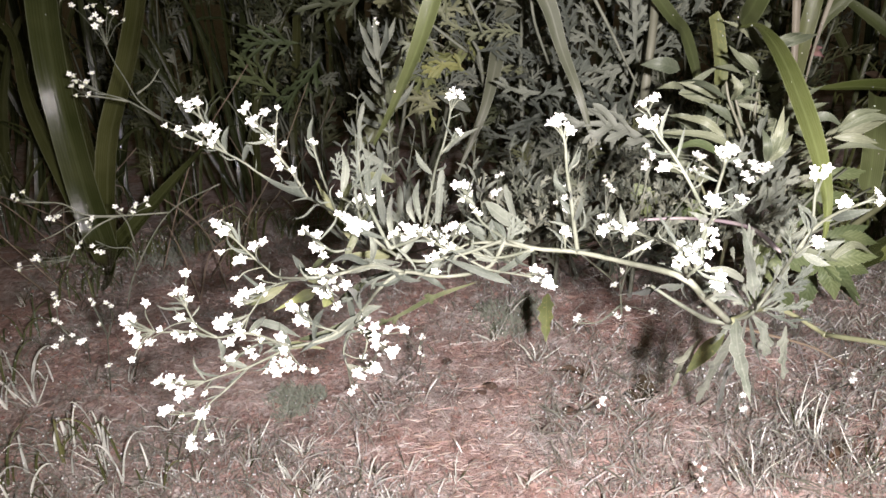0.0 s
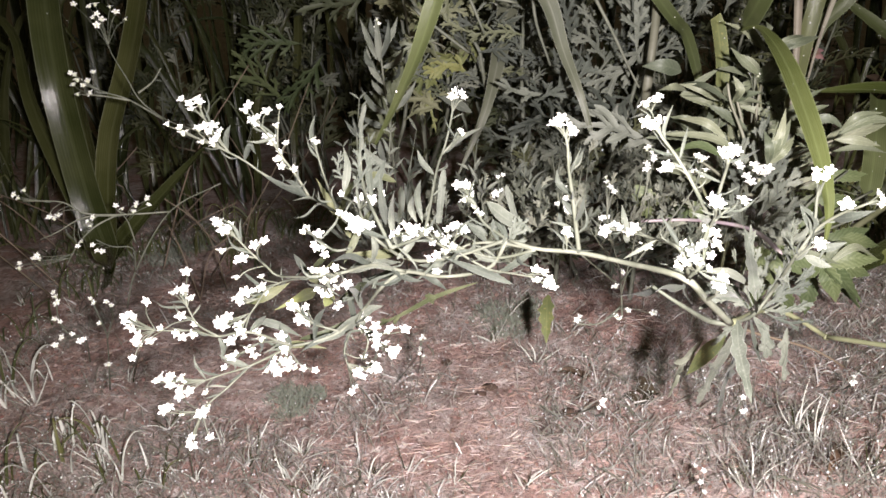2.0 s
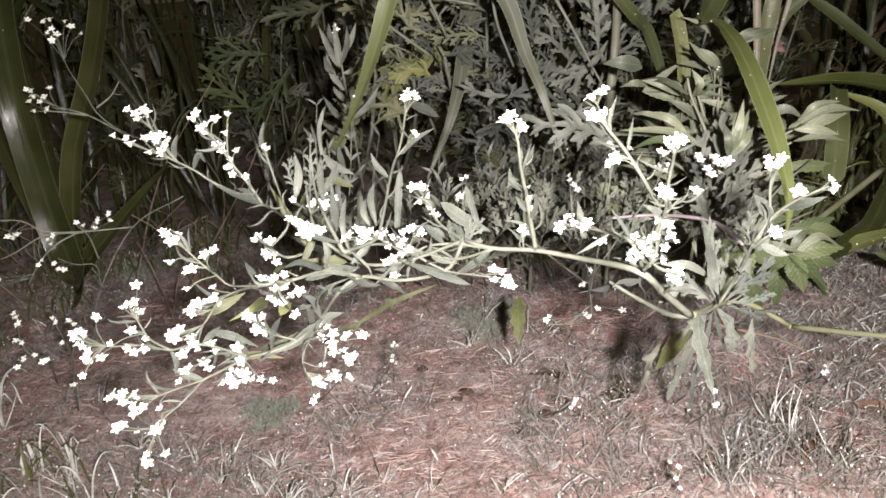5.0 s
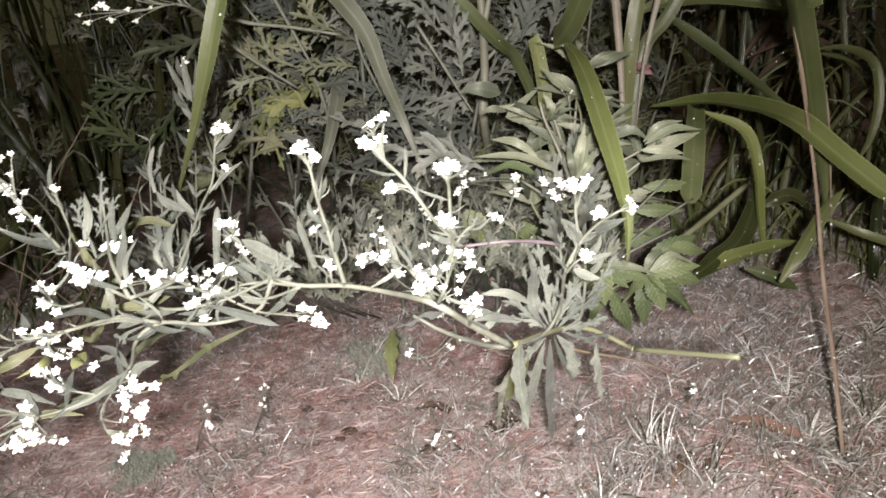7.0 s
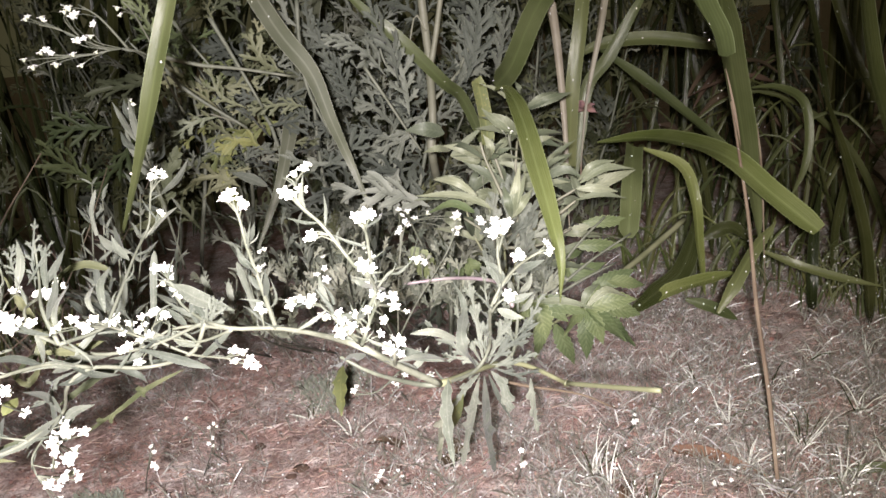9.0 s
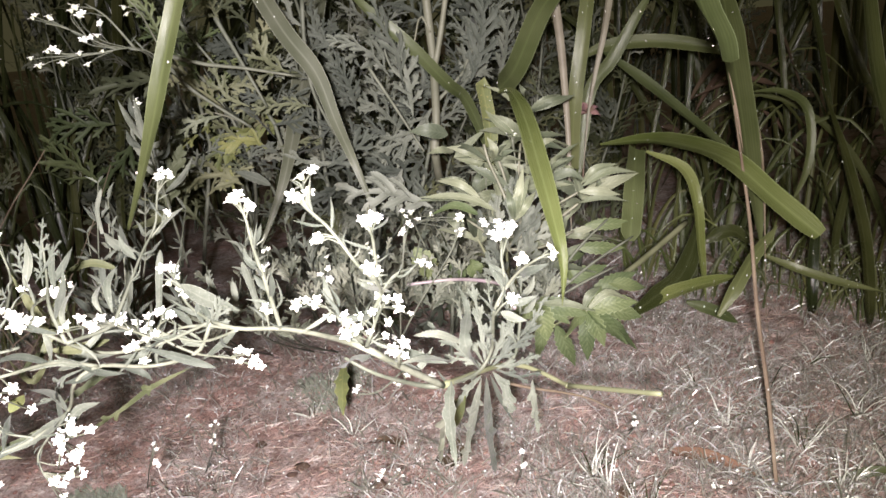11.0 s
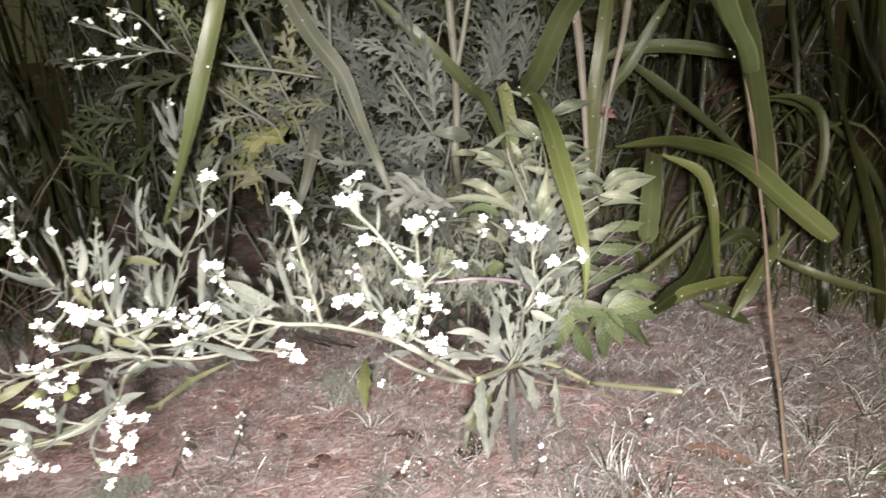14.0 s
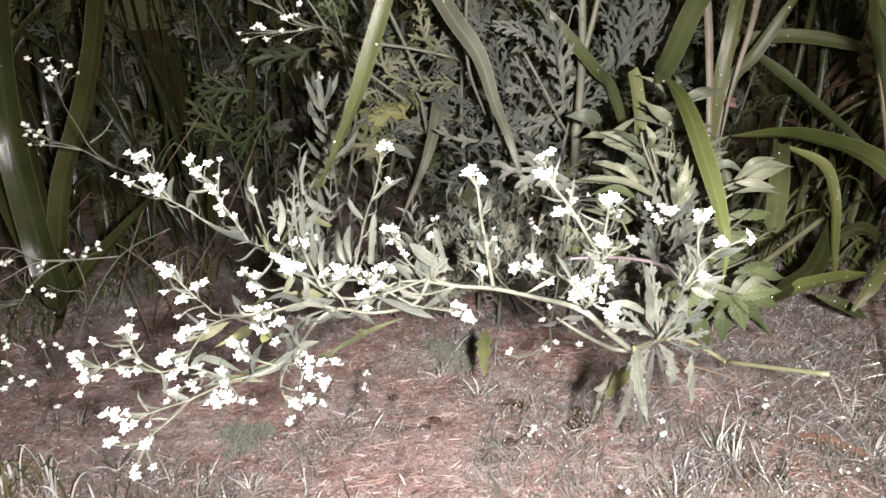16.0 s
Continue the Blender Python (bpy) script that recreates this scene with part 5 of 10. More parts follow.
leaf(weed, [(0.0011, 0.3718, 0.3188), (0.0023, 0.3727, 0.3109), (-0.0015, 0.3778, 0.2997)], 0.0034, "oval", fold=0.3)
leaf(weed, [(-0.0272, 0.3635, 0.2925), (-0.0469, 0.3933, 0.2744), (-0.0588, 0.3872, 0.2704)], 0.0062, "oval", mat=YELLOW_LEAF)
leaf(weed, [(0.053, 0.408, 0.276), (0.027, 0.42, 0.262), (0.005, 0.43, 0.246), (-0.022, 0.44, 0.229)], 0.013, "lobed", lobes=2, slim=1.1, lean=30, mat=OLIVE_LEAF)
leaf(weed, [(0.0099, 0.3875, 0.2915), (-0.0043, 0.388, 0.2858), (-0.0164, 0.4056, 0.2697), (-0.0236, 0.4003, 0.2689)], 0.0128, "lobed", lobes=3, slim=0.9)
leaf(weed, [(0.0639, 0.4057, 0.2964), (0.0717, 0.4041, 0.3033), (0.0764, 0.4051, 0.3125)], 0.0152, "lobed", lobes=4)
leaf(weed, [(-0.0153, 0.411, 0.2564), (-0.0248, 0.3906, 0.2545), (-0.0365, 0.3843, 0.2517)], 0.0069, "oval")
leaf(weed, [(-0.0181, 0.4044, 0.3301), (-0.016, 0.4111, 0.3422), (-0.0184, 0.4179, 0.3525)], 0.0042, "oval")
leaf(weed, [(-0.0116, 0.4098, 0.3282), (-0.0096, 0.4115, 0.345), (-0.0093, 0.4221, 0.3605)], 0.0091, "lobed", lobes=4)
leaf(weed, [(-0.0025, 0.4015, 0.3289), (-0.004, 0.4078, 0.3396), (-0.0037, 0.4156, 0.35)], 0.0042, "oval")
leaf(weed, [(-0.0148, 0.4082, 0.3304), (-0.0072, 0.4083, 0.3396), (-0.0014, 0.4162, 0.3497)], 0.0091, "lobed", lobes=4)
leaf(weed, [(0.0089, 0.3699, 0.3237), (0.0034, 0.3966, 0.3302), (0.0015, 0.4074, 0.3395)], 0.0041, "oval")
leaf(weed, [(-0.0167, 0.4073, 0.3339), (-0.0218, 0.4136, 0.3418), (-0.02, 0.4172, 0.3502)], 0.0092, "lobed", lobes=4)
leaf(weed, [(-0.0062, 0.4065, 0.3306), (0.0007, 0.4053, 0.337), (0.0045, 0.4165, 0.3463)], 0.0042, "oval")
branch(weed, [(0.0105, 0.3715, 0.3112), (0.0013, 0.3837, 0.3252), (-0.0076, 0.4074, 0.3336), (-0.0091, 0.4151, 0.3503)], 0.0011, 0.0005)

leaf(weed, [(-0.079, 0.4, 0.269), (-0.066, 0.4, 0.274), (-0.055, 0.41, 0.277)], 0.006, "oval", mat=OLIVE_LEAF)
leaf(weed, [(-0.017, 0.41, 0.246), (-0.015, 0.42, 0.253), (-0.006, 0.43, 0.252)], 0.0058, "oval")
leaf(weed, [(-0.019, 0.41, 0.247), (-0.023, 0.42, 0.257), (-0.026, 0.43, 0.268)], 0.0052, "oval")
leaf(weed, [(-0.03, 0.385, 0.273), (-0.029, 0.39, 0.275), (-0.029, 0.4, 0.275)], 0.0062, "oval", mat=YELLOW_LEAF)
leaf(weed, [(-0.044, 0.47, 0.236), (-0.027, 0.48, 0.244), (-0.005, 0.49, 0.253)], 0.0062, "notched", mat=OLIVE_LEAF)
leaf(weed, [(-0.059, 0.45, 0.276), (-0.054, 0.46, 0.257), (-0.041, 0.46, 0.27)], 0.006, "oval", mat=OLIVE_LEAF)
leaf(weed, [(-0.029, 0.44, 0.27), (-0.014, 0.44, 0.275), (0.005, 0.44, 0.276)], 0.0085, "oval")
leaf(weed, [(-0.019, 0.45, 0.261), (0.003, 0.45, 0.264), (0.035, 0.45, 0.265)], 0.0055, "oval")
leaf(weed, [(-0.051, 0.4, 0.246), (-0.036, 0.4, 0.249), (-0.022, 0.41, 0.254)], 0.0045, "oval", mat=OLIVE_LEAF)
leaf(weed, [(-0.064, 0.39, 0.246), (-0.048, 0.39, 0.248), (-0.033, 0.39, 0.245)], 0.0042, "oval", mat=OLIVE_LEAF)
leaf(weed, [(-0.073, 0.39, 0.264), (-0.059, 0.39, 0.26), (-0.048, 0.395, 0.25)], 0.0046, "oval")
leaf(weed, [(-0.055, 0.45, 0.264), (-0.045, 0.45, 0.275), (-0.036, 0.46, 0.278)], 0.0048, "oval", mat=OLIVE_LEAF)
leaf(weed, [(-0.036, 0.47, 0.297), (-0.027, 0.47, 0.315), (-0.013, 0.475, 0.321), (-0., 0.48, 0.315)], 0.0061, "strap", mat=OLIVE_LEAF)
leaf(weed, [(0.058, 0.4, 0.325), (0.068, 0.405, 0.314), (0.083, 0.41, 0.304)], 0.0088, "oval")
leaf(weed, [(0.052, 0.5, 0.274), (0.049, 0.505, 0.285), (0.044, 0.51, 0.295)], 0.0049, "strap")
leaf(weed, [(0.061, 0.5, 0.271), (0.062, 0.5, 0.282), (0.061, 0.505, 0.291)], 0.0045, "strap")
leaf(weed, [(0.078, 0.49, 0.276), (0.074, 0.495, 0.29), (0.07, 0.5, 0.305)], 0.0049, "strap")
leaf(weed, [(0.028, 0.455, 0.295), (0.03, 0.46, 0.312), (0.032, 0.465, 0.327)], 0.0049, "strap")
leaf(weed, [(-0.003, 0.49, 0.285), (0.001, 0.49, 0.294), (0.001, 0.495, 0.308)], 0.0052, "strap")
leaf(weed, [(-0.006, 0.48, 0.291), (-0.011, 0.485, 0.305), (-0.011, 0.49, 0.32)], 0.0037, "strap")
leaf(weed, [(-0.021, 0.56, 0.325), (-0.02, 0.56, 0.314), (-0.018, 0.565, 0.3)], 0.0068, "oval")
leaf(weed, [(-0.033, 0.56, 0.32), (-0.026, 0.56, 0.31), (-0.012, 0.56, 0.303)], 0.0065, "oval")
leaf(weed, [(-0.034, 0.56, 0.319), (-0.034, 0.56, 0.336), (-0.03, 0.565, 0.35)], 0.0033, "strap")
leaf(weed, [(0.071, 0.39, 0.282), (0.056, 0.39, 0.289), (0.035, 0.395, 0.296)], 0.0046, "oval")
leaf(weed, [(0.1, 0.42, 0.294), (0.099, 0.42, 0.307), (0.099, 0.425, 0.319)], 0.0048, "oval")
leaf(weed, [(0.015, 0.41, 0.296), (-0.001, 0.41, 0.293), (-0.019, 0.41, 0.294)], 0.0062, "oval", mat=OLIVE_LEAF)
leaf(weed, [(-0.017, 0.42, 0.296), (-0.029, 0.43, 0.311), (-0.041, 0.44, 0.33)], 0.0048, "oval", mat=OLIVE_LEAF)
leaf(weed, [(-0.023, 0.41, 0.288), (-0.012, 0.42, 0.308), (-0.005, 0.43, 0.316)], 0.0042, "oval", mat=OLIVE_LEAF)
leaf(weed, [(0.059, 0.43, 0.295), (0.051, 0.43, 0.301), (0.04, 0.43, 0.302)], 0.0042, "oval")
leaf(weed, [(0.132, 0.4, 0.298), (0.13, 0.4, 0.311), (0.129, 0.405, 0.32)], 0.0044, "oval")
leaf(weed, [(0.172, 0.4, 0.283), (0.186, 0.4, 0.282), (0.203, 0.41, 0.268)], 0.0044, "oval")
leaf(weed, [(0.167, 0.385, 0.268), (0.175, 0.385, 0.273), (0.181, 0.385, 0.282)], 0.0034, "oval")
leaf(weed, [(0.161, 0.37, 0.294), (0.168, 0.375, 0.284), (0.188, 0.38, 0.274)], 0.0058, "oval")

branch(weed, [(0.176, 0.585, 0.248), (0.192, 0.583, 0.249), (0.21, 0.58, 0.25), (0.227, 0.555, 0.256), (0.241, 0.535, 0.258), (0.242, 0.5, 0.262), (0.239, 0.47, 0.264)], 0.0012, 0.0017, PURPLE_STEM, "side_stem", "bare pinkish purple stem")
branch(weed, [(0.24, 0.53, 0.182), (0.259, 0.53, 0.175), (0.282, 0.535, 0.166), (0.305, 0.54, 0.155), (0.329, 0.545, 0.138)], 0.0013, 0.0007, DRY, "twig", "thin withered side twig")

# ---- a thin red stalk among the leaves ----
red_stem = thing("red_stem", (0.1731, 0.5603, 0.2594), "thin reddish leaf stalk among the leaves", "stalk")
branch(red_stem, [(0.2689, 0.6885, 0.1935), (0.2595, 0.6927, 0.2046), (0.2172, 0.6986, 0.2105), (0.18, 0.7256, 0.2011)], 0.0016, 0.0009, RED_STEM, "stalk")

# ---- smaller flowering weeds behind and beside it ----
low_weed = thing("flowering_weed", (-0.4676, 0.953, -0.0036), "thin trailing weed with scattered small white heads", "weed", "small flowering weeds")
spray(low_weed, [(-0.3285, 0.7147, 0.1209), (-0.304, 0.7022, 0.1676), (-0.255, 0.698, 0.231), (-0.1974, 0.692, 0.2596)], 0.0009, 0.0005, [], 0.0033, leaves=0.5)
spray(low_weed, [(-0.255, 0.698, 0.231), (-0.289, 0.6759, 0.2364), (-0.3153, 0.6557, 0.2449), (-0.33, 0.6489, 0.2583), (-0.3594, 0.6379, 0.2636)], 0.0009, 0.0005, [(-0.3669, 0.6394, 0.2692), (-0.3634, 0.6385, 0.2662), (-0.3582, 0.6414, 0.2726), (-0.2917, 0.6691, 0.2471), (-0.3416, 0.6433, 0.2459), (-0.3339, 0.6443, 0.247), (-0.3375, 0.6429, 0.2443)], 0.0033, leaves=0.5)
spray(low_weed, [(-0.2917, 0.6754, 0.2355), (-0.3154, 0.6543, 0.2415), (-0.3417, 0.6478, 0.2296), (-0.3564, 0.6446, 0.2244)], 0.0009, 0.0005, [(-0.3129, 0.6532, 0.2379), (-0.3104, 0.6519, 0.2339), (-0.3076, 0.6548, 0.2411), (-0.3223, 0.6445, 0.217), (-0.319, 0.6461, 0.2207)], 0.0033, leaves=0.5)
spray(low_weed, [(-0.2971, 0.6751, 0.2357), (-0.3106, 0.6613, 0.2306), (-0.3268, 0.6547, 0.2166), (-0.3447, 0.6554, 0.1939)], 0.0009, 0.0005, [(-0.3599, 0.6392, 0.2109), (-0.3631, 0.6379, 0.2082), (-0.3579, 0.6379, 0.207), (-0.3762, 0.6355, 0.2044), (-0.3768, 0.634, 0.2005)], 0.0033, leaves=0.5)
spray(low_weed, [(-0.304, 0.7022, 0.1676), (-0.2916, 0.683, 0.1992), (-0.3056, 0.6734, 0.205), (-0.3163, 0.6657, 0.2151)], 0.0009, 0.0005, [(-0.3142, 0.6547, 0.214), (-0.3101, 0.6531, 0.2089), (-0.3054, 0.653, 0.2077)], 0.0033, leaves=0.5)
spray(low_weed, [(-0.2936, 0.6943, 0.201), (-0.2915, 0.6834, 0.2282), (-0.2969, 0.6774, 0.2418)], 0.0009, 0.0005, [(-0.286, 0.6685, 0.2443), (-0.2733, 0.6702, 0.2462), (-0.2755, 0.6682, 0.2413), (-0.2722, 0.6712, 0.2486), (-0.2621, 0.6733, 0.2521), (-0.2611, 0.6713, 0.2466)], 0.0033, leaves=0.5)
ground_weed = thing("flowering_weed", (-0.4613, 0.8228, -0.0034), "low weed with faded small white heads near the soil", "weed", "small flowering weeds")
spray(ground_weed, [(-0.352, 0.6666, 0.0839), (-0.318, 0.6143, 0.1369), (-0.3218, 0.598, 0.1512), (-0.3291, 0.6012, 0.161), (-0.3322, 0.6082, 0.1801)], 0.0008, 0.0005, [(-0.3261, 0.6003, 0.1863), (-0.3243, 0.5985, 0.1811), (-0.3276, 0.6015, 0.1897), (-0.3271, 0.593, 0.1673), (-0.3227, 0.5925, 0.1652), (-0.312, 0.5893, 0.1545), (-0.321, 0.5877, 0.1521), (-0.3271, 0.5848, 0.1459), (-0.3012, 0.5885, 0.1502), (-0.3052, 0.5876, 0.1486)], 0.0034, leaves=0.5)
spray(ground_weed, [(-0.3326, 0.6575, 0.0561), (-0.2972, 0.6156, 0.1359), (-0.2913, 0.6034, 0.1592), (-0.2985, 0.6084, 0.1738)], 0.0008, 0.0005, [(-0.2954, 0.6013, 0.1826), (-0.2925, 0.6004, 0.1796), (-0.2874, 0.5941, 0.1622), (-0.2967, 0.607, 0.1134)], 0.0034, leaves=0.5)
spray(ground_weed, [(-0.2972, 0.6156, 0.1359), (-0.2811, 0.6059, 0.1635), (-0.2834, 0.6084, 0.1707)], 0.0008, 0.0005, [(-0.2816, 0.6012, 0.1796), (-0.2771, 0.6004, 0.1766)], 0.0034, leaves=0.5)
tall_weed = thing("flowering_weed", (-0.08, 0.83, 0.01), "upright weed with loose clusters of small buds", "weed", "small flowering weeds")
spray(tall_weed, [(-0.2373, 0.8433, 0.2144), (-0.2397, 0.8026, 0.2771), (-0.2618, 0.749, 0.31), (-0.2801, 0.7348, 0.3328), (-0.2933, 0.7419, 0.3541), (-0.3092, 0.7507, 0.3806), (-0.3142, 0.7583, 0.4015)], 0.0012, 0.0005, [(-0.3286, 0.7649, 0.4218), (-0.323, 0.766, 0.4236), (-0.3211, 0.7628, 0.4147), (-0.325, 0.7612, 0.4113), (-0.3168, 0.7611, 0.4093), (-0.3213, 0.7589, 0.4044), (-0.3088, 0.7661, 0.4208), (-0.3029, 0.7645, 0.4154), (-0.2937, 0.7627, 0.4088), (-0.3496, 0.775, 0.4243)], 0.0036, leaves=0.5)
spray(tall_weed, [(-0.2674, 0.7493, 0.3118), (-0.2911, 0.7346, 0.3344), (-0.3077, 0.726, 0.3435), (-0.3238, 0.727, 0.3493)], 0.0012, 0.0005, [(-0.3425, 0.7307, 0.3629), (-0.3382, 0.7303, 0.3612), (-0.3362, 0.7287, 0.3565), (-0.3208, 0.7324, 0.3629), (-0.3264, 0.7289, 0.355), (-0.3303, 0.7275, 0.3522)], 0.0036, leaves=0.5)
spray(tall_weed, [(-0.2827, 0.7376, 0.3407), (-0.2686, 0.7424, 0.3503), (-0.2601, 0.7478, 0.3628)], 0.0012, 0.0005, [], 0.0036, leaves=0.5)
spray(tall_weed, [(-0.2911, 0.7346, 0.3344), (-0.3132, 0.7247, 0.3412), (-0.3321, 0.7239, 0.3431)], 0.0012, 0.0005, [(-0.3401, 0.7269, 0.3526), (-0.3303, 0.7271, 0.3511), (-0.3365, 0.7239, 0.3438), (-0.324, 0.7248, 0.3437)], 0.0036, leaves=0.5)
back_weed = thing("flowering_weed", (0.1, 0.8, 0.015), "upright weed bearing small white flowers over the leaves", "weed", "small flowering weeds")
spray(back_weed, [(-0.0228, 0.8239, 0.3767), (-0.0245, 0.7469, 0.4345), (-0.047, 0.6899, 0.4466), (-0.0692, 0.6755, 0.4614), (-0.0819, 0.6677, 0.4665)], 0.0012, 0.0005, [(-0.0922, 0.6702, 0.4715), (-0.0899, 0.6705, 0.473), (-0.0785, 0.6683, 0.4696), (-0.0796, 0.669, 0.4714), (-0.0589, 0.6687, 0.4773), (-0.0614, 0.668, 0.4742), (-0.0554, 0.6661, 0.4695), (-0.0432, 0.6736, 0.4637)], 0.0037, leaves=0.5)
spray(back_weed, [(-0.0211, 0.7644, 0.4237), (-0.0244, 0.6865, 0.4427), (-0.0493, 0.6673, 0.4406), (-0.0804, 0.66, 0.4411)], 0.0012, 0.0005, [(-0.0969, 0.6618, 0.4415), (-0.0907, 0.6593, 0.4352), (-0.0834, 0.6617, 0.4455), (-0.0789, 0.6616, 0.4469), (-0.0748, 0.6604, 0.444), (-0.0723, 0.6576, 0.4354), (-0.0585, 0.6582, 0.4419), (-0.0529, 0.655, 0.4331), (-0.0438, 0.6673, 0.4423), (-0.0578, 0.6716, 0.4519), (-0.0523, 0.6714, 0.4532), (-0.0469, 0.6713, 0.4545)], 0.0037, leaves=0.5)
spray(back_weed, [(-0.0206, 0.7658, 0.4287), (-0.021, 0.7145, 0.4673), (-0.0248, 0.6978, 0.4804)], 0.0012, 0.0005, [(-0.0299, 0.6968, 0.4754), (-0.0283, 0.6949, 0.4696)], 0.0037, leaves=0.5)
spray(back_weed, [(-0.0244, 0.6865, 0.4427), (-0.0374, 0.6742, 0.4675), (-0.0538, 0.6794, 0.4795)], 0.0012, 0.0005, [(-0.0577, 0.6683, 0.4764), (-0.053, 0.6665, 0.4718)], 0.0037, leaves=0.5)
mid_weed = thing("flowering_weed", (0.2, 0.63, 0.02), "small flowering weed half hidden among leaves", "weed", "small flowering weeds")
spray(mid_weed, [(0.1666, 0.5958, 0.1591), (0.162, 0.5907, 0.2026), (0.1508, 0.5842, 0.2442), (0.1487, 0.5832, 0.27)], 0.0009, 0.0005, [(0.149, 0.5872, 0.2802), (0.1515, 0.5858, 0.276), (0.1544, 0.5847, 0.2726), (0.1482, 0.5884, 0.2835)], 0.0031, leaves=0.5)
spray(mid_weed, [(0.1645, 0.5934, 0.1811), (0.1686, 0.5711, 0.2343), (0.1743, 0.5663, 0.2765), (0.1782, 0.5725, 0.292)], 0.0009, 0.0005, [(0.1774, 0.5788, 0.3086), (0.1794, 0.5774, 0.3046), (0.177, 0.574, 0.296), (0.1813, 0.5757, 0.2998), (0.1757, 0.5727, 0.293)], 0.0031, leaves=0.5)
spray(mid_weed, [(0.1642, 0.59, 0.1724), (0.1448, 0.5748, 0.1648), (0.1264, 0.5734, 0.1649)], 0.0009, 0.0005, [(0.1609, 0.5771, 0.1674), (0.1578, 0.5777, 0.1697), (0.1265, 0.5746, 0.1679), (0.1289, 0.5759, 0.1708), (0.168, 0.5798, 0.1731), (0.1886, 0.5804, 0.1703)], 0.0031, leaves=0.5)
spray(mid_weed, [(0.1598, 0.5922, 0.207), (0.1438, 0.579, 0.2321), (0.1353, 0.5833, 0.245)], 0.0009, 0.0005, [(0.1452, 0.5863, 0.2507), (0.1497, 0.587, 0.2517), (0.1553, 0.5853, 0.246), (0.1609, 0.5721, 0.2104), (0.1553, 0.5678, 0.2003), (0.1805, 0.5685, 0.1969)], 0.0031, leaves=0.5)
spray(mid_weed, [(0.1617, 0.5873, 0.194), (0.1816, 0.5719, 0.2336), (0.2106, 0.578, 0.2717), (0.2196, 0.5847, 0.2873)], 0.0009, 0.0005, [(0.2198, 0.5878, 0.2953), (0.222, 0.5882, 0.296), (0.2195, 0.5835, 0.2841), (0.2222, 0.5852, 0.2879)], 0.0031, leaves=0.5)
spray(mid_weed, [(0.1594, 0.5872, 0.1941), (0.1173, 0.5791, 0.2376), (0.1108, 0.5818, 0.274)], 0.0009, 0.0005, [(0.1173, 0.5806, 0.2696), (0.1166, 0.5837, 0.2778), (0.117, 0.5775, 0.2615), (0.1106, 0.5787, 0.2659)], 0.0031, leaves=0.5)
bud_weed = thing("flowering_weed", (0.1, 0.7, 0.015), "small weed with pale buds behind the stems", "weed", "small flowering weeds")
spray(bud_weed, [(0.0688, 0.6122, 0.2219), (0.0647, 0.6014, 0.2506), (0.0661, 0.6081, 0.2677)], 0.0008, 0.0005, [(0.0655, 0.6125, 0.2794), (0.0692, 0.6132, 0.2804), (0.0675, 0.6088, 0.2694), (0.0633, 0.6076, 0.267)], 0.0031, leaves=0.5)
spray(bud_weed, [(0.0647, 0.6014, 0.2506), (0.0603, 0.6044, 0.2594)], 0.0008, 0.0005, [(0.0596, 0.6064, 0.2646), (0.0615, 0.6075, 0.2671)], 0.0031, leaves=0.5)
sprig = thing("flowering_weed", (-0.1091, 0.7294, 0.0083), "fallen sprig with a few faded white heads on the soil", "weed", "small flowering weeds")
spray(sprig, [(-0.1091, 0.7294, 0.0083), (-0.0557, 0.6095, 0.1035), (-0.0438, 0.5945, 0.1272)], 0.0005, 0.0005, [(-0.0433, 0.5957, 0.1316), (-0.0415, 0.5942, 0.127), (-0.0435, 0.5915, 0.1174), (-0.0415, 0.5905, 0.1146), (-0.0446, 0.5911, 0.1157)], 0.0024, leaves=0.5)
sprig = thing("flowering_weed", (-0.0522, 0.7435, 0.0103), "fallen sprig with a few faded white heads on the soil", "weed", "small flowering weeds")
spray(sprig, [(-0.0522, 0.7435, 0.0103), (-0.0201, 0.6818, 0.0763), (-0.013, 0.6677, 0.1015)], 0.0005, 0.0005, [(-0.012, 0.669, 0.1065), (-0.0092, 0.6679, 0.1037), (-0.0139, 0.6655, 0.0941), (-0.0362, 0.6734, 0.1134)], 0.0024, leaves=0.5)
sprig = thing("flowering_weed", (0.1205, 0.6658, 0.0162), "fallen sprig with a few faded white heads on the soil", "weed", "small flowering weeds")
spray(sprig, [(0.1205, 0.6658, 0.0162), (0.1341, 0.5654, 0.0877), (0.1392, 0.5485, 0.1032)], 0.0005, 0.0005, [(0.1409, 0.5225, 0.1221), (0.138, 0.5219, 0.119), (0.1424, 0.5231, 0.1244)], 0.0024, leaves=0.5)
sprig = thing("flowering_weed", (0.2594, 0.6333, 0.0211), "fallen sprig with a few faded white heads on the soil", "weed", "small flowering weeds")
spray(sprig, [(0.2594, 0.6333, 0.0211), (0.2506, 0.5537, 0.0866), (0.251, 0.5399, 0.1108)], 0.0005, 0.0005, [(0.2496, 0.5325, 0.1207), (0.2512, 0.5295, 0.1113), (0.2492, 0.5293, 0.1097)], 0.0024, leaves=0.5)
sprig = thing("flowering_weed", (0.3877, 0.6859, 0.0258), "fallen sprig with a few faded white heads on the soil", "weed", "small flowering weeds")
spray(sprig, [(0.3877, 0.6859, 0.0258), (0.3586, 0.5877, 0.0955)], 0.0005, 0.0005, [(0.3595, 0.59, 0.1035), (0.3609, 0.5884, 0.0987), (0.3579, 0.5885, 0.0979)], 0.0024, leaves=0.5)
sprig = thing("flowering_weed", (0.4415, 0.5675, 0.0278), "fallen sprig with a few faded white heads on the soil", "weed", "small flowering weeds")
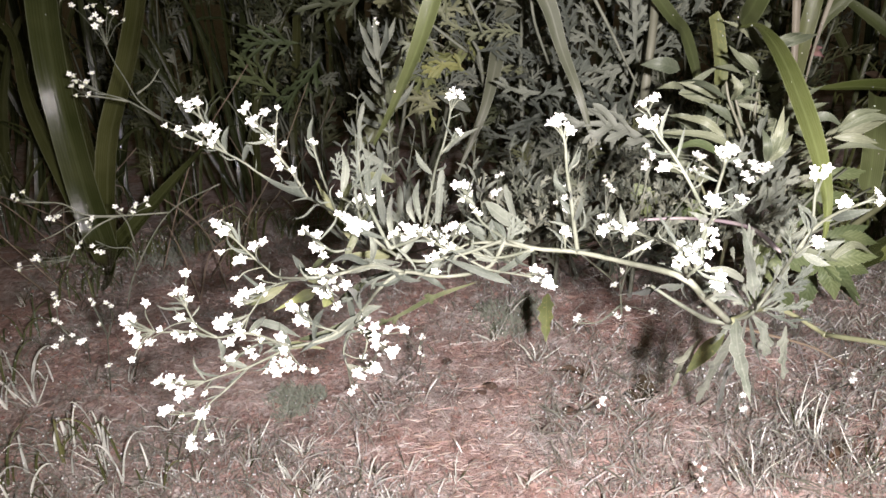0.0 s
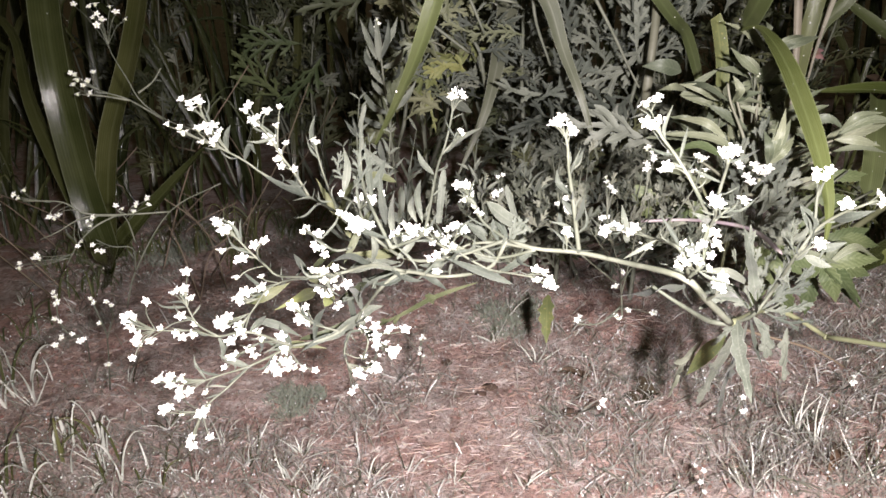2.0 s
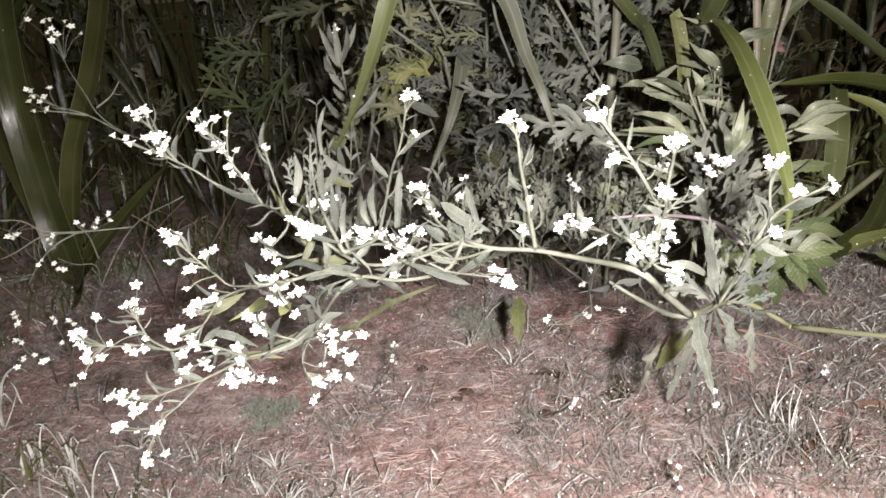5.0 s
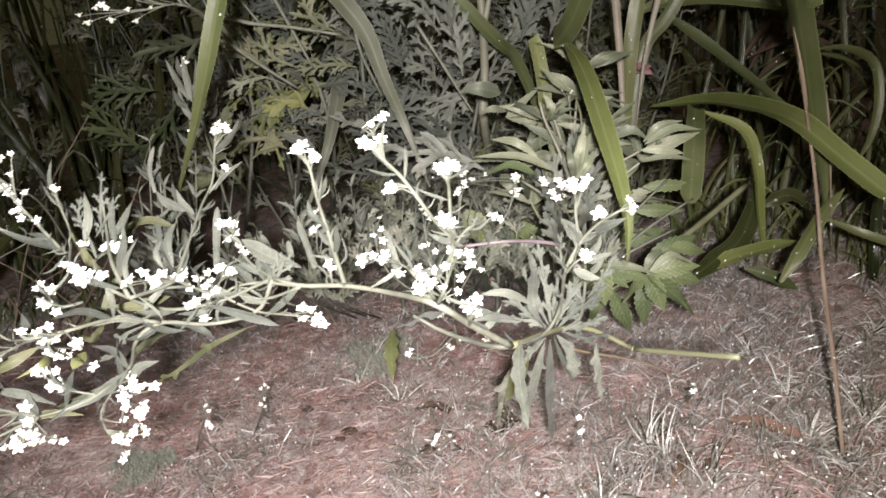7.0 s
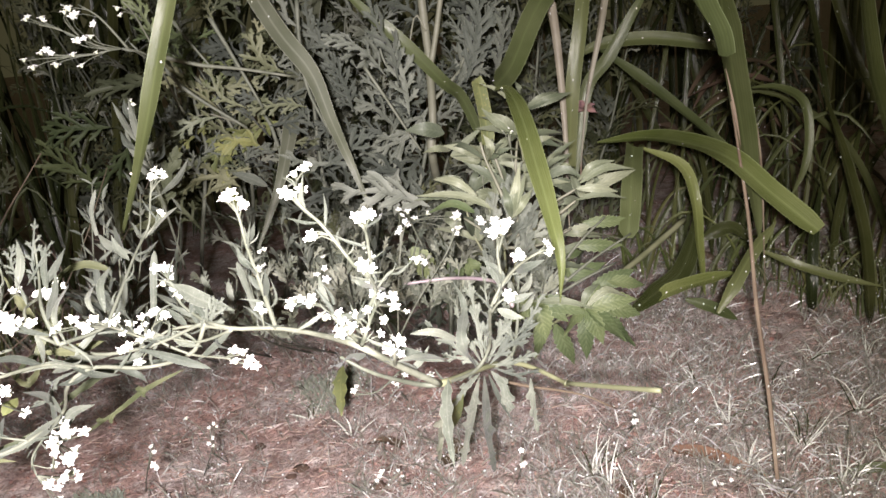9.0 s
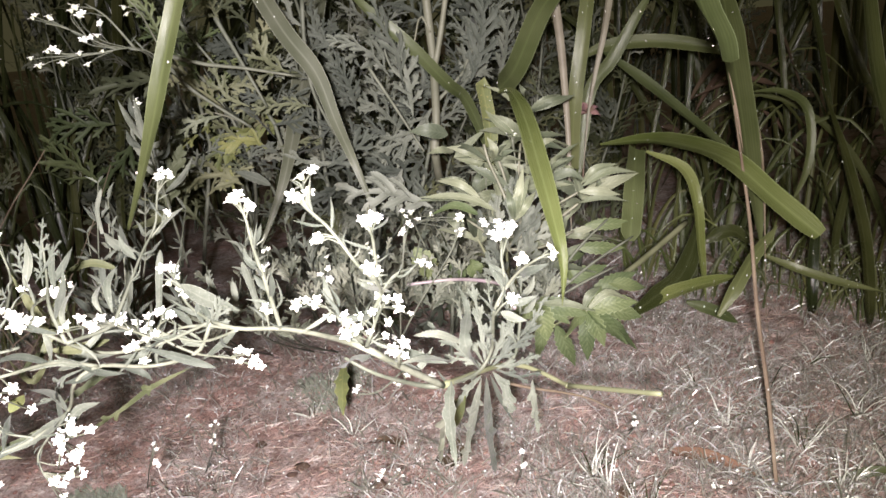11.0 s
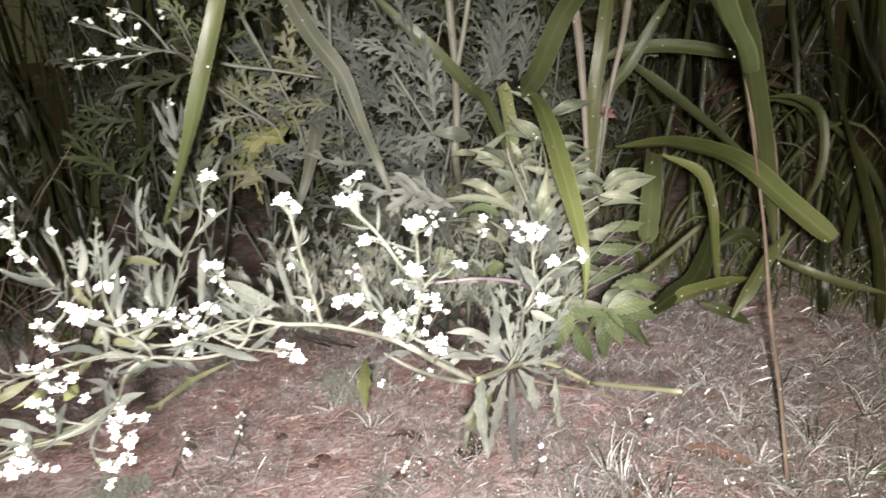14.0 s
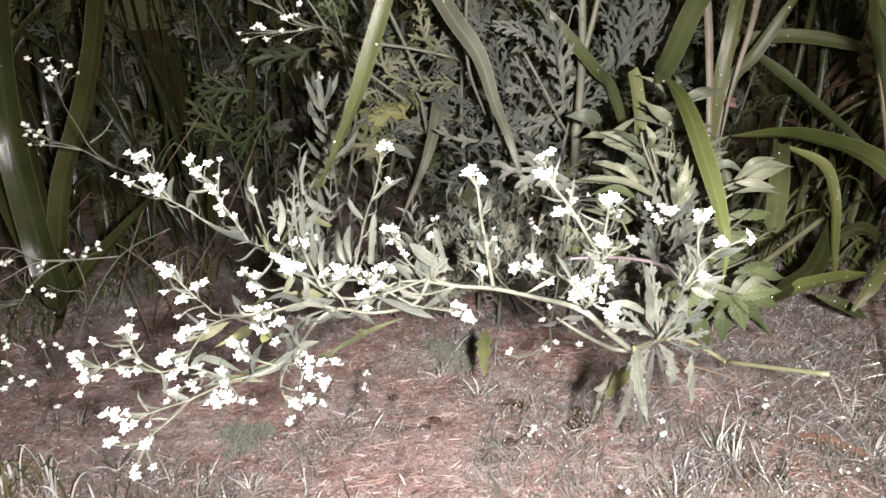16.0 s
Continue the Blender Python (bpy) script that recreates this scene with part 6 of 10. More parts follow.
spray(sprig, [(0.4415, 0.5675, 0.0278), (0.4376, 0.5634, 0.0397)], 0.0005, 0.0005, [(0.4334, 0.5503, 0.0646), (0.4188, 0.5482, 0.0529), (0.4263, 0.5484, 0.056), (0.4118, 0.5493, 0.0544)], 0.0024, leaves=0.5)
sprig = thing("flowering_weed", (0.1655, 0.6611, 0.0178), "fallen sprig with a few faded white heads on the soil", "weed", "small flowering weeds")
spray(sprig, [(0.1655, 0.6611, 0.0178), (0.1547, 0.6013, 0.0639)], 0.0005, 0.0005, [(0.1529, 0.6043, 0.072), (0.1558, 0.6027, 0.0671)], 0.0024, leaves=0.5)
sprig = thing("flowering_weed", (0.2285, 0.5459, 0.0201), "fallen sprig with a few faded white heads on the soil", "weed", "small flowering weeds")
spray(sprig, [(0.2285, 0.5459, 0.0201), (0.2194, 0.5174, 0.0558)], 0.0005, 0.0005, [(0.2182, 0.5115, 0.0685), (0.2158, 0.5082, 0.0605), (0.2117, 0.5123, 0.0721), (0.2182, 0.5055, 0.053)], 0.0024, leaves=0.5)
sprig = thing("flowering_weed", (-0.0299, 0.7599, 0.011), "fallen sprig with a few faded white heads on the soil", "weed", "small flowering weeds")
spray(sprig, [(-0.0299, 0.7599, 0.011), (-0.0113, 0.6422, 0.0926)], 0.0005, 0.0005, [(-0.0126, 0.645, 0.1002), (-0.0084, 0.6443, 0.0974), (-0.0107, 0.6499, 0.1126)], 0.0024, leaves=0.5)

# ---- thin dry stalks leaning in the dark ----
dry_rng = random.Random(19)
for i in range(16):
    x, y = dry_rng.uniform(-0.72, -0.2), dry_rng.uniform(0.95, 1.25)
    foot = Vector((x, y, ground_height(x, y) - 0.004))
    top = foot + Vector((dry_rng.uniform(-0.22, 0.22), dry_rng.uniform(-0.08, 0.05), dry_rng.uniform(0.1, 0.34)))
    dry = thing("dry_stalk", foot, "thin dry brown stalk leaning among the grass", "stalk", "dry stalks")
    branch(dry, [foot, foot.lerp(top, 0.5) + Vector((dry_rng.uniform(-0.03, 0.03), 0, 0.02)), top], 0.0013, 0.0007, DRY, "stem")
    if i % 2:
        side = foot.lerp(top, 0.6)
        branch(dry, [side, side + Vector((dry_rng.uniform(-0.06, 0.06), -0.01, 0.02)), side + Vector((dry_rng.uniform(-0.1, 0.1), -0.02, 0.05))], 0.0008, 0.0005, DRY, "twig")

# ---- tall grass: clumps of long arching blades ----
grass_left = thing("tall_grass", (-0.4, 0.86, -0.002), "clump of broad green grass blades in darkened colour", "grass", "tall grass clumps")
# blade colour is darkened here in place of the torch's falloff
blade(grass_left, [(-0.5986, 1.153, -0.0158), (-0.4108, 0.8418, 0.1352), (-0.4134, 0.8327, 0.1962), (-0.4173, 0.8315, 0.2779), (-0.4226, 0.8385, 0.3531), (-0.4328, 0.8671, 0.4299), (-0.4505, 0.9241, 0.5261), (-0.4832, 1.007, 0.6377)], 0.0365, mat=DIMMED_GRASS, profile="cut")
blade(grass_left, [(-0.5932, 1.152, -0.0156), (-0.4178, 0.86, 0.1282), (-0.4196, 0.8826, 0.1876), (-0.4189, 0.9229, 0.2644), (-0.4051, 0.9748, 0.341), (-0.4025, 1.038, 0.4211), (-0.4002, 1.103, 0.5346), (-0.4084, 1.207, 0.6663)], 0.0320, mat=DIMMED_GRASS, profile="cut")
blade(grass_left, [(-0.5878, 1.152, -0.0154), (-0.4299, 0.8873, 0.1178), (-0.3549, 0.923, 0.1955), (-0.3139, 0.9984, 0.2437)], 0.0291, mat=DIMMED_GRASS)
blade(grass_left, [(-0.6041, 1.154, -0.0159), (-0.4408, 0.8867, 0.1184), (-0.51, 1.02, 0.3399), (-0.5521, 1.103, 0.4257), (-0.5018, 1.135, 0.4983)], 0.0483, mat=DIMMED_GRASS)
blade(grass_left, [(-0.5906, 1.127, -0.0155), (-0.4463, 0.893, 0.1082), (-0.5576, 0.9951, 0.2851), (-0.6176, 1.082, 0.3841), (-0.7159, 1.146, 0.4321)], 0.0241, mat=DIMMED_GRASS)
grass_back = thing("tall_grass", (-0.18, 1.15, 0), "clump of grass blades with shade in their colour", "grass", "tall grass clumps")
# dimness of these back blades is put into their colour
blade(grass_back, [(-0.4435, 1.4232, -0.055), (-0.4518, 1.4664, 0.1354), (-0.4354, 1.5326, 0.3047), (-0.425, 1.6649, 0.5718), (-0.4088, 1.7836, 0.7627)], 0.0202, mat=DIMMED_GRASS, profile="rise")
blade(grass_back, [(-0.328, 1.43, -0.0611), (-0.3384, 1.4731, 0.1295), (-0.3277, 1.5393, 0.2991), (-0.3211, 1.6716, 0.5664), (-0.302, 1.7891, 0.7571)], 0.0219, mat=DIMMED_GRASS, profile="rise")
blade(grass_back, [(-0.2702, 1.434, -0.0641), (-0.2817, 1.4772, 0.1265), (-0.2595, 1.5434, 0.2954), (-0.3037, 1.6716, 0.5654), (-0.2842, 1.7904, 0.7562)], 0.0093, mat=DIMMED_GRASS, profile="rise")
blade(grass_back, [(-0.536, 1.4178, -0.0502), (-0.5426, 1.461, 0.1402), (-0.5319, 1.5272, 0.3097), (-0.5405, 1.6581, 0.5778), (-0.5274, 1.7755, 0.7689)], 0.0101, mat=DIMMED_GRASS, profile="rise")
blade(grass_back, [(-0.6225, 1.4124, -0.0457), (-0.6277, 1.4569, 0.1446), (-0.651, 1.5204, 0.3159), (-0.6734, 1.65, 0.5847), (-0.6638, 1.7674, 0.776)], 0.0169, mat=DIMMED_GRASS, profile="rise")
grass_middle = thing("tall_grass", (0.01, 0.72, 0.012), "clump of slender green grass blades", "grass", "tall grass clumps")
blade(grass_middle, [(-0.0375, 0.6159, 0.3027), (-0.0137, 0.5899, 0.3414), (0.011, 0.5659, 0.3872), (0.0292, 0.5596, 0.431), (0.0439, 0.5607, 0.4691), (0.0518, 0.5681, 0.4968)], 0.0127, profile="spear")
blade(grass_middle, [(0.0206, 0.866, 0.2155), (0.0524, 0.8825, 0.2813), (0.0693, 0.9192, 0.3364), (0.0846, 0.9806, 0.4), (0.1023, 1.0448, 0.4734), (0.1159, 1.0828, 0.5302)], 0.0277, mat=GREY_GRASS, profile="spear")
grass_centre = thing("tall_grass", (0.16, 0.85, 0.015), "clump of grass with a bent glossy blade", "grass", "tall grass clumps")
blade(grass_centre, [(0.1591, 0.7117, 0.2662), (0.1434, 0.7115, 0.3215), (0.1282, 0.7348, 0.3641), (0.1149, 0.7491, 0.408), (0.0903, 0.7626, 0.4452), (0.0676, 0.7865, 0.4878), (0.0559, 0.7986, 0.5246)], 0.0175, mat=GREY_GRASS, profile="spear")
blade(grass_centre, [(0.1411, 0.8116, 0.4946), (0.1703, 0.7985, 0.4604), (0.2055, 0.7953, 0.4257), (0.243, 0.8104, 0.3832), (0.2686, 0.8414, 0.3551), (0.3038, 0.862, 0.2598)], 0.0128)
grass_bent = thing("tall_grass", (0.32, 0.74, 0.02), "clump of green grass with one folded blade and dry ones", "grass", "tall grass clumps")
blade(grass_bent, [(0.383, 0.8178, 0.4893), (0.3393, 0.7888, 0.4477), (0.3026, 0.746, 0.3978), (0.2777, 0.7018, 0.3818)], 0.0215, profile="cut")
blade(grass_bent, [(0.2764, 0.7012, 0.3794), (0.283, 0.6696, 0.3811), (0.2816, 0.6121, 0.3634), (0.2785, 0.5507, 0.332), (0.2787, 0.5158, 0.3029), (0.2801, 0.503, 0.2782), (0.2762, 0.4953, 0.2507)], 0.0158, mat=FRESH_GRASS, fold=0.1)
blade(grass_bent, [(0.3637, 0.849, 0.482), (0.3668, 0.8315, 0.4242), (0.3682, 0.821, 0.3719), (0.3678, 0.8106, 0.3191), (0.3663, 0.805, 0.2647), (0.3652, 0.799, 0.209)], 0.0103, mat=SHEATH, profile="tapered", fold=0.5)
blade(grass_bent, [(0.3808, 0.8484, 0.2744), (0.3816, 0.8296, 0.3522), (0.3928, 0.8283, 0.4222), (0.4063, 0.8439, 0.4787)], 0.0155, profile="cut")
blade(grass_bent, [(0.4422, 0.8824, 0.4791), (0.4261, 0.8663, 0.4198), (0.415, 0.8653, 0.3777), (0.4055, 0.8639, 0.3346), (0.3989, 0.8661, 0.2696)], 0.0089, mat=SHEATH, profile="tapered", fold=0.5)
blade(grass_bent, [(0.3954, 0.8807, 0.2469), (0.4146, 0.8888, 0.3509), (0.4385, 0.8765, 0.3879), (0.4692, 0.8683, 0.4406), (0.4982, 0.8756, 0.4747)], 0.0142)
blade(grass_bent, [(0.4135, 0.9419, 0.3879), (0.4529, 0.9421, 0.4014), (0.515, 0.9364, 0.4026), (0.5822, 0.9255, 0.3881), (0.6213, 0.9158, 0.3684)], 0.0166)
blade(grass_bent, [(0.4518, 0.962, 0.3978), (0.4898, 0.9267, 0.362), (0.5313, 0.8885, 0.3176), (0.5656, 0.8408, 0.274), (0.5954, 0.817, 0.2391)], 0.0148)
blade(grass_bent, [(0.2771, 0.7572, 0.3564), (0.2704, 0.7556, 0.3841), (0.2718, 0.7313, 0.3381), (0.2639, 0.7184, 0.2922)], 0.0139, mat=YELLOW_LEAF)
grass_right = thing("tall_grass", (0.5, 0.72, 0.03), "tall grass clump with broad leaves and a dry stalk", "grass", "tall grass clumps")
blade(grass_right, [(0.4421, 0.9393, 0.283), (0.4813, 0.8858, 0.2922), (0.5006, 0.8008, 0.2945), (0.5086, 0.725, 0.2889), (0.5232, 0.6742, 0.2638), (0.5451, 0.6321, 0.2352)], 0.0257, mat=FRESH_GRASS, profile="flag", fold=0.25, face=(0, -0.85, 0.5))
blade(grass_right, [(0.5605, 0.8717, 0.482), (0.5528, 0.8335, 0.4216), (0.5419, 0.7812, 0.348), (0.5319, 0.7355, 0.2791), (0.5295, 0.7145, 0.243), (0.5267, 0.6971, 0.2012)], 0.0320)
blade(grass_right, [(0.5252, 0.7594, 0.3397), (0.5127, 0.7145, 0.2902), (0.5047, 0.6785, 0.2372), (0.4886, 0.6291, 0.1716), (0.4761, 0.5813, 0.1124), (0.4557, 0.5274, 0.0653)], 0.0039, mat=DRY, profile="rise", fold=0.6, twist=70, label="dry brown stalk")
blade(grass_right, [(0.554, 0.7595, 0.3141), (0.5411, 0.7245, 0.2628), (0.5207, 0.6801, 0.2126), (0.5012, 0.6385, 0.1721), (0.488, 0.6067, 0.1314)], 0.0033, mat=DRY, profile="tapered", fold=0.4, twist=-50)
blade(grass_right, [(0.5339, 0.789, 0.3713), (0.5298, 0.7607, 0.3277), (0.5264, 0.7395, 0.2905), (0.5246, 0.72, 0.2597)], 0.0040, mat=DRY, profile="oval")
blade(grass_right, [(0.39, 0.5547, 0.4586), (0.3883, 0.5319, 0.4358), (0.3878, 0.5104, 0.4176), (0.3826, 0.4906, 0.4037)], 0.0205, profile="cut", fold=0.35)
blade(grass_right, [(0.6042, 0.8669, 0.3394), (0.6227, 0.8442, 0.3394), (0.6369, 0.8174, 0.3246), (0.6391, 0.8063, 0.2881), (0.6345, 0.806, 0.2503), (0.6274, 0.8174, 0.2159)], 0.0101)
blade(grass_right, [(0.7418, 0.826, 0.0312), (0.7067, 0.7798, 0.0804), (0.6981, 0.7861, 0.1691), (0.6892, 0.8094, 0.2443), (0.6891, 0.8482, 0.3042), (0.6995, 0.9054, 0.359)], 0.0167, mat=DIMMED_GRASS)
blade(grass_right, [(0.7592, 0.7504, 0.0319), (0.5524, 0.5024, 0.1893), (0.5517, 0.5365, 0.2681), (0.5547, 0.5646, 0.3286), (0.554, 0.5901, 0.3787), (0.5683, 0.6421, 0.4875)], 0.0210, mat=DIMMED_GRASS, profile="cut")
blade(grass_right, [(0.417, 0.7399, 0.3089), (0.3982, 0.6938, 0.2888), (0.3862, 0.6666, 0.2638), (0.3783, 0.6507, 0.2433)], 0.0185, profile="cut")
blade(grass_right, [(0.4515, 0.8053, 0.2936), (0.481, 0.7765, 0.277), (0.4866, 0.7557, 0.2442), (0.4897, 0.7515, 0.1956), (0.4981, 0.7539, 0.1363)], 0.0130, mat=FRESH_GRASS)
blade(grass_right, [(0.3866, 0.6862, 0.1537), (0.4201, 0.7066, 0.1629), (0.462, 0.7367, 0.1721), (0.4926, 0.7722, 0.1958), (0.5072, 0.7988, 0.2196)], 0.0201, mat=DIMMED_GRASS)
blade(grass_right, [(0.4194, 0.705, 0.1575), (0.447, 0.7148, 0.164), (0.4834, 0.7225, 0.1668), (0.5206, 0.73, 0.1687)], 0.0175, mat=FRESH_GRASS, face=(0, -0.4, 0.9))
blade(grass_right, [(0.4658, 0.6586, 0.1575), (0.4846, 0.664, 0.1819), (0.5115, 0.6797, 0.208), (0.5411, 0.6937, 0.2295)], 0.0131)
blade(grass_right, [(0.4611, 0.7197, 0.15), (0.489, 0.7138, 0.1394), (0.5164, 0.7162, 0.1212)], 0.0116)
blade(grass_right, [(0.5512, 0.7423, 0.1851), (0.5744, 0.7161, 0.1749), (0.6075, 0.6987, 0.1626), (0.651, 0.6807, 0.1515)], 0.0092)
branch(grass_right, [(0.3426, 0.649, 0.1904), (0.3736, 0.6702, 0.2015), (0.4122, 0.7005, 0.2102), (0.4699, 0.7421, 0.228)], 0.0028, 0.0032, CULM, "stalk")
blade(grass_right, [(0.5225, 0.817, 0.18), (0.5562, 0.8166, 0.19), (0.5799, 0.8082, 0.1693)], 0.0156, mat=DIMMED_GRASS)
blade(grass_right, [(0.701, 0.8817, 0.0296), (0.665, 0.8264, 0.0824), (0.6765, 0.8468, 0.1546), (0.7059, 0.8828, 0.215)], 0.0124, mat=DIMMED_GRASS)
blade(grass_right, [(0.7063, 0.8404, 0.0298), (0.7199, 0.8628, 0.0466), (0.7285, 0.8847, 0.1231), (0.7532, 0.916, 0.1657), (0.824, 0.9764, 0.2862)], 0.0104, mat=DIMMED_GRASS)
grass_far = thing("tall_grass", (0.62, 1.15, 0.03), "clump of tall grass blades in dimmed colour", "grass", "tall grass clumps")
# far blades carry the lack of torch light in their colour
blade(grass_far, [(0.7826, 1.08, 0.0328), (0.7776, 1.074, 0.0711), (0.7774, 1.087, 0.2201), (0.7726, 1.106, 0.3535), (0.7767, 1.161, 0.5401), (0.7959, 1.225, 0.6903)], 0.0106, mat=DIMMED_GRASS, profile="rise")
blade(grass_far, [(0.84, 1.052, 0.0351), (0.8474, 1.066, 0.0657), (0.8453, 1.079, 0.2148), (0.831, 1.099, 0.349), (0.8184, 1.156, 0.5369), (0.8383, 1.22, 0.687)], 0.0142, mat=DIMMED_GRASS, profile="rise")
blade(grass_far, [(0.8816, 1.031, 0.0368), (0.8997, 1.059, 0.0616), (0.8963, 1.073, 0.2108), (0.9145, 1.089, 0.3425), (0.9686, 1.138, 0.5252), (0.9913, 1.202, 0.6752)], 0.0118, mat=DIMMED_GRASS, profile="rise")
blade(grass_far, [(0.6446, 1.149, 0.0274), (0.6206, 1.093, 0.0833), (0.6244, 1.105, 0.232), (0.6391, 1.122, 0.3639), (0.6766, 1.173, 0.5479), (0.6939, 1.238, 0.6983)], 0.0094, mat=DIMMED_GRASS, profile="rise")
blade(grass_far, [(0.5957, 1.173, 0.0255), (0.5682, 1.099, 0.0874), (0.5734, 1.112, 0.2359), (0.6057, 1.126, 0.3665), (0.6515, 1.177, 0.5498), (0.6684, 1.24, 0.7002)], 0.0083, mat=DIMMED_GRASS, profile="rise")
blade(grass_far, [(0.9219, 1.01, 0.0384), (0.9521, 1.053, 0.0576), (0.9473, 1.067, 0.2069), (0.8811, 1.093, 0.3451), (0.8518, 1.152, 0.5343), (0.8723, 1.216, 0.6844)], 0.0165, mat=DIMMED_GRASS, profile="rise")

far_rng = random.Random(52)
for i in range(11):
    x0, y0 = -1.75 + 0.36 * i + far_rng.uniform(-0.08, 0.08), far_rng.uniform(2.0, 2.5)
    wild = thing("tall_grass", (x0, y0, ground_height(x0, y0)), "far clump of tall grass in dimmed colour", "grass", "tall grass clumps")
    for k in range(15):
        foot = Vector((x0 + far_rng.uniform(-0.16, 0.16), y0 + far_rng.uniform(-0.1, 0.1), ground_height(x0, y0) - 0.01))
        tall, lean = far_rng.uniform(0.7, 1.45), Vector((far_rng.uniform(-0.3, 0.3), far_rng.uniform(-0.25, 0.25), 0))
        # most far blades use the darkened colour for missing torch light
        blade(wild, [foot, foot + lean * 0.15 + Vector((0, 0, tall * 0.45)), foot + lean * 0.5 + Vector((0, 0, tall * 0.85)), foot + lean * 1.2 + Vector((0, 0, tall))], far_rng.uniform(0.018, 0.04), mat=OLIVE_GRASS if far_rng.random() < 0.4 else DIMMED_GRASS, profile="rise")
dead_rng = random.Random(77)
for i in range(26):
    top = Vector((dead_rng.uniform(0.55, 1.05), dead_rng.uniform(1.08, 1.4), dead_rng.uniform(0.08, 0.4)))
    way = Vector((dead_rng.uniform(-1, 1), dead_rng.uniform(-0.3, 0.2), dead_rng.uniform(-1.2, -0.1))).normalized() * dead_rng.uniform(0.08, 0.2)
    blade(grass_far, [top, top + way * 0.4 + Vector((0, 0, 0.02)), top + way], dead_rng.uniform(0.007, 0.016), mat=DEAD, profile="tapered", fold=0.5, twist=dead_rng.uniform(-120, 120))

# ---- broad-leaved plant with finger-like leaflets ----
broad = thing("broad_leaf_plant", (0.31, 0.70, 0.025), "bushy green plant with serrated finger-like leaflets", "plant")
branch(broad, [(0.2702, 0.6883, 0.1229), (0.2702, 0.6694, 0.2001), (0.2686, 0.6651, 0.2557), (0.2654, 0.6771, 0.295), (0.2631, 0.6976, 0.3278)], 0.0017, 0.0009, CULM)
branch(broad, [(0.2719, 0.682, 0.1726), (0.2871, 0.6823, 0.249), (0.299, 0.6988, 0.3084), (0.295, 0.7214, 0.3478)], 0.0017, 0.0009, CULM)
branch(broad, [(0.2741, 0.6629, 0.1797), (0.2749, 0.6085, 0.2084), (0.2792, 0.5902, 0.2187)], 0.0017, 0.0009, CULM)
branch(broad, [(0.2822, 0.656, 0.159), (0.3141, 0.6111, 0.1948), (0.321, 0.5927, 0.2057)], 0.0017, 0.0009, CULM)
branch(broad, [(0.2912, 0.6788, 0.2387), (0.3153, 0.6639, 0.2667), (0.3369, 0.6656, 0.2797)], 0.0017, 0.0009, CULM)
branch(broad, [(0.2849, 0.6866, 0.1923), (0.2499, 0.6838, 0.2419), (0.2394, 0.6985, 0.2879)], 0.0017, 0.0009, CULM)
branch(broad, [(0.2954, 0.6992, 0.238), (0.3312, 0.7056, 0.2714), (0.3536, 0.706, 0.28)], 0.0017, 0.0009, CULM)
branch(broad, [(0.2923, 0.6193, 0.2152), (0.3276, 0.6358, 0.2469), (0.3574, 0.649, 0.2658)], 0.0014, 0.0009, STEM, "petiole")
branch(broad, [(0.2966, 0.6174, 0.2102), (0.3357, 0.6306, 0.2321), (0.3812, 0.6516, 0.247)], 0.0014, 0.0009, STEM, "petiole")
branch(broad, [(0.28, 0.6263, 0.2347), (0.2763, 0.6476, 0.2698), (0.2685, 0.6782, 0.2996)], 0.0014, 0.0009, STEM, "petiole")
branch(broad, [(0.2886, 0.6225, 0.2248), (0.3068, 0.6411, 0.258), (0.3152, 0.6598, 0.2883)], 0.0014, 0.0009, STEM, "petiole")
branch(broad, [(0.2913, 0.6167, 0.2059), (0.3293, 0.6272, 0.2184), (0.366, 0.6461, 0.2238)], 0.0014, 0.0009, STEM, "petiole")
leaf(broad, [(0.2792, 0.5902, 0.2187), (0.2671, 0.585, 0.2148), (0.2564, 0.588, 0.2036)], 0.0164, "oval", mat=DEEP_LEAF, teeth=9, name="leaflet")
leaf(broad, [(0.2792, 0.5902, 0.2187), (0.2811, 0.5813, 0.2071), (0.2845, 0.5806, 0.1881)], 0.0210, "oval", mat=DEEP_LEAF, teeth=9, name="leaflet")
leaf(broad, [(0.2792, 0.5902, 0.2187), (0.298, 0.5823, 0.2157), (0.3185, 0.5824, 0.2054)], 0.0155, "oval", mat=DEEP_LEAF, teeth=9, name="leaflet")
leaf(broad, [(0.2792, 0.5902, 0.2187), (0.285, 0.5854, 0.2222), (0.2925, 0.5889, 0.2185)], 0.0064, "oval", mat=DEEP_LEAF, teeth=9, name="leaflet")
leaf(broad, [(0.2792, 0.5902, 0.2187), (0.2908, 0.5821, 0.2129), (0.3041, 0.5822, 0.1999)], 0.0119, "oval", mat=DEEP_LEAF, teeth=9, name="leaflet")
leaf(broad, [(0.321, 0.5927, 0.2057), (0.3414, 0.5874, 0.2121), (0.364, 0.5897, 0.2095)], 0.0167, "oval", mat=DEEP_LEAF, teeth=9, name="leaflet")
leaf(broad, [(0.321, 0.5927, 0.2057), (0.3349, 0.5832, 0.1959), (0.3509, 0.5812, 0.1767)], 0.0185, "oval", mat=DEEP_LEAF, teeth=9, name="leaflet")
leaf(broad, [(0.321, 0.5927, 0.2057), (0.3256, 0.584, 0.1955), (0.3322, 0.5828, 0.1759)], 0.0167, "oval", mat=DEEP_LEAF, teeth=9, name="leaflet")
leaf(broad, [(0.321, 0.5927, 0.2057), (0.3271, 0.591, 0.2193), (0.3352, 0.5968, 0.2239)], 0.0130, "oval", mat=DEEP_LEAF, teeth=9, name="leaflet")
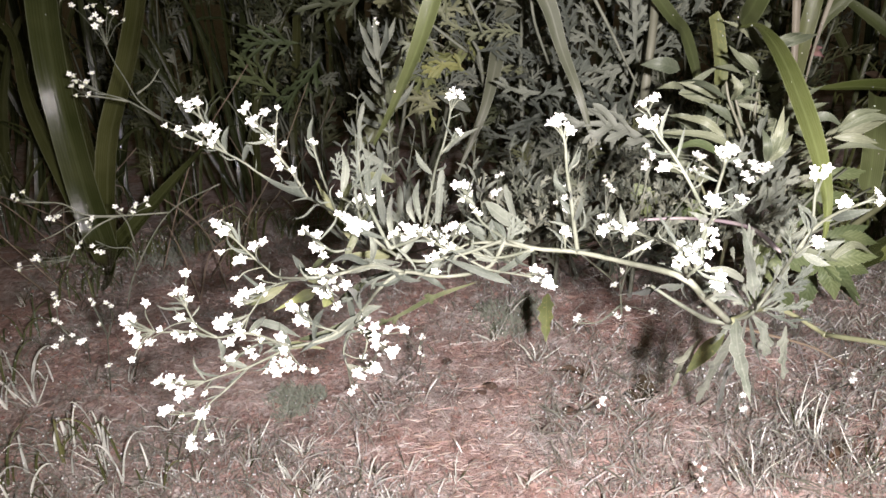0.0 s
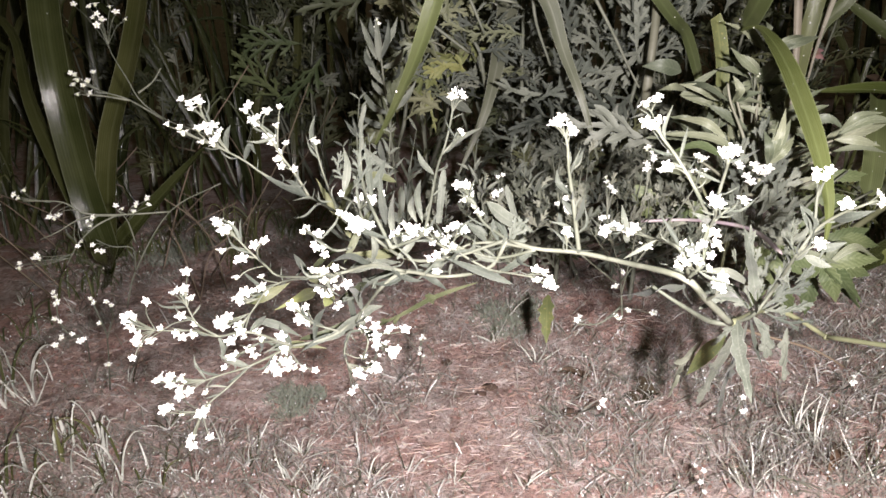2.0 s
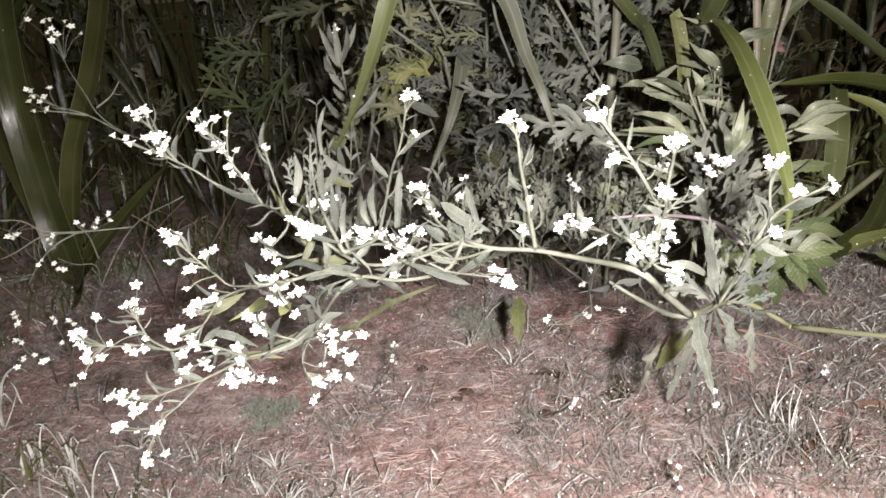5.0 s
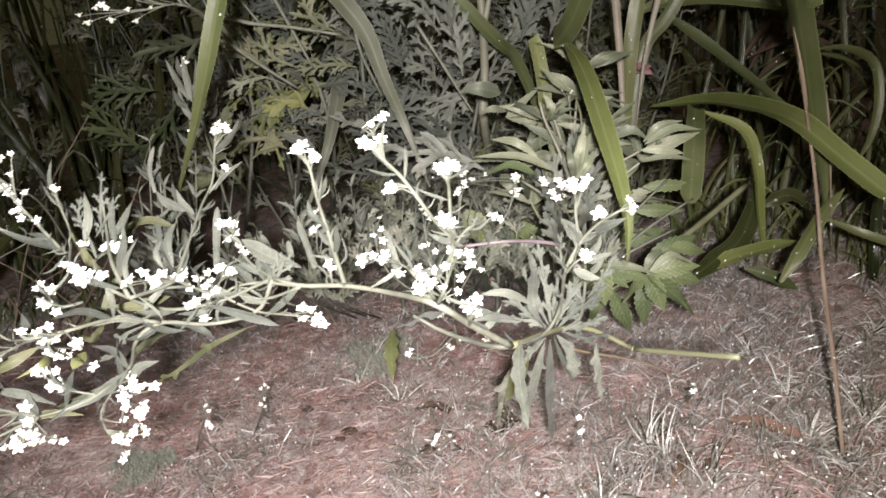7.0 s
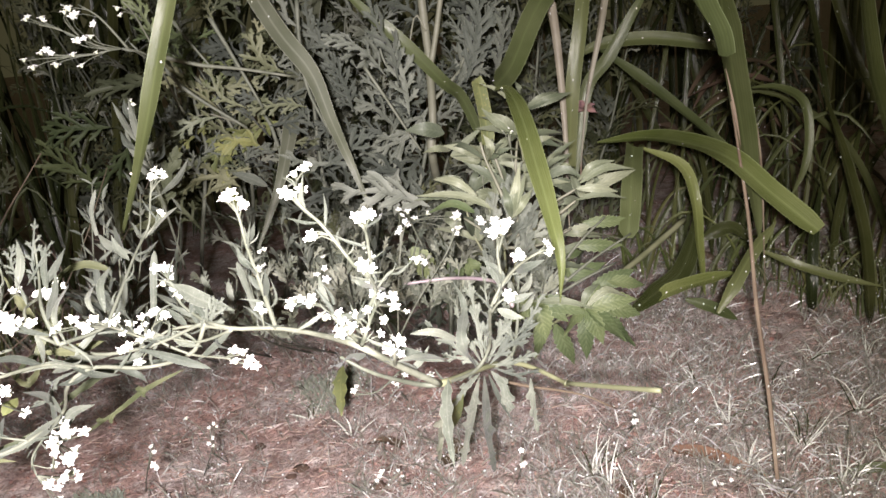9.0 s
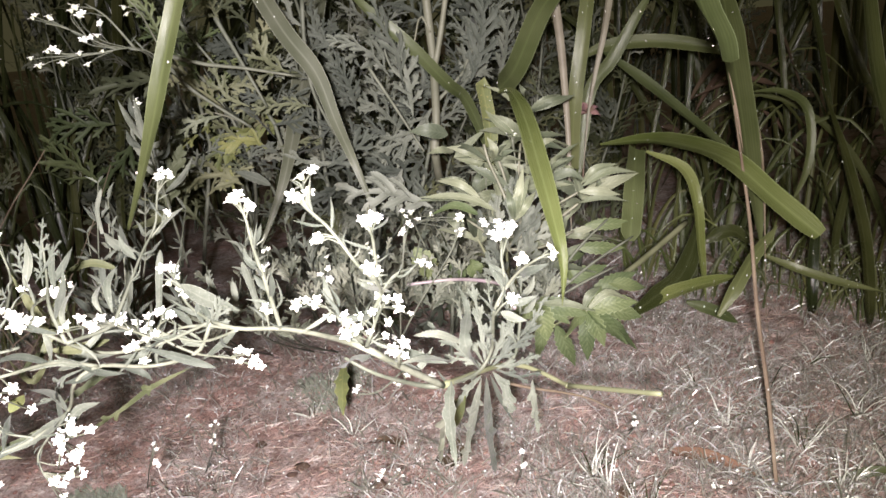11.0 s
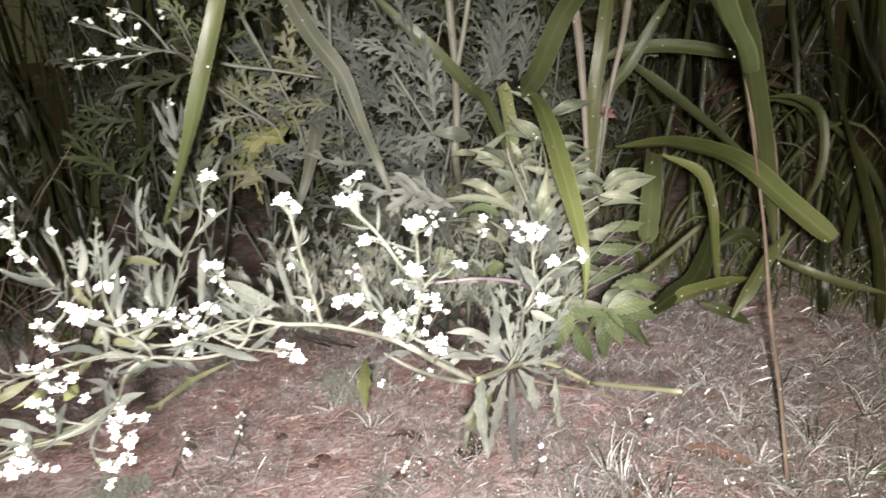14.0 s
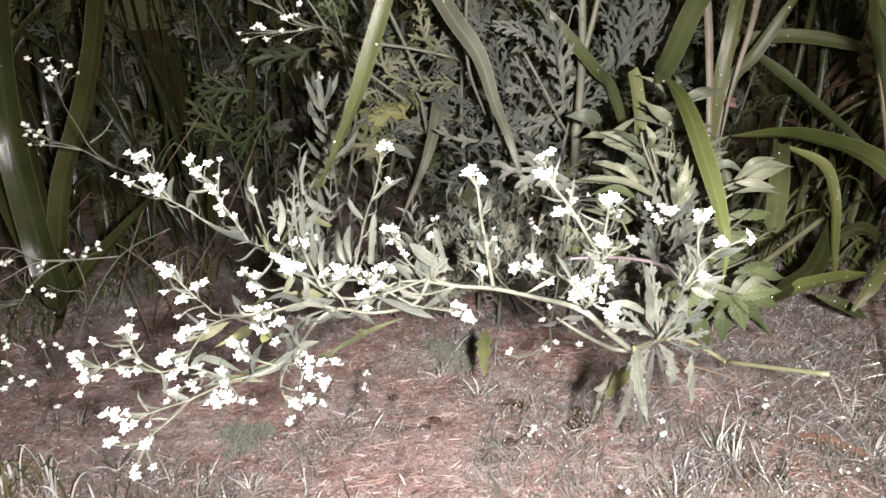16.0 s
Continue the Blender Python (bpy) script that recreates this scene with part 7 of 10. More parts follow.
leaf(broad, [(0.321, 0.5927, 0.2057), (0.3099, 0.5869, 0.2), (0.3005, 0.5886, 0.1852)], 0.0139, "oval", mat=DEEP_LEAF, teeth=9, name="leaflet")
leaf(broad, [(0.3052, 0.6382, 0.1773), (0.312, 0.632, 0.1585), (0.321, 0.6346, 0.1352)], 0.0172, "oval", mat=DEEP_LEAF, teeth=9, name="leaflet")
leaf(broad, [(0.3333, 0.6376, 0.1844), (0.3315, 0.6317, 0.164), (0.3322, 0.6348, 0.1392)], 0.0162, "oval", mat=DEEP_LEAF, teeth=9, name="leaflet")
leaf(broad, [(0.3383, 0.6422, 0.2015), (0.3598, 0.6424, 0.2091), (0.3846, 0.6517, 0.2134)], 0.0162, "oval", mat=DEEP_LEAF, teeth=9, name="leaflet")
leaf(broad, [(0.3422, 0.6388, 0.1915), (0.3621, 0.6348, 0.1846), (0.3853, 0.6398, 0.1737)], 0.0172, "oval", mat=DEEP_LEAF, teeth=9, name="leaflet")
leaf(broad, [(0.3463, 0.636, 0.1833), (0.3602, 0.6299, 0.1672), (0.3771, 0.6326, 0.1466)], 0.0172, "oval", mat=DEEP_LEAF, teeth=9, name="leaflet")
leaf(broad, [(0.3143, 0.648, 0.2131), (0.3357, 0.6476, 0.2188), (0.3599, 0.6565, 0.2212)], 0.0142, "oval", mat=DEEP_LEAF, teeth=9, name="leaflet")
leaf(broad, [(0.3301, 0.6548, 0.2412), (0.3519, 0.6522, 0.2395), (0.3768, 0.6589, 0.2348)], 0.0121, "oval", mat=DEEP_LEAF, teeth=9, name="leaflet")
leaf(broad, [(0.3398, 0.6595, 0.2599), (0.3619, 0.6571, 0.2592), (0.3873, 0.6641, 0.2557)], 0.0111, "oval", mat=DEEP_LEAF, teeth=9, name="leaflet")
leaf(broad, [(0.3019, 0.643, 0.1922), (0.293, 0.6372, 0.1697), (0.2859, 0.6403, 0.1428)], 0.0152, "oval", mat=DEEP_LEAF, teeth=9, name="leaflet")
leaf(broad, [(0.3544, 0.6432, 0.21), (0.3716, 0.6404, 0.2062), (0.3922, 0.6467, 0.1989)], 0.0132, "oval", mat=DEEP_LEAF, teeth=9, name="leaflet")
leaf(broad, [(0.2308, 0.6624, 0.2343), (0.2225, 0.6613, 0.2276), (0.2149, 0.6695, 0.2177)], 0.0202, "oval", mat=DEEP_LEAF, teeth=9, name="leaflet")
leaf(broad, [(0.2364, 0.6632, 0.2387), (0.239, 0.66, 0.2287), (0.2428, 0.6662, 0.2155)], 0.0182, "oval", mat=DEEP_LEAF, teeth=9, name="leaflet")
leaf(broad, [(0.1874, 0.672, 0.2523), (0.1958, 0.6667, 0.237), (0.2047, 0.6708, 0.2184)], 0.0223, "oval", mat=DEEP_LEAF, teeth=9, name="leaflet")
leaf(broad, [(0.3159, 0.6522, 0.2276), (0.3251, 0.6489, 0.2196), (0.3369, 0.6548, 0.2082)], 0.0172, "oval", mat=DEEP_LEAF, teeth=9, name="leaflet")
leaf(broad, [(0.3118, 0.6549, 0.2353), (0.3244, 0.6537, 0.2355), (0.3396, 0.6619, 0.2327)], 0.0142, "oval", mat=DEEP_LEAF, teeth=9, name="leaflet")
leaf(broad, [(0.3421, 0.6751, 0.2781), (0.3256, 0.6618, 0.2809), (0.3136, 0.6662, 0.2741)], 0.0078, "oval", mat=BROAD_LEAF, name="leaflet")
leaf(broad, [(0.3423, 0.6755, 0.2795), (0.3648, 0.6622, 0.2948), (0.3923, 0.6665, 0.3007)], 0.0125, "oval", mat=BROAD_LEAF, name="leaflet")
leaf(broad, [(0.3403, 0.6772, 0.2846), (0.3236, 0.6666, 0.2963), (0.3113, 0.6738, 0.2987)], 0.0133, "oval", mat=BROAD_LEAF, teeth=9, name="leaflet")
leaf(broad, [(0.3451, 0.6759, 0.2818), (0.3578, 0.6643, 0.2997), (0.3755, 0.6704, 0.3084)], 0.0086, "oval", mat=BROAD_LEAF, name="leaflet")
leaf(broad, [(0.342, 0.6748, 0.2771), (0.3273, 0.6593, 0.273), (0.317, 0.6615, 0.2593)], 0.0070, "oval", mat=BROAD_LEAF, teeth=9, name="leaflet")
leaf(broad, [(0.3392, 0.6811, 0.2971), (0.3301, 0.67, 0.3098), (0.3256, 0.6768, 0.3137)], 0.0086, "oval", mat=BROAD_LEAF, name="leaflet")
leaf(broad, [(0.2648, 0.6952, 0.3202), (0.2437, 0.6851, 0.3323), (0.2246, 0.6934, 0.3362)], 0.0094, "oval", mat=BROAD_LEAF, name="leaflet")
leaf(broad, [(0.2651, 0.6959, 0.3227), (0.2665, 0.6836, 0.3346), (0.2703, 0.6896, 0.3385)], 0.0086, "oval", mat=BROAD_LEAF, name="leaflet")
leaf(broad, [(0.244, 0.6896, 0.2946), (0.2295, 0.6788, 0.3065), (0.2165, 0.6862, 0.3095)], 0.0110, "oval", mat=BROAD_LEAF, name="leaflet")
leaf(broad, [(0.2434, 0.6879, 0.2887), (0.2182, 0.6765, 0.2948), (0.1943, 0.6831, 0.2917)], 0.0086, "oval", mat=BROAD_LEAF, teeth=9, name="leaflet")
leaf(broad, [(0.2463, 0.6886, 0.2919), (0.2609, 0.676, 0.3072), (0.2776, 0.6815, 0.3135)], 0.0094, "oval", mat=BROAD_LEAF, name="leaflet")
leaf(broad, [(0.2692, 0.6858, 0.2902), (0.2516, 0.6721, 0.291), (0.2363, 0.6763, 0.2826)], 0.0117, "oval", mat=BROAD_LEAF, name="leaflet")
leaf(broad, [(0.2802, 0.6867, 0.2967), (0.2707, 0.6777, 0.3161), (0.2639, 0.6868, 0.3268)], 0.0078, "oval", mat=BROAD_LEAF, teeth=9, name="leaflet")
leaf(broad, [(0.2971, 0.6891, 0.3103), (0.3042, 0.6767, 0.3239), (0.3147, 0.6825, 0.3292)], 0.0086, "oval", mat=BROAD_LEAF, name="leaflet")
leaf(broad, [(0.2947, 0.6967, 0.3352), (0.281, 0.6873, 0.3516), (0.2702, 0.6962, 0.3604)], 0.0125, "oval", mat=BROAD_LEAF, name="leaflet")
leaf(broad, [(0.2947, 0.6967, 0.3352), (0.2995, 0.6847, 0.349), (0.3075, 0.6909, 0.3551)], 0.0141, "oval", mat=BROAD_LEAF, teeth=9, name="leaflet")
leaf(broad, [(0.3031, 0.7046, 0.3643), (0.2977, 0.6935, 0.3782), (0.2958, 0.7011, 0.3853)], 0.0078, "oval", mat=BROAD_LEAF, name="leaflet")
leaf(broad, [(0.3013, 0.693, 0.3248), (0.3103, 0.6792, 0.3341), (0.323, 0.6836, 0.3353)], 0.0070, "oval", mat=BROAD_LEAF, name="leaflet")
leaf(broad, [(0.3123, 0.6873, 0.3091), (0.318, 0.6723, 0.3137), (0.3277, 0.6754, 0.3096)], 0.0086, "oval", mat=BROAD_LEAF, teeth=9, name="leaflet")
leaf(broad, [(0.2292, 0.7061, 0.3453), (0.2108, 0.6943, 0.3522), (0.1935, 0.7011, 0.3517)], 0.0133, "oval", mat=BROAD_LEAF, name="leaflet")
leaf(broad, [(0.2326, 0.7013, 0.3301), (0.2189, 0.6883, 0.3347), (0.2064, 0.6937, 0.3312)], 0.0073, "oval", mat=BROAD_LEAF, name="leaflet")
leaf(broad, [(0.2814, 0.6762, 0.262), (0.2758, 0.6674, 0.2831), (0.2729, 0.6762, 0.2944)], 0.0117, "oval", mat=BROAD_LEAF, teeth=9, name="leaflet")
leaf(broad, [(0.2752, 0.674, 0.2526), (0.2799, 0.6647, 0.2755), (0.2874, 0.673, 0.2884)], 0.0125, "oval", mat=BROAD_LEAF, name="leaflet")
leaf(broad, [(0.3017, 0.6738, 0.2604), (0.2963, 0.6634, 0.2766), (0.2944, 0.6707, 0.283)], 0.0073, "oval", mat=BROAD_LEAF, name="leaflet")
leaf(broad, [(0.2867, 0.6763, 0.2641), (0.2947, 0.6625, 0.2731), (0.3058, 0.6665, 0.2723)], 0.0094, "oval", mat=BROAD_LEAF, teeth=9, name="leaflet")
leaf(broad, [(0.2447, 0.6777, 0.2549), (0.2394, 0.6674, 0.2714), (0.2357, 0.6749, 0.2778)], 0.0141, "oval", mat=BROAD_LEAF, name="leaflet")
leaf(broad, [(0.2215, 0.6864, 0.2765), (0.2269, 0.6689, 0.2723), (0.2335, 0.6694, 0.2584)], 0.0117, "oval", mat=BROAD_LEAF, name="leaflet")
leaf(broad, [(0.2623, 0.6682, 0.2288), (0.2673, 0.659, 0.2523), (0.2747, 0.6673, 0.265)], 0.0086, "oval", mat=BROAD_LEAF, teeth=9, name="leaflet")
leaf(broad, [(0.3259, 0.6812, 0.2932), (0.321, 0.6698, 0.3062), (0.3202, 0.6763, 0.3102)], 0.0078, "oval", mat=BROAD_LEAF, name="leaflet")
leaf(broad, [(0.3508, 0.6767, 0.2863), (0.3549, 0.6636, 0.2963), (0.3641, 0.6681, 0.297)], 0.0073, "oval", mat=BROAD_LEAF, name="leaflet")
leaf(broad, [(0.2634, 0.6854, 0.3219), (0.28, 0.6796, 0.3362), (0.302, 0.7045, 0.3386)], 0.0085, "oval", mat=BROAD_LEAF, teeth=9, name="leaflet")
leaf(broad, [(0.2634, 0.6854, 0.3219), (0.2755, 0.6762, 0.3232), (0.2929, 0.6983, 0.3145)], 0.0081, "oval", mat=BROAD_LEAF, name="leaflet")
leaf(broad, [(0.2634, 0.6854, 0.3219), (0.2769, 0.6762, 0.3236), (0.2893, 0.6642, 0.3215)], 0.0077, "oval", mat=BROAD_LEAF, name="leaflet")
leaf(broad, [(0.2634, 0.6854, 0.3219), (0.27, 0.6788, 0.3302), (0.2763, 0.6716, 0.3364)], 0.0092, "oval", mat=BROAD_LEAF, teeth=9, name="leaflet")
leaf(broad, [(0.2634, 0.6854, 0.3219), (0.2772, 0.6777, 0.3289), (0.2886, 0.6612, 0.3302)], 0.0080, "oval", mat=BROAD_LEAF, name="leaflet")
leaf(broad, [(0.2634, 0.6854, 0.3219), (0.253, 0.6811, 0.3325), (0.2417, 0.6712, 0.3359)], 0.0064, "oval", mat=BROAD_LEAF, name="leaflet")
leaf(broad, [(0.2437, 0.6889, 0.2921), (0.2677, 0.6769, 0.2879), (0.2971, 0.697, 0.2732)], 0.0078, "oval", mat=BROAD_LEAF, teeth=9, name="leaflet")
leaf(broad, [(0.2437, 0.6889, 0.2921), (0.2568, 0.6824, 0.3029), (0.2717, 0.6936, 0.3011)], 0.0095, "oval", mat=BROAD_LEAF, name="leaflet")
leaf(broad, [(0.2437, 0.6889, 0.2921), (0.2277, 0.6851, 0.3023), (0.2105, 0.6661, 0.3099)], 0.0083, "oval", mat=BROAD_LEAF, teeth=9, name="leaflet")
leaf(broad, [(0.2437, 0.6889, 0.2921), (0.2506, 0.6844, 0.3074), (0.262, 0.7138, 0.3157)], 0.0057, "oval", mat=BROAD_LEAF, name="leaflet")
leaf(broad, [(0.3397, 0.666, 0.2819), (0.3455, 0.6594, 0.2898), (0.3496, 0.6479, 0.2982)], 0.0067, "oval", mat=BROAD_LEAF, name="leaflet")
leaf(broad, [(0.3397, 0.666, 0.2819), (0.3361, 0.6632, 0.2995), (0.3295, 0.6502, 0.3119)], 0.0085, "oval", mat=BROAD_LEAF, teeth=9, name="leaflet")
leaf(broad, [(0.3397, 0.666, 0.2819), (0.335, 0.6637, 0.3009), (0.3302, 0.662, 0.3111)], 0.0092, "oval", mat=BROAD_LEAF, name="leaflet")
leaf(broad, [(0.2966, 0.7066, 0.3337), (0.2786, 0.7049, 0.3503), (0.2592, 0.6946, 0.3585)], 0.0059, "oval", mat=BROAD_LEAF, name="leaflet")
leaf(broad, [(0.2966, 0.7066, 0.3337), (0.3152, 0.6955, 0.3307), (0.3324, 0.6814, 0.3245)], 0.0081, "oval", mat=BROAD_LEAF, name="leaflet")
leaf(broad, [(0.2966, 0.7066, 0.3337), (0.3158, 0.6974, 0.3373), (0.3312, 0.6762, 0.3388)], 0.0094, "oval", mat=BROAD_LEAF, teeth=9, name="leaflet")
leaf(broad, [(0.2966, 0.7066, 0.3337), (0.2761, 0.7034, 0.3444), (0.2543, 0.6905, 0.3486)], 0.0063, "oval", mat=BROAD_LEAF, name="leaflet")
leaf(broad, [(0.2966, 0.7066, 0.3337), (0.3179, 0.6961, 0.3335), (0.3356, 0.6752, 0.3278)], 0.0075, "oval", mat=BROAD_LEAF, name="leaflet")
leaf(broad, [(0.2749, 0.6569, 0.3006), (0.2561, 0.6547, 0.3149), (0.2384, 0.6601, 0.325)], 0.0092, "oval", mat=BROAD_LEAF, teeth=9, name="leaflet")
leaf(broad, [(0.2749, 0.6569, 0.3006), (0.301, 0.6469, 0.3035), (0.3287, 0.6458, 0.3004)], 0.0082, "oval", mat=BROAD_LEAF, name="leaflet")
leaf(broad, [(0.2749, 0.6569, 0.3006), (0.2984, 0.6453, 0.2974), (0.3234, 0.6427, 0.2865)], 0.0066, "oval", mat=BROAD_LEAF, teeth=9, name="leaflet")
leaf(broad, [(0.2749, 0.6569, 0.3006), (0.2974, 0.6485, 0.3077), (0.3233, 0.6569, 0.305)], 0.0083, "oval", mat=BROAD_LEAF, name="leaflet")
leaf(broad, [(0.2674, 0.6755, 0.2899), (0.2648, 0.6724, 0.307), (0.2635, 0.6787, 0.3195)], 0.0086, "oval", mat=BROAD_LEAF, teeth=9, name="leaflet")
leaf(broad, [(0.2674, 0.6755, 0.2899), (0.2815, 0.6689, 0.3006), (0.2979, 0.6778, 0.2992)], 0.0078, "oval", mat=BROAD_LEAF, name="leaflet")
leaf(broad, [(0.2674, 0.6755, 0.2899), (0.2893, 0.6668, 0.2961), (0.3107, 0.6594, 0.2947)], 0.0081, "oval", mat=BROAD_LEAF, teeth=9, name="leaflet")
leaf(broad, [(0.2674, 0.6755, 0.2899), (0.2901, 0.6673, 0.2982), (0.3182, 0.6855, 0.2976)], 0.0090, "oval", mat=BROAD_LEAF, name="leaflet")
leaf(broad, [(0.2674, 0.6755, 0.2899), (0.2904, 0.6689, 0.3037), (0.3146, 0.6716, 0.3068)], 0.0076, "oval", mat=BROAD_LEAF, name="leaflet")
leaf(broad, [(0.3066, 0.7231, 0.3571), (0.2877, 0.7218, 0.375), (0.2697, 0.7281, 0.3834)], 0.0086, "oval", mat=BROAD_LEAF, teeth=9, name="leaflet")
leaf(broad, [(0.3066, 0.7231, 0.3571), (0.3278, 0.7148, 0.3645), (0.3551, 0.731, 0.3678)], 0.0082, "oval", mat=BROAD_LEAF, name="leaflet")
leaf(broad, [(0.3066, 0.7231, 0.3571), (0.3216, 0.7162, 0.3673), (0.3418, 0.7324, 0.3694)], 0.0060, "oval", mat=BROAD_LEAF, name="leaflet")
leaf(broad, [(0.3066, 0.7231, 0.3571), (0.3175, 0.715, 0.3618), (0.3299, 0.7146, 0.3642)], 0.0085, "oval", mat=BROAD_LEAF, teeth=9, name="leaflet")
leaf(broad, [(0.3066, 0.7231, 0.3571), (0.2926, 0.721, 0.3738), (0.2763, 0.7052, 0.3855)], 0.0077, "oval", mat=BROAD_LEAF, name="leaflet")
leaf(broad, [(0.3066, 0.7231, 0.3571), (0.298, 0.7182, 0.3662), (0.2897, 0.7149, 0.3738)], 0.0065, "oval", mat=BROAD_LEAF, name="leaflet")
leaf(broad, [(0.3096, 0.6762, 0.3062), (0.3003, 0.6718, 0.3164), (0.2917, 0.671, 0.3217)], 0.0079, "oval", mat=BROAD_LEAF, teeth=9, name="leaflet")
leaf(broad, [(0.3096, 0.6762, 0.3062), (0.3188, 0.6706, 0.3188), (0.3234, 0.6493, 0.3259)], 0.0071, "oval", mat=BROAD_LEAF, name="leaflet")
leaf(broad, [(0.3096, 0.6762, 0.3062), (0.2875, 0.6724, 0.3144), (0.2678, 0.6813, 0.3193)], 0.0069, "oval", mat=BROAD_LEAF, teeth=9, name="leaflet")
leaf(broad, [(0.3096, 0.6762, 0.3062), (0.3252, 0.6715, 0.3236), (0.3415, 0.6715, 0.3327)], 0.0063, "oval", mat=BROAD_LEAF, name="leaflet")
leaf(broad, [(0.3096, 0.6762, 0.3062), (0.322, 0.6692, 0.315), (0.338, 0.6772, 0.3197)], 0.0078, "oval", mat=BROAD_LEAF, name="leaflet")
leaf(broad, [(0.2716, 0.6842, 0.2502), (0.2981, 0.6727, 0.2486), (0.3241, 0.6632, 0.2407)], 0.0093, "oval", mat=BROAD_LEAF, teeth=9, name="leaflet")
leaf(broad, [(0.2716, 0.6842, 0.2502), (0.2565, 0.6796, 0.2582), (0.2429, 0.6897, 0.2566)], 0.0062, "oval", mat=BROAD_LEAF, name="leaflet")
leaf(broad, [(0.2716, 0.6842, 0.2502), (0.262, 0.6828, 0.2707), (0.2565, 0.7134, 0.2799)], 0.0094, "oval", mat=BROAD_LEAF, teeth=9, name="leaflet")
leaf(broad, [(0.2716, 0.6842, 0.2502), (0.2646, 0.6829, 0.2716), (0.2572, 0.6805, 0.2882)], 0.0076, "oval", mat=BROAD_LEAF, name="leaflet")
leaf(broad, [(0.2912, 0.6788, 0.2387), (0.2723, 0.6764, 0.2526), (0.2535, 0.6734, 0.2622)], 0.0089, "oval", mat=BROAD_LEAF, teeth=9, name="leaflet")
leaf(broad, [(0.2912, 0.6788, 0.2387), (0.3033, 0.6708, 0.2437), (0.3146, 0.6611, 0.244)], 0.0095, "oval", mat=BROAD_LEAF, name="leaflet")
leaf(broad, [(0.2912, 0.6788, 0.2387), (0.3065, 0.6706, 0.2441), (0.3197, 0.6558, 0.2489)], 0.0097, "oval", mat=BROAD_LEAF, name="leaflet")
leaf(broad, [(0.2912, 0.6788, 0.2387), (0.2832, 0.6765, 0.2564), (0.2779, 0.6903, 0.265)], 0.0082, "oval", mat=BROAD_LEAF, teeth=9, name="leaflet")
leaf(broad, [(0.2912, 0.6788, 0.2387), (0.3041, 0.6717, 0.2471), (0.3162, 0.6636, 0.2485)], 0.0079, "oval", mat=BROAD_LEAF, name="leaflet")
leaf(broad, [(0.2912, 0.6788, 0.2387), (0.2872, 0.6754, 0.254), (0.2844, 0.6793, 0.2619)], 0.0072, "oval", mat=BROAD_LEAF, name="leaflet")
leaf(broad, [(0.3278, 0.6968, 0.2406), (0.3478, 0.6884, 0.2473), (0.3669, 0.6787, 0.2538)], 0.0078, "oval", mat=BROAD_LEAF, teeth=9, name="leaflet")
leaf(broad, [(0.3278, 0.6968, 0.2406), (0.3541, 0.686, 0.2411), (0.3751, 0.6615, 0.2406)], 0.0091, "oval", mat=BROAD_LEAF, name="leaflet")
leaf(broad, [(0.3278, 0.6968, 0.2406), (0.3298, 0.6939, 0.2595), (0.3351, 0.7057, 0.2674)], 0.0079, "oval", mat=BROAD_LEAF, name="leaflet")
leaf(broad, [(0.3278, 0.6968, 0.2406), (0.3459, 0.687, 0.2419), (0.3713, 0.703, 0.2313)], 0.0067, "oval", mat=BROAD_LEAF, teeth=9, name="leaflet")
leaf(broad, [(0.3278, 0.6968, 0.2406), (0.3183, 0.6948, 0.259), (0.3146, 0.7192, 0.2699)], 0.0088, "oval", mat=BROAD_LEAF, name="leaflet")
leaf(broad, [(0.3278, 0.6968, 0.2406), (0.3294, 0.6931, 0.257), (0.3376, 0.7174, 0.2582)], 0.0064, "oval", mat=BROAD_LEAF, name="leaflet")
leaf(broad, [(0.235, 0.7296, 0.3203), (0.2511, 0.7236, 0.3338), (0.2664, 0.715, 0.3468)], 0.0067, "oval", mat=BROAD_LEAF, name="leaflet")
leaf(broad, [(0.235, 0.7296, 0.3203), (0.2583, 0.72, 0.324), (0.2846, 0.7322, 0.3239)], 0.0100, "oval", mat=BROAD_LEAF, name="leaflet")
leaf(broad, [(0.235, 0.7296, 0.3203), (0.2569, 0.7173, 0.3143), (0.2827, 0.7324, 0.3028)], 0.0068, "oval", mat=BROAD_LEAF, teeth=9, name="leaflet")
leaf(broad, [(0.235, 0.7296, 0.3203), (0.2503, 0.7202, 0.3219), (0.2656, 0.7158, 0.3169)], 0.0065, "oval", mat=BROAD_LEAF, name="leaflet")
leaf(broad, [(0.2504, 0.6852, 0.2469), (0.2301, 0.6826, 0.2595), (0.2113, 0.7069, 0.2577)], 0.0062, "oval", mat=BROAD_LEAF, name="leaflet")
leaf(broad, [(0.2504, 0.6852, 0.2469), (0.2527, 0.6812, 0.2623), (0.2557, 0.6857, 0.2696)], 0.0095, "oval", mat=BROAD_LEAF, name="leaflet")
leaf(broad, [(0.2504, 0.6852, 0.2469), (0.2494, 0.681, 0.2605), (0.2469, 0.6688, 0.2694)], 0.0083, "oval", mat=BROAD_LEAF, teeth=9, name="leaflet")
leaf(broad, [(0.2504, 0.6852, 0.2469), (0.259, 0.6802, 0.2607), (0.2684, 0.6845, 0.2648)], 0.0062, "oval", mat=BROAD_LEAF, name="leaflet")
leaf(broad, [(0.3009, 0.654, 0.2288), (0.2909, 0.6513, 0.2445), (0.2795, 0.6419, 0.2551)], 0.0083, "oval", mat=BROAD_LEAF, teeth=9, name="leaflet")
leaf(broad, [(0.3009, 0.654, 0.2288), (0.3107, 0.6477, 0.239), (0.3174, 0.6309, 0.2461)], 0.0060, "oval", mat=BROAD_LEAF, name="leaflet")
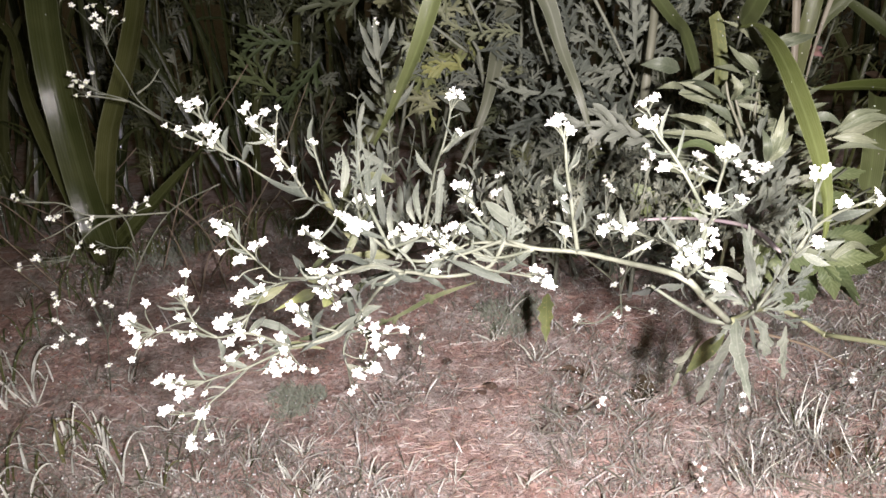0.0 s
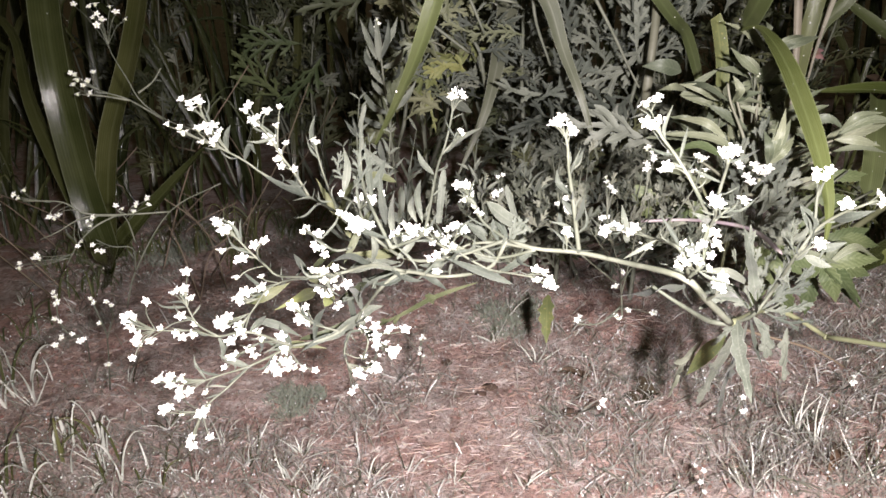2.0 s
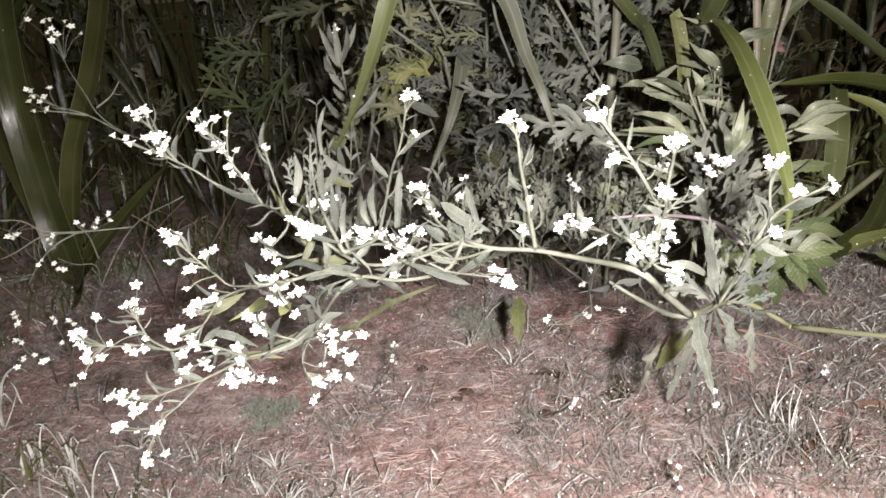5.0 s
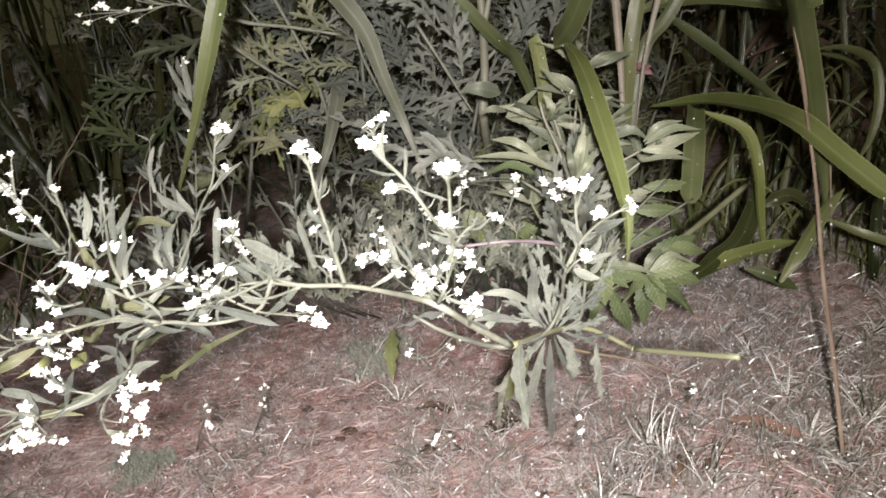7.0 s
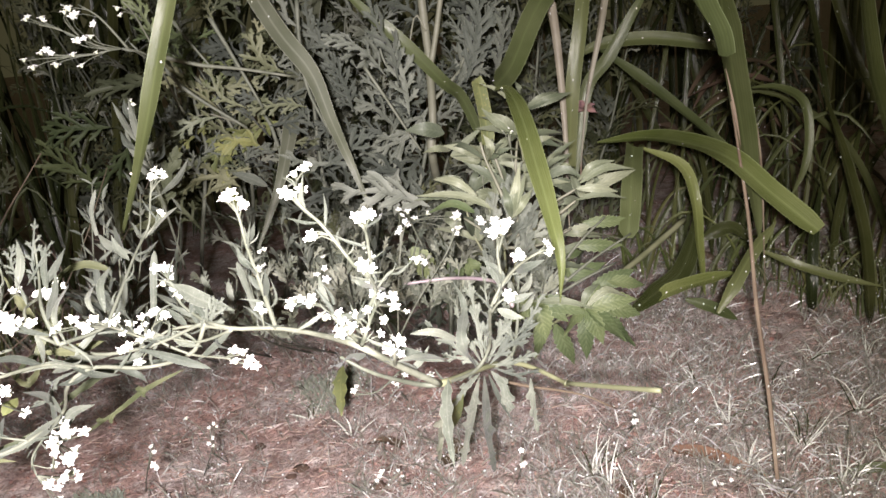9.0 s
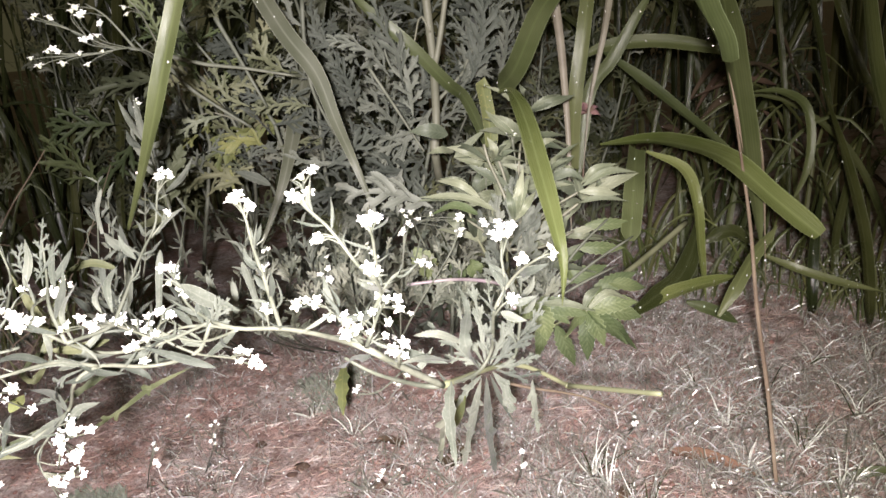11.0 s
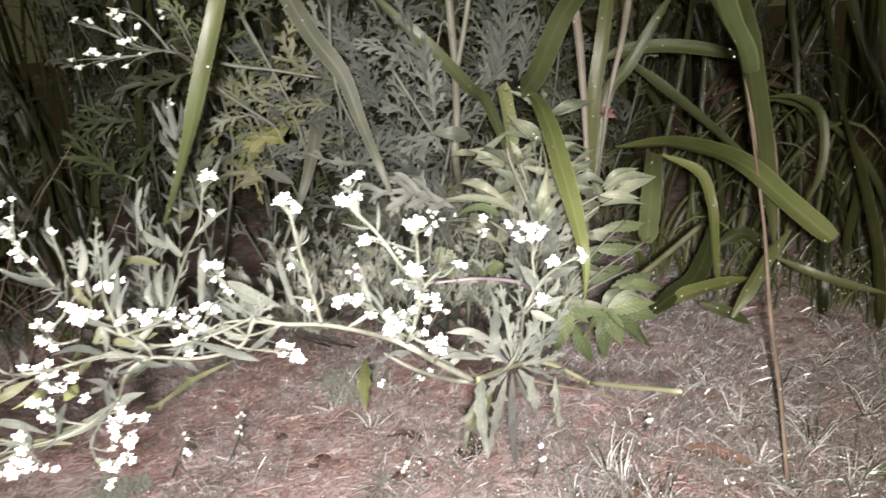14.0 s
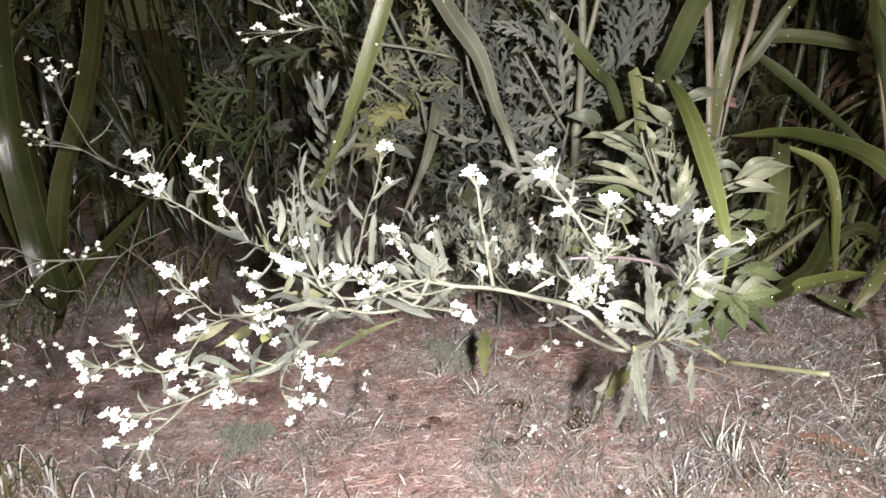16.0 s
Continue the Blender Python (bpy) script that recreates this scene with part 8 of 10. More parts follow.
leaf(broad, [(0.3009, 0.654, 0.2288), (0.3127, 0.6465, 0.2355), (0.3207, 0.6266, 0.2395)], 0.0061, "oval", mat=BROAD_LEAF, teeth=9, name="leaflet")
leaf(broad, [(0.3009, 0.654, 0.2288), (0.3218, 0.6431, 0.2272), (0.3397, 0.6242, 0.2265)], 0.0094, "oval", mat=BROAD_LEAF, name="leaflet")
leaf(broad, [(0.3009, 0.654, 0.2288), (0.32, 0.6471, 0.2402), (0.343, 0.656, 0.2452)], 0.0069, "oval", mat=BROAD_LEAF, name="leaflet")
branch(broad, [(0.271, 0.625, 0.269), (0.265, 0.635, 0.3), (0.256, 0.648, 0.327), (0.253, 0.65, 0.342)], 0.0017, 0.0010, PALE_CULM, "petiole")
leaf(broad, [(0.257, 0.65, 0.326), (0.24, 0.68, 0.337), (0.221, 0.73, 0.329)], 0.0060, "oval", mat=BROAD_LEAF, name="leaflet")
leaf(broad, [(0.258, 0.65, 0.326), (0.26, 0.64, 0.338), (0.255, 0.645, 0.349)], 0.0077, "oval", mat=BROAD_LEAF, name="leaflet")
leaf(broad, [(0.26, 0.65, 0.327), (0.267, 0.64, 0.334), (0.277, 0.64, 0.336)], 0.0064, "oval", mat=BROAD_LEAF, name="leaflet")
leaf(broad, [(0.24, 0.6, 0.308), (0.224, 0.6, 0.321), (0.208, 0.62, 0.321)], 0.0063, "oval", mat=BROAD_LEAF, name="leaflet")
leaf(broad, [(0.255, 0.6, 0.295), (0.226, 0.6, 0.31), (0.192, 0.615, 0.31)], 0.0067, "oval", mat=BROAD_LEAF, name="leaflet")
leaf(broad, [(0.239, 0.6, 0.294), (0.22, 0.6, 0.304), (0.201, 0.61, 0.296)], 0.0073, "oval", mat=DEEP_LEAF, name="leaflet")
leaf(broad, [(0.2586, 0.5602, 0.2974), (0.2604, 0.5530, 0.3154), (0.2640, 0.5647, 0.3280)], 0.0068, "oval", mat=BROAD_LEAF, name="leaflet")
leaf(broad, [(0.2586, 0.5602, 0.2974), (0.2640, 0.5530, 0.3163), (0.2730, 0.5647, 0.3298)], 0.0059, "oval", mat=BROAD_LEAF, name="leaflet")
leaf(broad, [(0.2586, 0.5602, 0.2974), (0.2658, 0.5530, 0.3091), (0.2766, 0.5647, 0.3163)], 0.0068, "oval", mat=BROAD_LEAF, name="leaflet")
leaf(broad, [(0.2586, 0.5602, 0.2974), (0.2559, 0.5530, 0.3118), (0.2550, 0.5647, 0.3217)], 0.0064, "oval", mat=BROAD_LEAF, name="leaflet")
leaf(broad, [(0.2586, 0.5602, 0.2974), (0.2622, 0.5530, 0.3199), (0.2685, 0.5647, 0.3370)], 0.0060, "oval", mat=BROAD_LEAF, name="leaflet")
leaf(broad, [(0.271, 0.62, 0.281), (0.27, 0.612, 0.294), (0.272, 0.625, 0.301)], 0.0056, "oval", mat=BROAD_LEAF, name="leaflet")
branch(broad, [(0.277, 0.61, 0.276), (0.295, 0.6, 0.293), (0.316, 0.592, 0.306)], 0.0015, 0.0009, PALE_CULM, "petiole")
branch(broad, [(0.28, 0.61, 0.265), (0.3, 0.6, 0.283), (0.316, 0.592, 0.297)], 0.0015, 0.0009, PALE_CULM, "petiole")
leaf(broad, [(0.293, 0.6, 0.316), (0.309, 0.59, 0.323), (0.323, 0.59, 0.314)], 0.0073, "oval", mat=BROAD_LEAF, name="leaflet")
leaf(broad, [(0.293, 0.6, 0.321), (0.299, 0.59, 0.33), (0.309, 0.59, 0.333)], 0.0065, "oval", mat=BROAD_LEAF, name="leaflet")
leaf(broad, [(0.319, 0.59, 0.311), (0.338, 0.585, 0.322), (0.363, 0.59, 0.318)], 0.0069, "oval", mat=BROAD_LEAF, name="leaflet")
leaf(broad, [(0.318, 0.59, 0.313), (0.329, 0.585, 0.325), (0.348, 0.59, 0.326)], 0.0062, "oval", mat=BROAD_LEAF, name="leaflet")
leaf(broad, [(0.316, 0.59, 0.298), (0.334, 0.585, 0.302), (0.357, 0.59, 0.295)], 0.0056, "oval", mat=BROAD_LEAF, name="leaflet")
leaf(broad, [(0.316, 0.59, 0.307), (0.331, 0.585, 0.307), (0.35, 0.59, 0.301)], 0.0065, "oval", mat=BROAD_LEAF, name="leaflet")
leaf(broad, [(0.281, 0.66, 0.346), (0.268, 0.66, 0.357), (0.259, 0.67, 0.368)], 0.0073, "oval", mat=BROAD_LEAF, name="leaflet")
leaf(broad, [(0.272, 0.56, 0.23), (0.294, 0.55, 0.231), (0.316, 0.55, 0.222)], 0.0060, "oval", mat=BROAD_LEAF, name="leaflet")
leaf(broad, [(0.311, 0.56, 0.219), (0.328, 0.56, 0.232), (0.349, 0.57, 0.22)], 0.0060, "oval", mat=BROAD_LEAF, name="leaflet")
leaf(broad, [(0.309, 0.56, 0.221), (0.314, 0.56, 0.232), (0.326, 0.57, 0.234)], 0.0062, "oval", mat=BROAD_LEAF, name="leaflet")
leaf(weed, [(0.2576, 0.5924, 0.2718), (0.2636, 0.5932, 0.2941), (0.2636, 0.5953, 0.3187)], 0.0222, "lobed", lobes=3, slim=1.0, lean=40)
leaf(weed, [(0.2597, 0.5909, 0.2673), (0.2706, 0.5898, 0.285), (0.2801, 0.5908, 0.3089)], 0.0222, "lobed", lobes=3, slim=1.0, lean=40)
leaf(weed, [(0.2598, 0.5835, 0.2602), (0.2739, 0.5759, 0.2746), (0.2872, 0.5732, 0.2874)], 0.0218, "lobed", lobes=3, slim=1.0, lean=40)
leaf(weed, [(0.2496, 0.5834, 0.2567), (0.2441, 0.5808, 0.2811), (0.2354, 0.582, 0.2998)], 0.0218, "lobed", lobes=3, slim=1.0, lean=40)
leaf(weed, [(0.2606, 0.5735, 0.2446), (0.2754, 0.566, 0.2591), (0.286, 0.5623, 0.2681)], 0.0217, "lobed", lobes=3, slim=1.0, lean=40)
leaf(weed, [(0.2545, 0.567, 0.2382), (0.2438, 0.5625, 0.2548), (0.2371, 0.5682, 0.2719)], 0.0215, "lobed", lobes=3, slim=1.0, lean=40)
leaf(weed, [(0.2676, 0.6044, 0.2626), (0.2666, 0.6027, 0.2916), (0.2704, 0.6013, 0.3236)], 0.0226, "lobed", lobes=3, slim=1.0, lean=40)
leaf(weed, [(0.2625, 0.6037, 0.2586), (0.2544, 0.6015, 0.2838), (0.2531, 0.5983, 0.3078)], 0.0226, "lobed", lobes=3, slim=1.0, lean=40)
leaf(weed, [(0.2693, 0.6029, 0.258), (0.279, 0.5986, 0.2819), (0.2857, 0.5931, 0.301)], 0.0226, "lobed", lobes=3, slim=1.0, lean=40)
leaf(weed, [(0.2555, 0.598, 0.2369), (0.2501, 0.5847, 0.2609), (0.2414, 0.5799, 0.2771)], 0.0222, "lobed", lobes=3, slim=1.0, lean=40)
leaf(weed, [(0.2623, 0.5806, 0.2514), (0.2708, 0.5738, 0.2664), (0.2725, 0.5677, 0.2815)], 0.0218, "lobed", lobes=3, slim=1.0, lean=40)
spray(broad, [(0.2871, 0.6823, 0.249), (0.2851, 0.6806, 0.3129), (0.2806, 0.6689, 0.3427)], 0.0009, 0.0006, [(0.2762, 0.6707, 0.3473), (0.2802, 0.6705, 0.348), (0.2828, 0.6694, 0.3449)], 0.0026)
spray(broad, [(0.2613, 0.6854, 0.251), (0.2569, 0.6782, 0.2956), (0.2562, 0.6727, 0.3121)], 0.0008, 0.0005, [(0.2566, 0.6736, 0.3154), (0.2584, 0.673, 0.3139)], 0.0026)
spray(broad, [(0.2547, 0.6198, 0.2397), (0.2465, 0.5696, 0.2794), (0.2469, 0.5531, 0.2947)], 0.0011, 0.0006, [(0.2389, 0.5432, 0.2939), (0.2438, 0.5449, 0.3014), (0.2467, 0.5438, 0.2984), (0.2501, 0.5427, 0.2958), (0.2529, 0.5433, 0.2987), (0.2417, 0.5417, 0.2898), (0.2344, 0.5455, 0.3002), (0.2331, 0.5465, 0.303), (0.2472, 0.5416, 0.2913)], 0.0036)
spray(broad, [(0.1965, 0.6516, 0.2571), (0.1883, 0.6388, 0.2816), (0.1864, 0.6313, 0.2909)], 0.0009, 0.0005, [(0.1855, 0.6225, 0.2965), (0.1904, 0.6203, 0.2908), (0.1843, 0.6195, 0.2859), (0.2012, 0.6201, 0.2935), (0.2248, 0.6168, 0.2903), (0.2262, 0.6157, 0.2871), (0.223, 0.6135, 0.2785)], 0.0033)

branch(broad, [(0.256, 0.62, 0.264), (0.276, 0.63, 0.268), (0.298, 0.64, 0.276), (0.321, 0.65, 0.284)], 0.0016, 0.0011, PALE_CULM, "petiole")
branch(broad, [(0.261, 0.62, 0.259), (0.28, 0.63, 0.266), (0.303, 0.64, 0.271), (0.324, 0.65, 0.275)], 0.0016, 0.0011, PALE_CULM, "petiole")
branch(broad, [(0.271, 0.64, 0.272), (0.272, 0.66, 0.303), (0.266, 0.67, 0.33)], 0.0016, 0.0011, PALE_CULM, "petiole")
branch(broad, [(0.278, 0.64, 0.267), (0.285, 0.67, 0.31), (0.29, 0.68, 0.335)], 0.0016, 0.0011, PALE_CULM, "petiole")
branch(broad, [(0.257, 0.62, 0.259), (0.247, 0.63, 0.271), (0.233, 0.64, 0.281)], 0.0016, 0.0011, PALE_CULM, "petiole")
branch(broad, [(0.262, 0.62, 0.257), (0.291, 0.62, 0.256), (0.322, 0.63, 0.264)], 0.0016, 0.0011, PALE_CULM, "petiole")

# ---- a pale forked culm standing among the cut leaves ----
culm = thing("dry_culm", (0.285, 1.22, 0.04), "pale upright grass culm that forks near the top", "stalk")
branch(culm, [(0.285, 1.22, 0.04), (0.229, 0.86, 0.287), (0.231, 0.85, 0.333), (0.232, 0.84, 0.376), (0.232, 0.835, 0.415), (0.23, 0.83, 0.452), (0.229, 0.83, 0.501)], 0.0058, 0.0045, PALE_CULM, "stem")
branch(culm, [(0.233, 0.832, 0.4), (0.242, 0.83, 0.434), (0.254, 0.83, 0.488)], 0.0034, 0.0028, PALE_CULM, "stem")
branch(culm, [(0.231, 0.828, 0.435), (0.222, 0.826, 0.452), (0.213, 0.824, 0.425)], 0.0012, 0.0008, PALE_CULM, "stem")

# ---- the cut-leaved bush behind: single leaves that stand out ----
bush = thing("cut_leaved_bush", (0.16, 0.86, 0.02), "tall grey-green bush of finely cut leaves", "bush", "cut-leaved bushes")
branch(bush, [(0.1996, 1.265, 0.019), (0.1959, 0.9067, 0.1986), (0.231, 0.8996, 0.3271), (0.2383, 0.8921, 0.4099), (0.2375, 0.9053, 0.4889)], 0.0036, 0.0018, STEM)
branch(bush, [(0.1403, 1.292, 0.0169), (0.155, 0.9117, 0.2018), (0.1766, 0.9005, 0.3122), (0.2029, 0.8883, 0.3503)], 0.0036, 0.0018, STEM)
branch(bush, [(0.0582, 1.33, 0.014), (0.0981, 0.9712, 0.2072), (0.097, 0.9464, 0.2994), (0.0999, 0.94, 0.4199), (0.084, 0.9559, 0.503)], 0.0036, 0.0018, STEM)
branch(bush, [(-0.0945, 1.399, 0.0088), (0.0027, 0.9974, 0.2637), (-0.0074, 0.9718, 0.3507), (-0.0394, 0.9342, 0.425), (-0.0627, 0.9043, 0.4576)], 0.0036, 0.0018, STEM)
branch(bush, [(-0.1992, 1.446, 0.0053), (-0.0692, 0.9872, 0.2062), (-0.0451, 0.9997, 0.3617), (-0.1122, 1.033, 0.5218)], 0.0036, 0.0018, STEM)
branch(bush, [(0.2381, 1.248, 0.0204), (0.2348, 0.8845, 0.3478), (0.2785, 0.894, 0.3941), (0.3073, 0.9164, 0.4787)], 0.0036, 0.0018, STEM)
branch(bush, [(-0.0276, 1.369, 0.0111), (0.0546, 0.9475, 0.2894), (0.016, 0.9652, 0.4064), (-0.0214, 0.9793, 0.5119)], 0.0036, 0.0018, STEM)
leaf(bush, [(0.2037, 0.9055, 0.2269), (0.1788, 0.9182, 0.249), (0.1525, 0.9265, 0.2603)], 0.0302, "lobed", lobes=4, slim=0.53)
leaf(bush, [(0.2118, 0.904, 0.2567), (0.238, 0.8996, 0.2595), (0.2641, 0.896, 0.262)], 0.0324, "lobed", lobes=3, slim=0.52)
leaf(bush, [(0.2207, 0.9021, 0.2894), (0.2127, 0.9249, 0.3073), (0.2041, 0.9424, 0.3259)], 0.0342, "lobed", lobes=3, slim=0.49)
leaf(bush, [(0.2312, 0.8995, 0.3294), (0.2496, 0.8794, 0.344), (0.2677, 0.8663, 0.3564)], 0.0400, "lobed", lobes=4, slim=0.58)
leaf(bush, [(0.2327, 0.8981, 0.3468), (0.2077, 0.8794, 0.3548), (0.1839, 0.8677, 0.3603)], 0.0339, "lobed", lobes=4, slim=0.52)
leaf(bush, [(0.2345, 0.8963, 0.3667), (0.25, 0.8807, 0.3873), (0.2645, 0.8689, 0.3978)], 0.0265, "lobed", lobes=4, slim=0.57)
leaf(bush, [(0.2367, 0.894, 0.3916), (0.2189, 0.8996, 0.4046), (0.2002, 0.9028, 0.4094)], 0.0405, "lobed", lobes=3, slim=0.54)
leaf(bush, [(0.2382, 0.8934, 0.4176), (0.2523, 0.9137, 0.4357), (0.2652, 0.9257, 0.4441)], 0.0303, "lobed", lobes=3, slim=0.58)
leaf(bush, [(0.238, 0.8973, 0.4405), (0.2235, 0.9153, 0.4592), (0.2075, 0.9274, 0.4698)], 0.0398, "lobed", lobes=3, slim=0.64)
leaf(bush, [(0.2378, 0.8991, 0.4514), (0.25, 0.9119, 0.4675), (0.2616, 0.9207, 0.4807)], 0.0261, "lobed", lobes=3, slim=0.50)
leaf(bush, [(0.2376, 0.9036, 0.4788), (0.2253, 0.9193, 0.5035), (0.2121, 0.9312, 0.523)], 0.0250, "lobed", lobes=4, slim=0.55)
leaf(bush, [(0.1578, 0.9104, 0.2164), (0.1401, 0.9228, 0.2251), (0.1208, 0.929, 0.2213)], 0.0396, "lobed", lobes=3, slim=0.70)
leaf(bush, [(0.1615, 0.9087, 0.2349), (0.1774, 0.9009, 0.2604), (0.1916, 0.8935, 0.2712)], 0.0290, "lobed", lobes=3, slim=0.56)
leaf(bush, [(0.166, 0.9065, 0.2578), (0.1486, 0.8877, 0.2758), (0.1316, 0.8763, 0.2896)], 0.0262, "lobed", lobes=3, slim=0.72)
leaf(bush, [(0.1693, 0.9047, 0.2746), (0.1879, 0.9204, 0.2996), (0.2056, 0.93, 0.3149)], 0.0323, "lobed", lobes=3, slim=0.59)
leaf(bush, [(0.172, 0.9032, 0.2887), (0.1542, 0.9268, 0.3128), (0.1347, 0.9426, 0.3265)], 0.0434, "lobed", lobes=3, slim=0.71)
leaf(bush, [(0.1766, 0.9006, 0.3118), (0.2058, 0.9186, 0.3233), (0.2341, 0.9267, 0.3205)], 0.0263, "lobed", lobes=3, slim=0.62)
leaf(bush, [(0.1822, 0.898, 0.3202), (0.1665, 0.8969, 0.3317), (0.1496, 0.8938, 0.3295)], 0.0360, "lobed", lobes=4, slim=0.71)
leaf(bush, [(0.187, 0.8958, 0.3272), (0.1975, 0.8841, 0.3483), (0.2068, 0.8751, 0.3591)], 0.0317, "lobed", lobes=3, slim=0.67)
leaf(bush, [(0.1912, 0.8939, 0.3333), (0.1687, 0.8796, 0.3599), (0.1458, 0.8691, 0.3719)], 0.0370, "lobed", lobes=3, slim=0.72)
leaf(bush, [(0.1946, 0.8923, 0.3383), (0.2129, 0.8721, 0.3671), (0.2294, 0.8569, 0.3821)], 0.0385, "lobed", lobes=4, slim=0.67)
leaf(bush, [(0.201, 0.8893, 0.3475), (0.1806, 0.9009, 0.3726), (0.1597, 0.9106, 0.3934)], 0.0294, "lobed", lobes=3, slim=0.70)
leaf(bush, [(0.1015, 0.9189, 0.2375), (0.0758, 0.8979, 0.2488), (0.0504, 0.8848, 0.2567)], 0.0356, "lobed", lobes=4, slim=0.60)
leaf(bush, [(0.1011, 0.916, 0.254), (0.1175, 0.9326, 0.2535), (0.1341, 0.942, 0.2493)], 0.0434, "lobed", lobes=4, slim=0.55)
leaf(bush, [(0.1008, 0.9123, 0.2735), (0.0879, 0.9337, 0.2867), (0.0741, 0.9475, 0.2927)], 0.0344, "lobed", lobes=4, slim=0.57)
leaf(bush, [(0.1003, 0.907, 0.3002), (0.1197, 0.9177, 0.3216), (0.1377, 0.922, 0.3283)], 0.0269, "lobed", lobes=4, slim=0.58)
leaf(bush, [(0.101, 0.9042, 0.3372), (0.0838, 0.8915, 0.3667), (0.0654, 0.8825, 0.3822)], 0.0282, "lobed", lobes=4, slim=0.55)
leaf(bush, [(0.1015, 0.9027, 0.36), (0.1235, 0.8872, 0.3782), (0.1433, 0.8746, 0.3845)], 0.0392, "lobed", lobes=4, slim=0.62)
leaf(bush, [(0.1023, 0.9005, 0.3899), (0.0763, 0.9256, 0.4101), (0.0495, 0.9439, 0.4255)], 0.0257, "lobed", lobes=4, slim=0.50)
leaf(bush, [(0.1023, 0.8983, 0.4246), (0.1198, 0.8804, 0.4455), (0.1347, 0.8662, 0.4528)], 0.0342, "lobed", lobes=4, slim=0.71)
leaf(bush, [(0.0974, 0.8997, 0.4517), (0.078, 0.8972, 0.4686), (0.0583, 0.897, 0.4829)], 0.0383, "lobed", lobes=3, slim=0.72)
leaf(bush, [(0.0938, 0.9006, 0.4717), (0.1162, 0.8796, 0.4809), (0.1371, 0.8656, 0.4892)], 0.0306, "lobed", lobes=4, slim=0.68)
leaf(bush, [(0.091, 0.9013, 0.4874), (0.0726, 0.8797, 0.5002), (0.0541, 0.8665, 0.5112)], 0.0252, "lobed", lobes=3, slim=0.64, mat=MOSSY_LEAF)
leaf(bush, [(0.0105, 0.943, 0.2822), (-0.0023, 0.9445, 0.2984), (-0.0164, 0.9446, 0.3044)], 0.0315, "lobed", lobes=4, slim=0.52, mat=MOSSY_LEAF)
leaf(bush, [(0.0084, 0.9329, 0.306), (0.0253, 0.934, 0.3175), (0.041, 0.9324, 0.3191)], 0.0298, "lobed", lobes=4, slim=0.69)
leaf(bush, [(0.006, 0.9203, 0.334), (-0.0128, 0.9047, 0.356), (-0.0334, 0.8939, 0.3669)], 0.0354, "lobed", lobes=3, slim=0.64, mat=MOSSY_LEAF)
leaf(bush, [(0.005, 0.914, 0.3472), (0.0297, 0.904, 0.3657), (0.0527, 0.8972, 0.3798)], 0.0346, "lobed", lobes=3, slim=0.71, mat=MOSSY_LEAF)
leaf(bush, [(-0.0015, 0.9025, 0.37), (-0.0163, 0.8807, 0.3918), (-0.0328, 0.8664, 0.405)], 0.0269, "lobed", lobes=3, slim=0.60, mat=MOSSY_LEAF)
leaf(bush, [(-0.0116, 0.8893, 0.394), (0.015, 0.9014, 0.3957), (0.0432, 0.9081, 0.3958)], 0.0359, "lobed", lobes=4, slim=0.71, mat=MOSSY_LEAF)
# outer left leaves in the darker green, dimmed by colour where torchlight weakens
leaf(bush, [(-0.018, 0.8802, 0.4096), (-0.029, 0.8973, 0.4253), (-0.0396, 0.9098, 0.4387)], 0.0320, "lobed", lobes=4, slim=0.49, mat=DEEP_LEAF)
leaf(bush, [(-0.0264, 0.8676, 0.4284), (-0.009, 0.8844, 0.4493), (0.0084, 0.8932, 0.4574)], 0.0276, "lobed", lobes=3, slim=0.61, mat=DEEP_LEAF)
leaf(bush, [(-0.0298, 0.8629, 0.4332), (-0.0418, 0.848, 0.4487), (-0.0556, 0.838, 0.4569)], 0.0365, "lobed", lobes=4, slim=0.49, mat=DEEP_LEAF)
leaf(bush, [(-0.0375, 0.8517, 0.4443), (-0.0156, 0.833, 0.452), (0.0032, 0.8183, 0.4512)], 0.0284, "lobed", lobes=3, slim=0.52, mat=DEEP_LEAF)
leaf(bush, [(-0.0415, 0.8454, 0.4503), (-0.0523, 0.8476, 0.4778), (-0.0646, 0.8497, 0.4964)], 0.0279, "lobed", lobes=4, slim=0.70, mat=DEEP_LEAF)
leaf(bush, [(0.051, 0.9361, 0.2879), (0.0228, 0.9532, 0.299), (-0.0056, 0.9662, 0.3084)], 0.0342, "lobed", lobes=4, slim=0.64)
leaf(bush, [(0.0499, 0.9311, 0.3029), (0.0776, 0.9045, 0.315), (0.1027, 0.8853, 0.3204)], 0.0259, "lobed", lobes=4, slim=0.71)
leaf(bush, [(0.0479, 0.9217, 0.3299), (0.0358, 0.9018, 0.3544), (0.0228, 0.8903, 0.3748)], 0.0360, "lobed", lobes=4, slim=0.66)
leaf(bush, [(0.0468, 0.9155, 0.3469), (0.0679, 0.9153, 0.3491), (0.089, 0.9142, 0.3496)], 0.0386, "lobed", lobes=3, slim=0.60)
leaf(bush, [(0.0449, 0.9043, 0.3754), (0.0233, 0.9037, 0.3868), (0.0007, 0.9027, 0.3897)], 0.0382, "lobed", lobes=4, slim=0.59)
leaf(bush, [(0.0439, 0.8979, 0.3908), (0.0682, 0.8957, 0.4137), (0.0907, 0.8927, 0.426)], 0.0307, "lobed", lobes=3, slim=0.62)
leaf(bush, [(0.0429, 0.899, 0.4203), (0.0191, 0.9137, 0.4355), (-0.0052, 0.9243, 0.4454)], 0.0394, "lobed", lobes=4, slim=0.69)
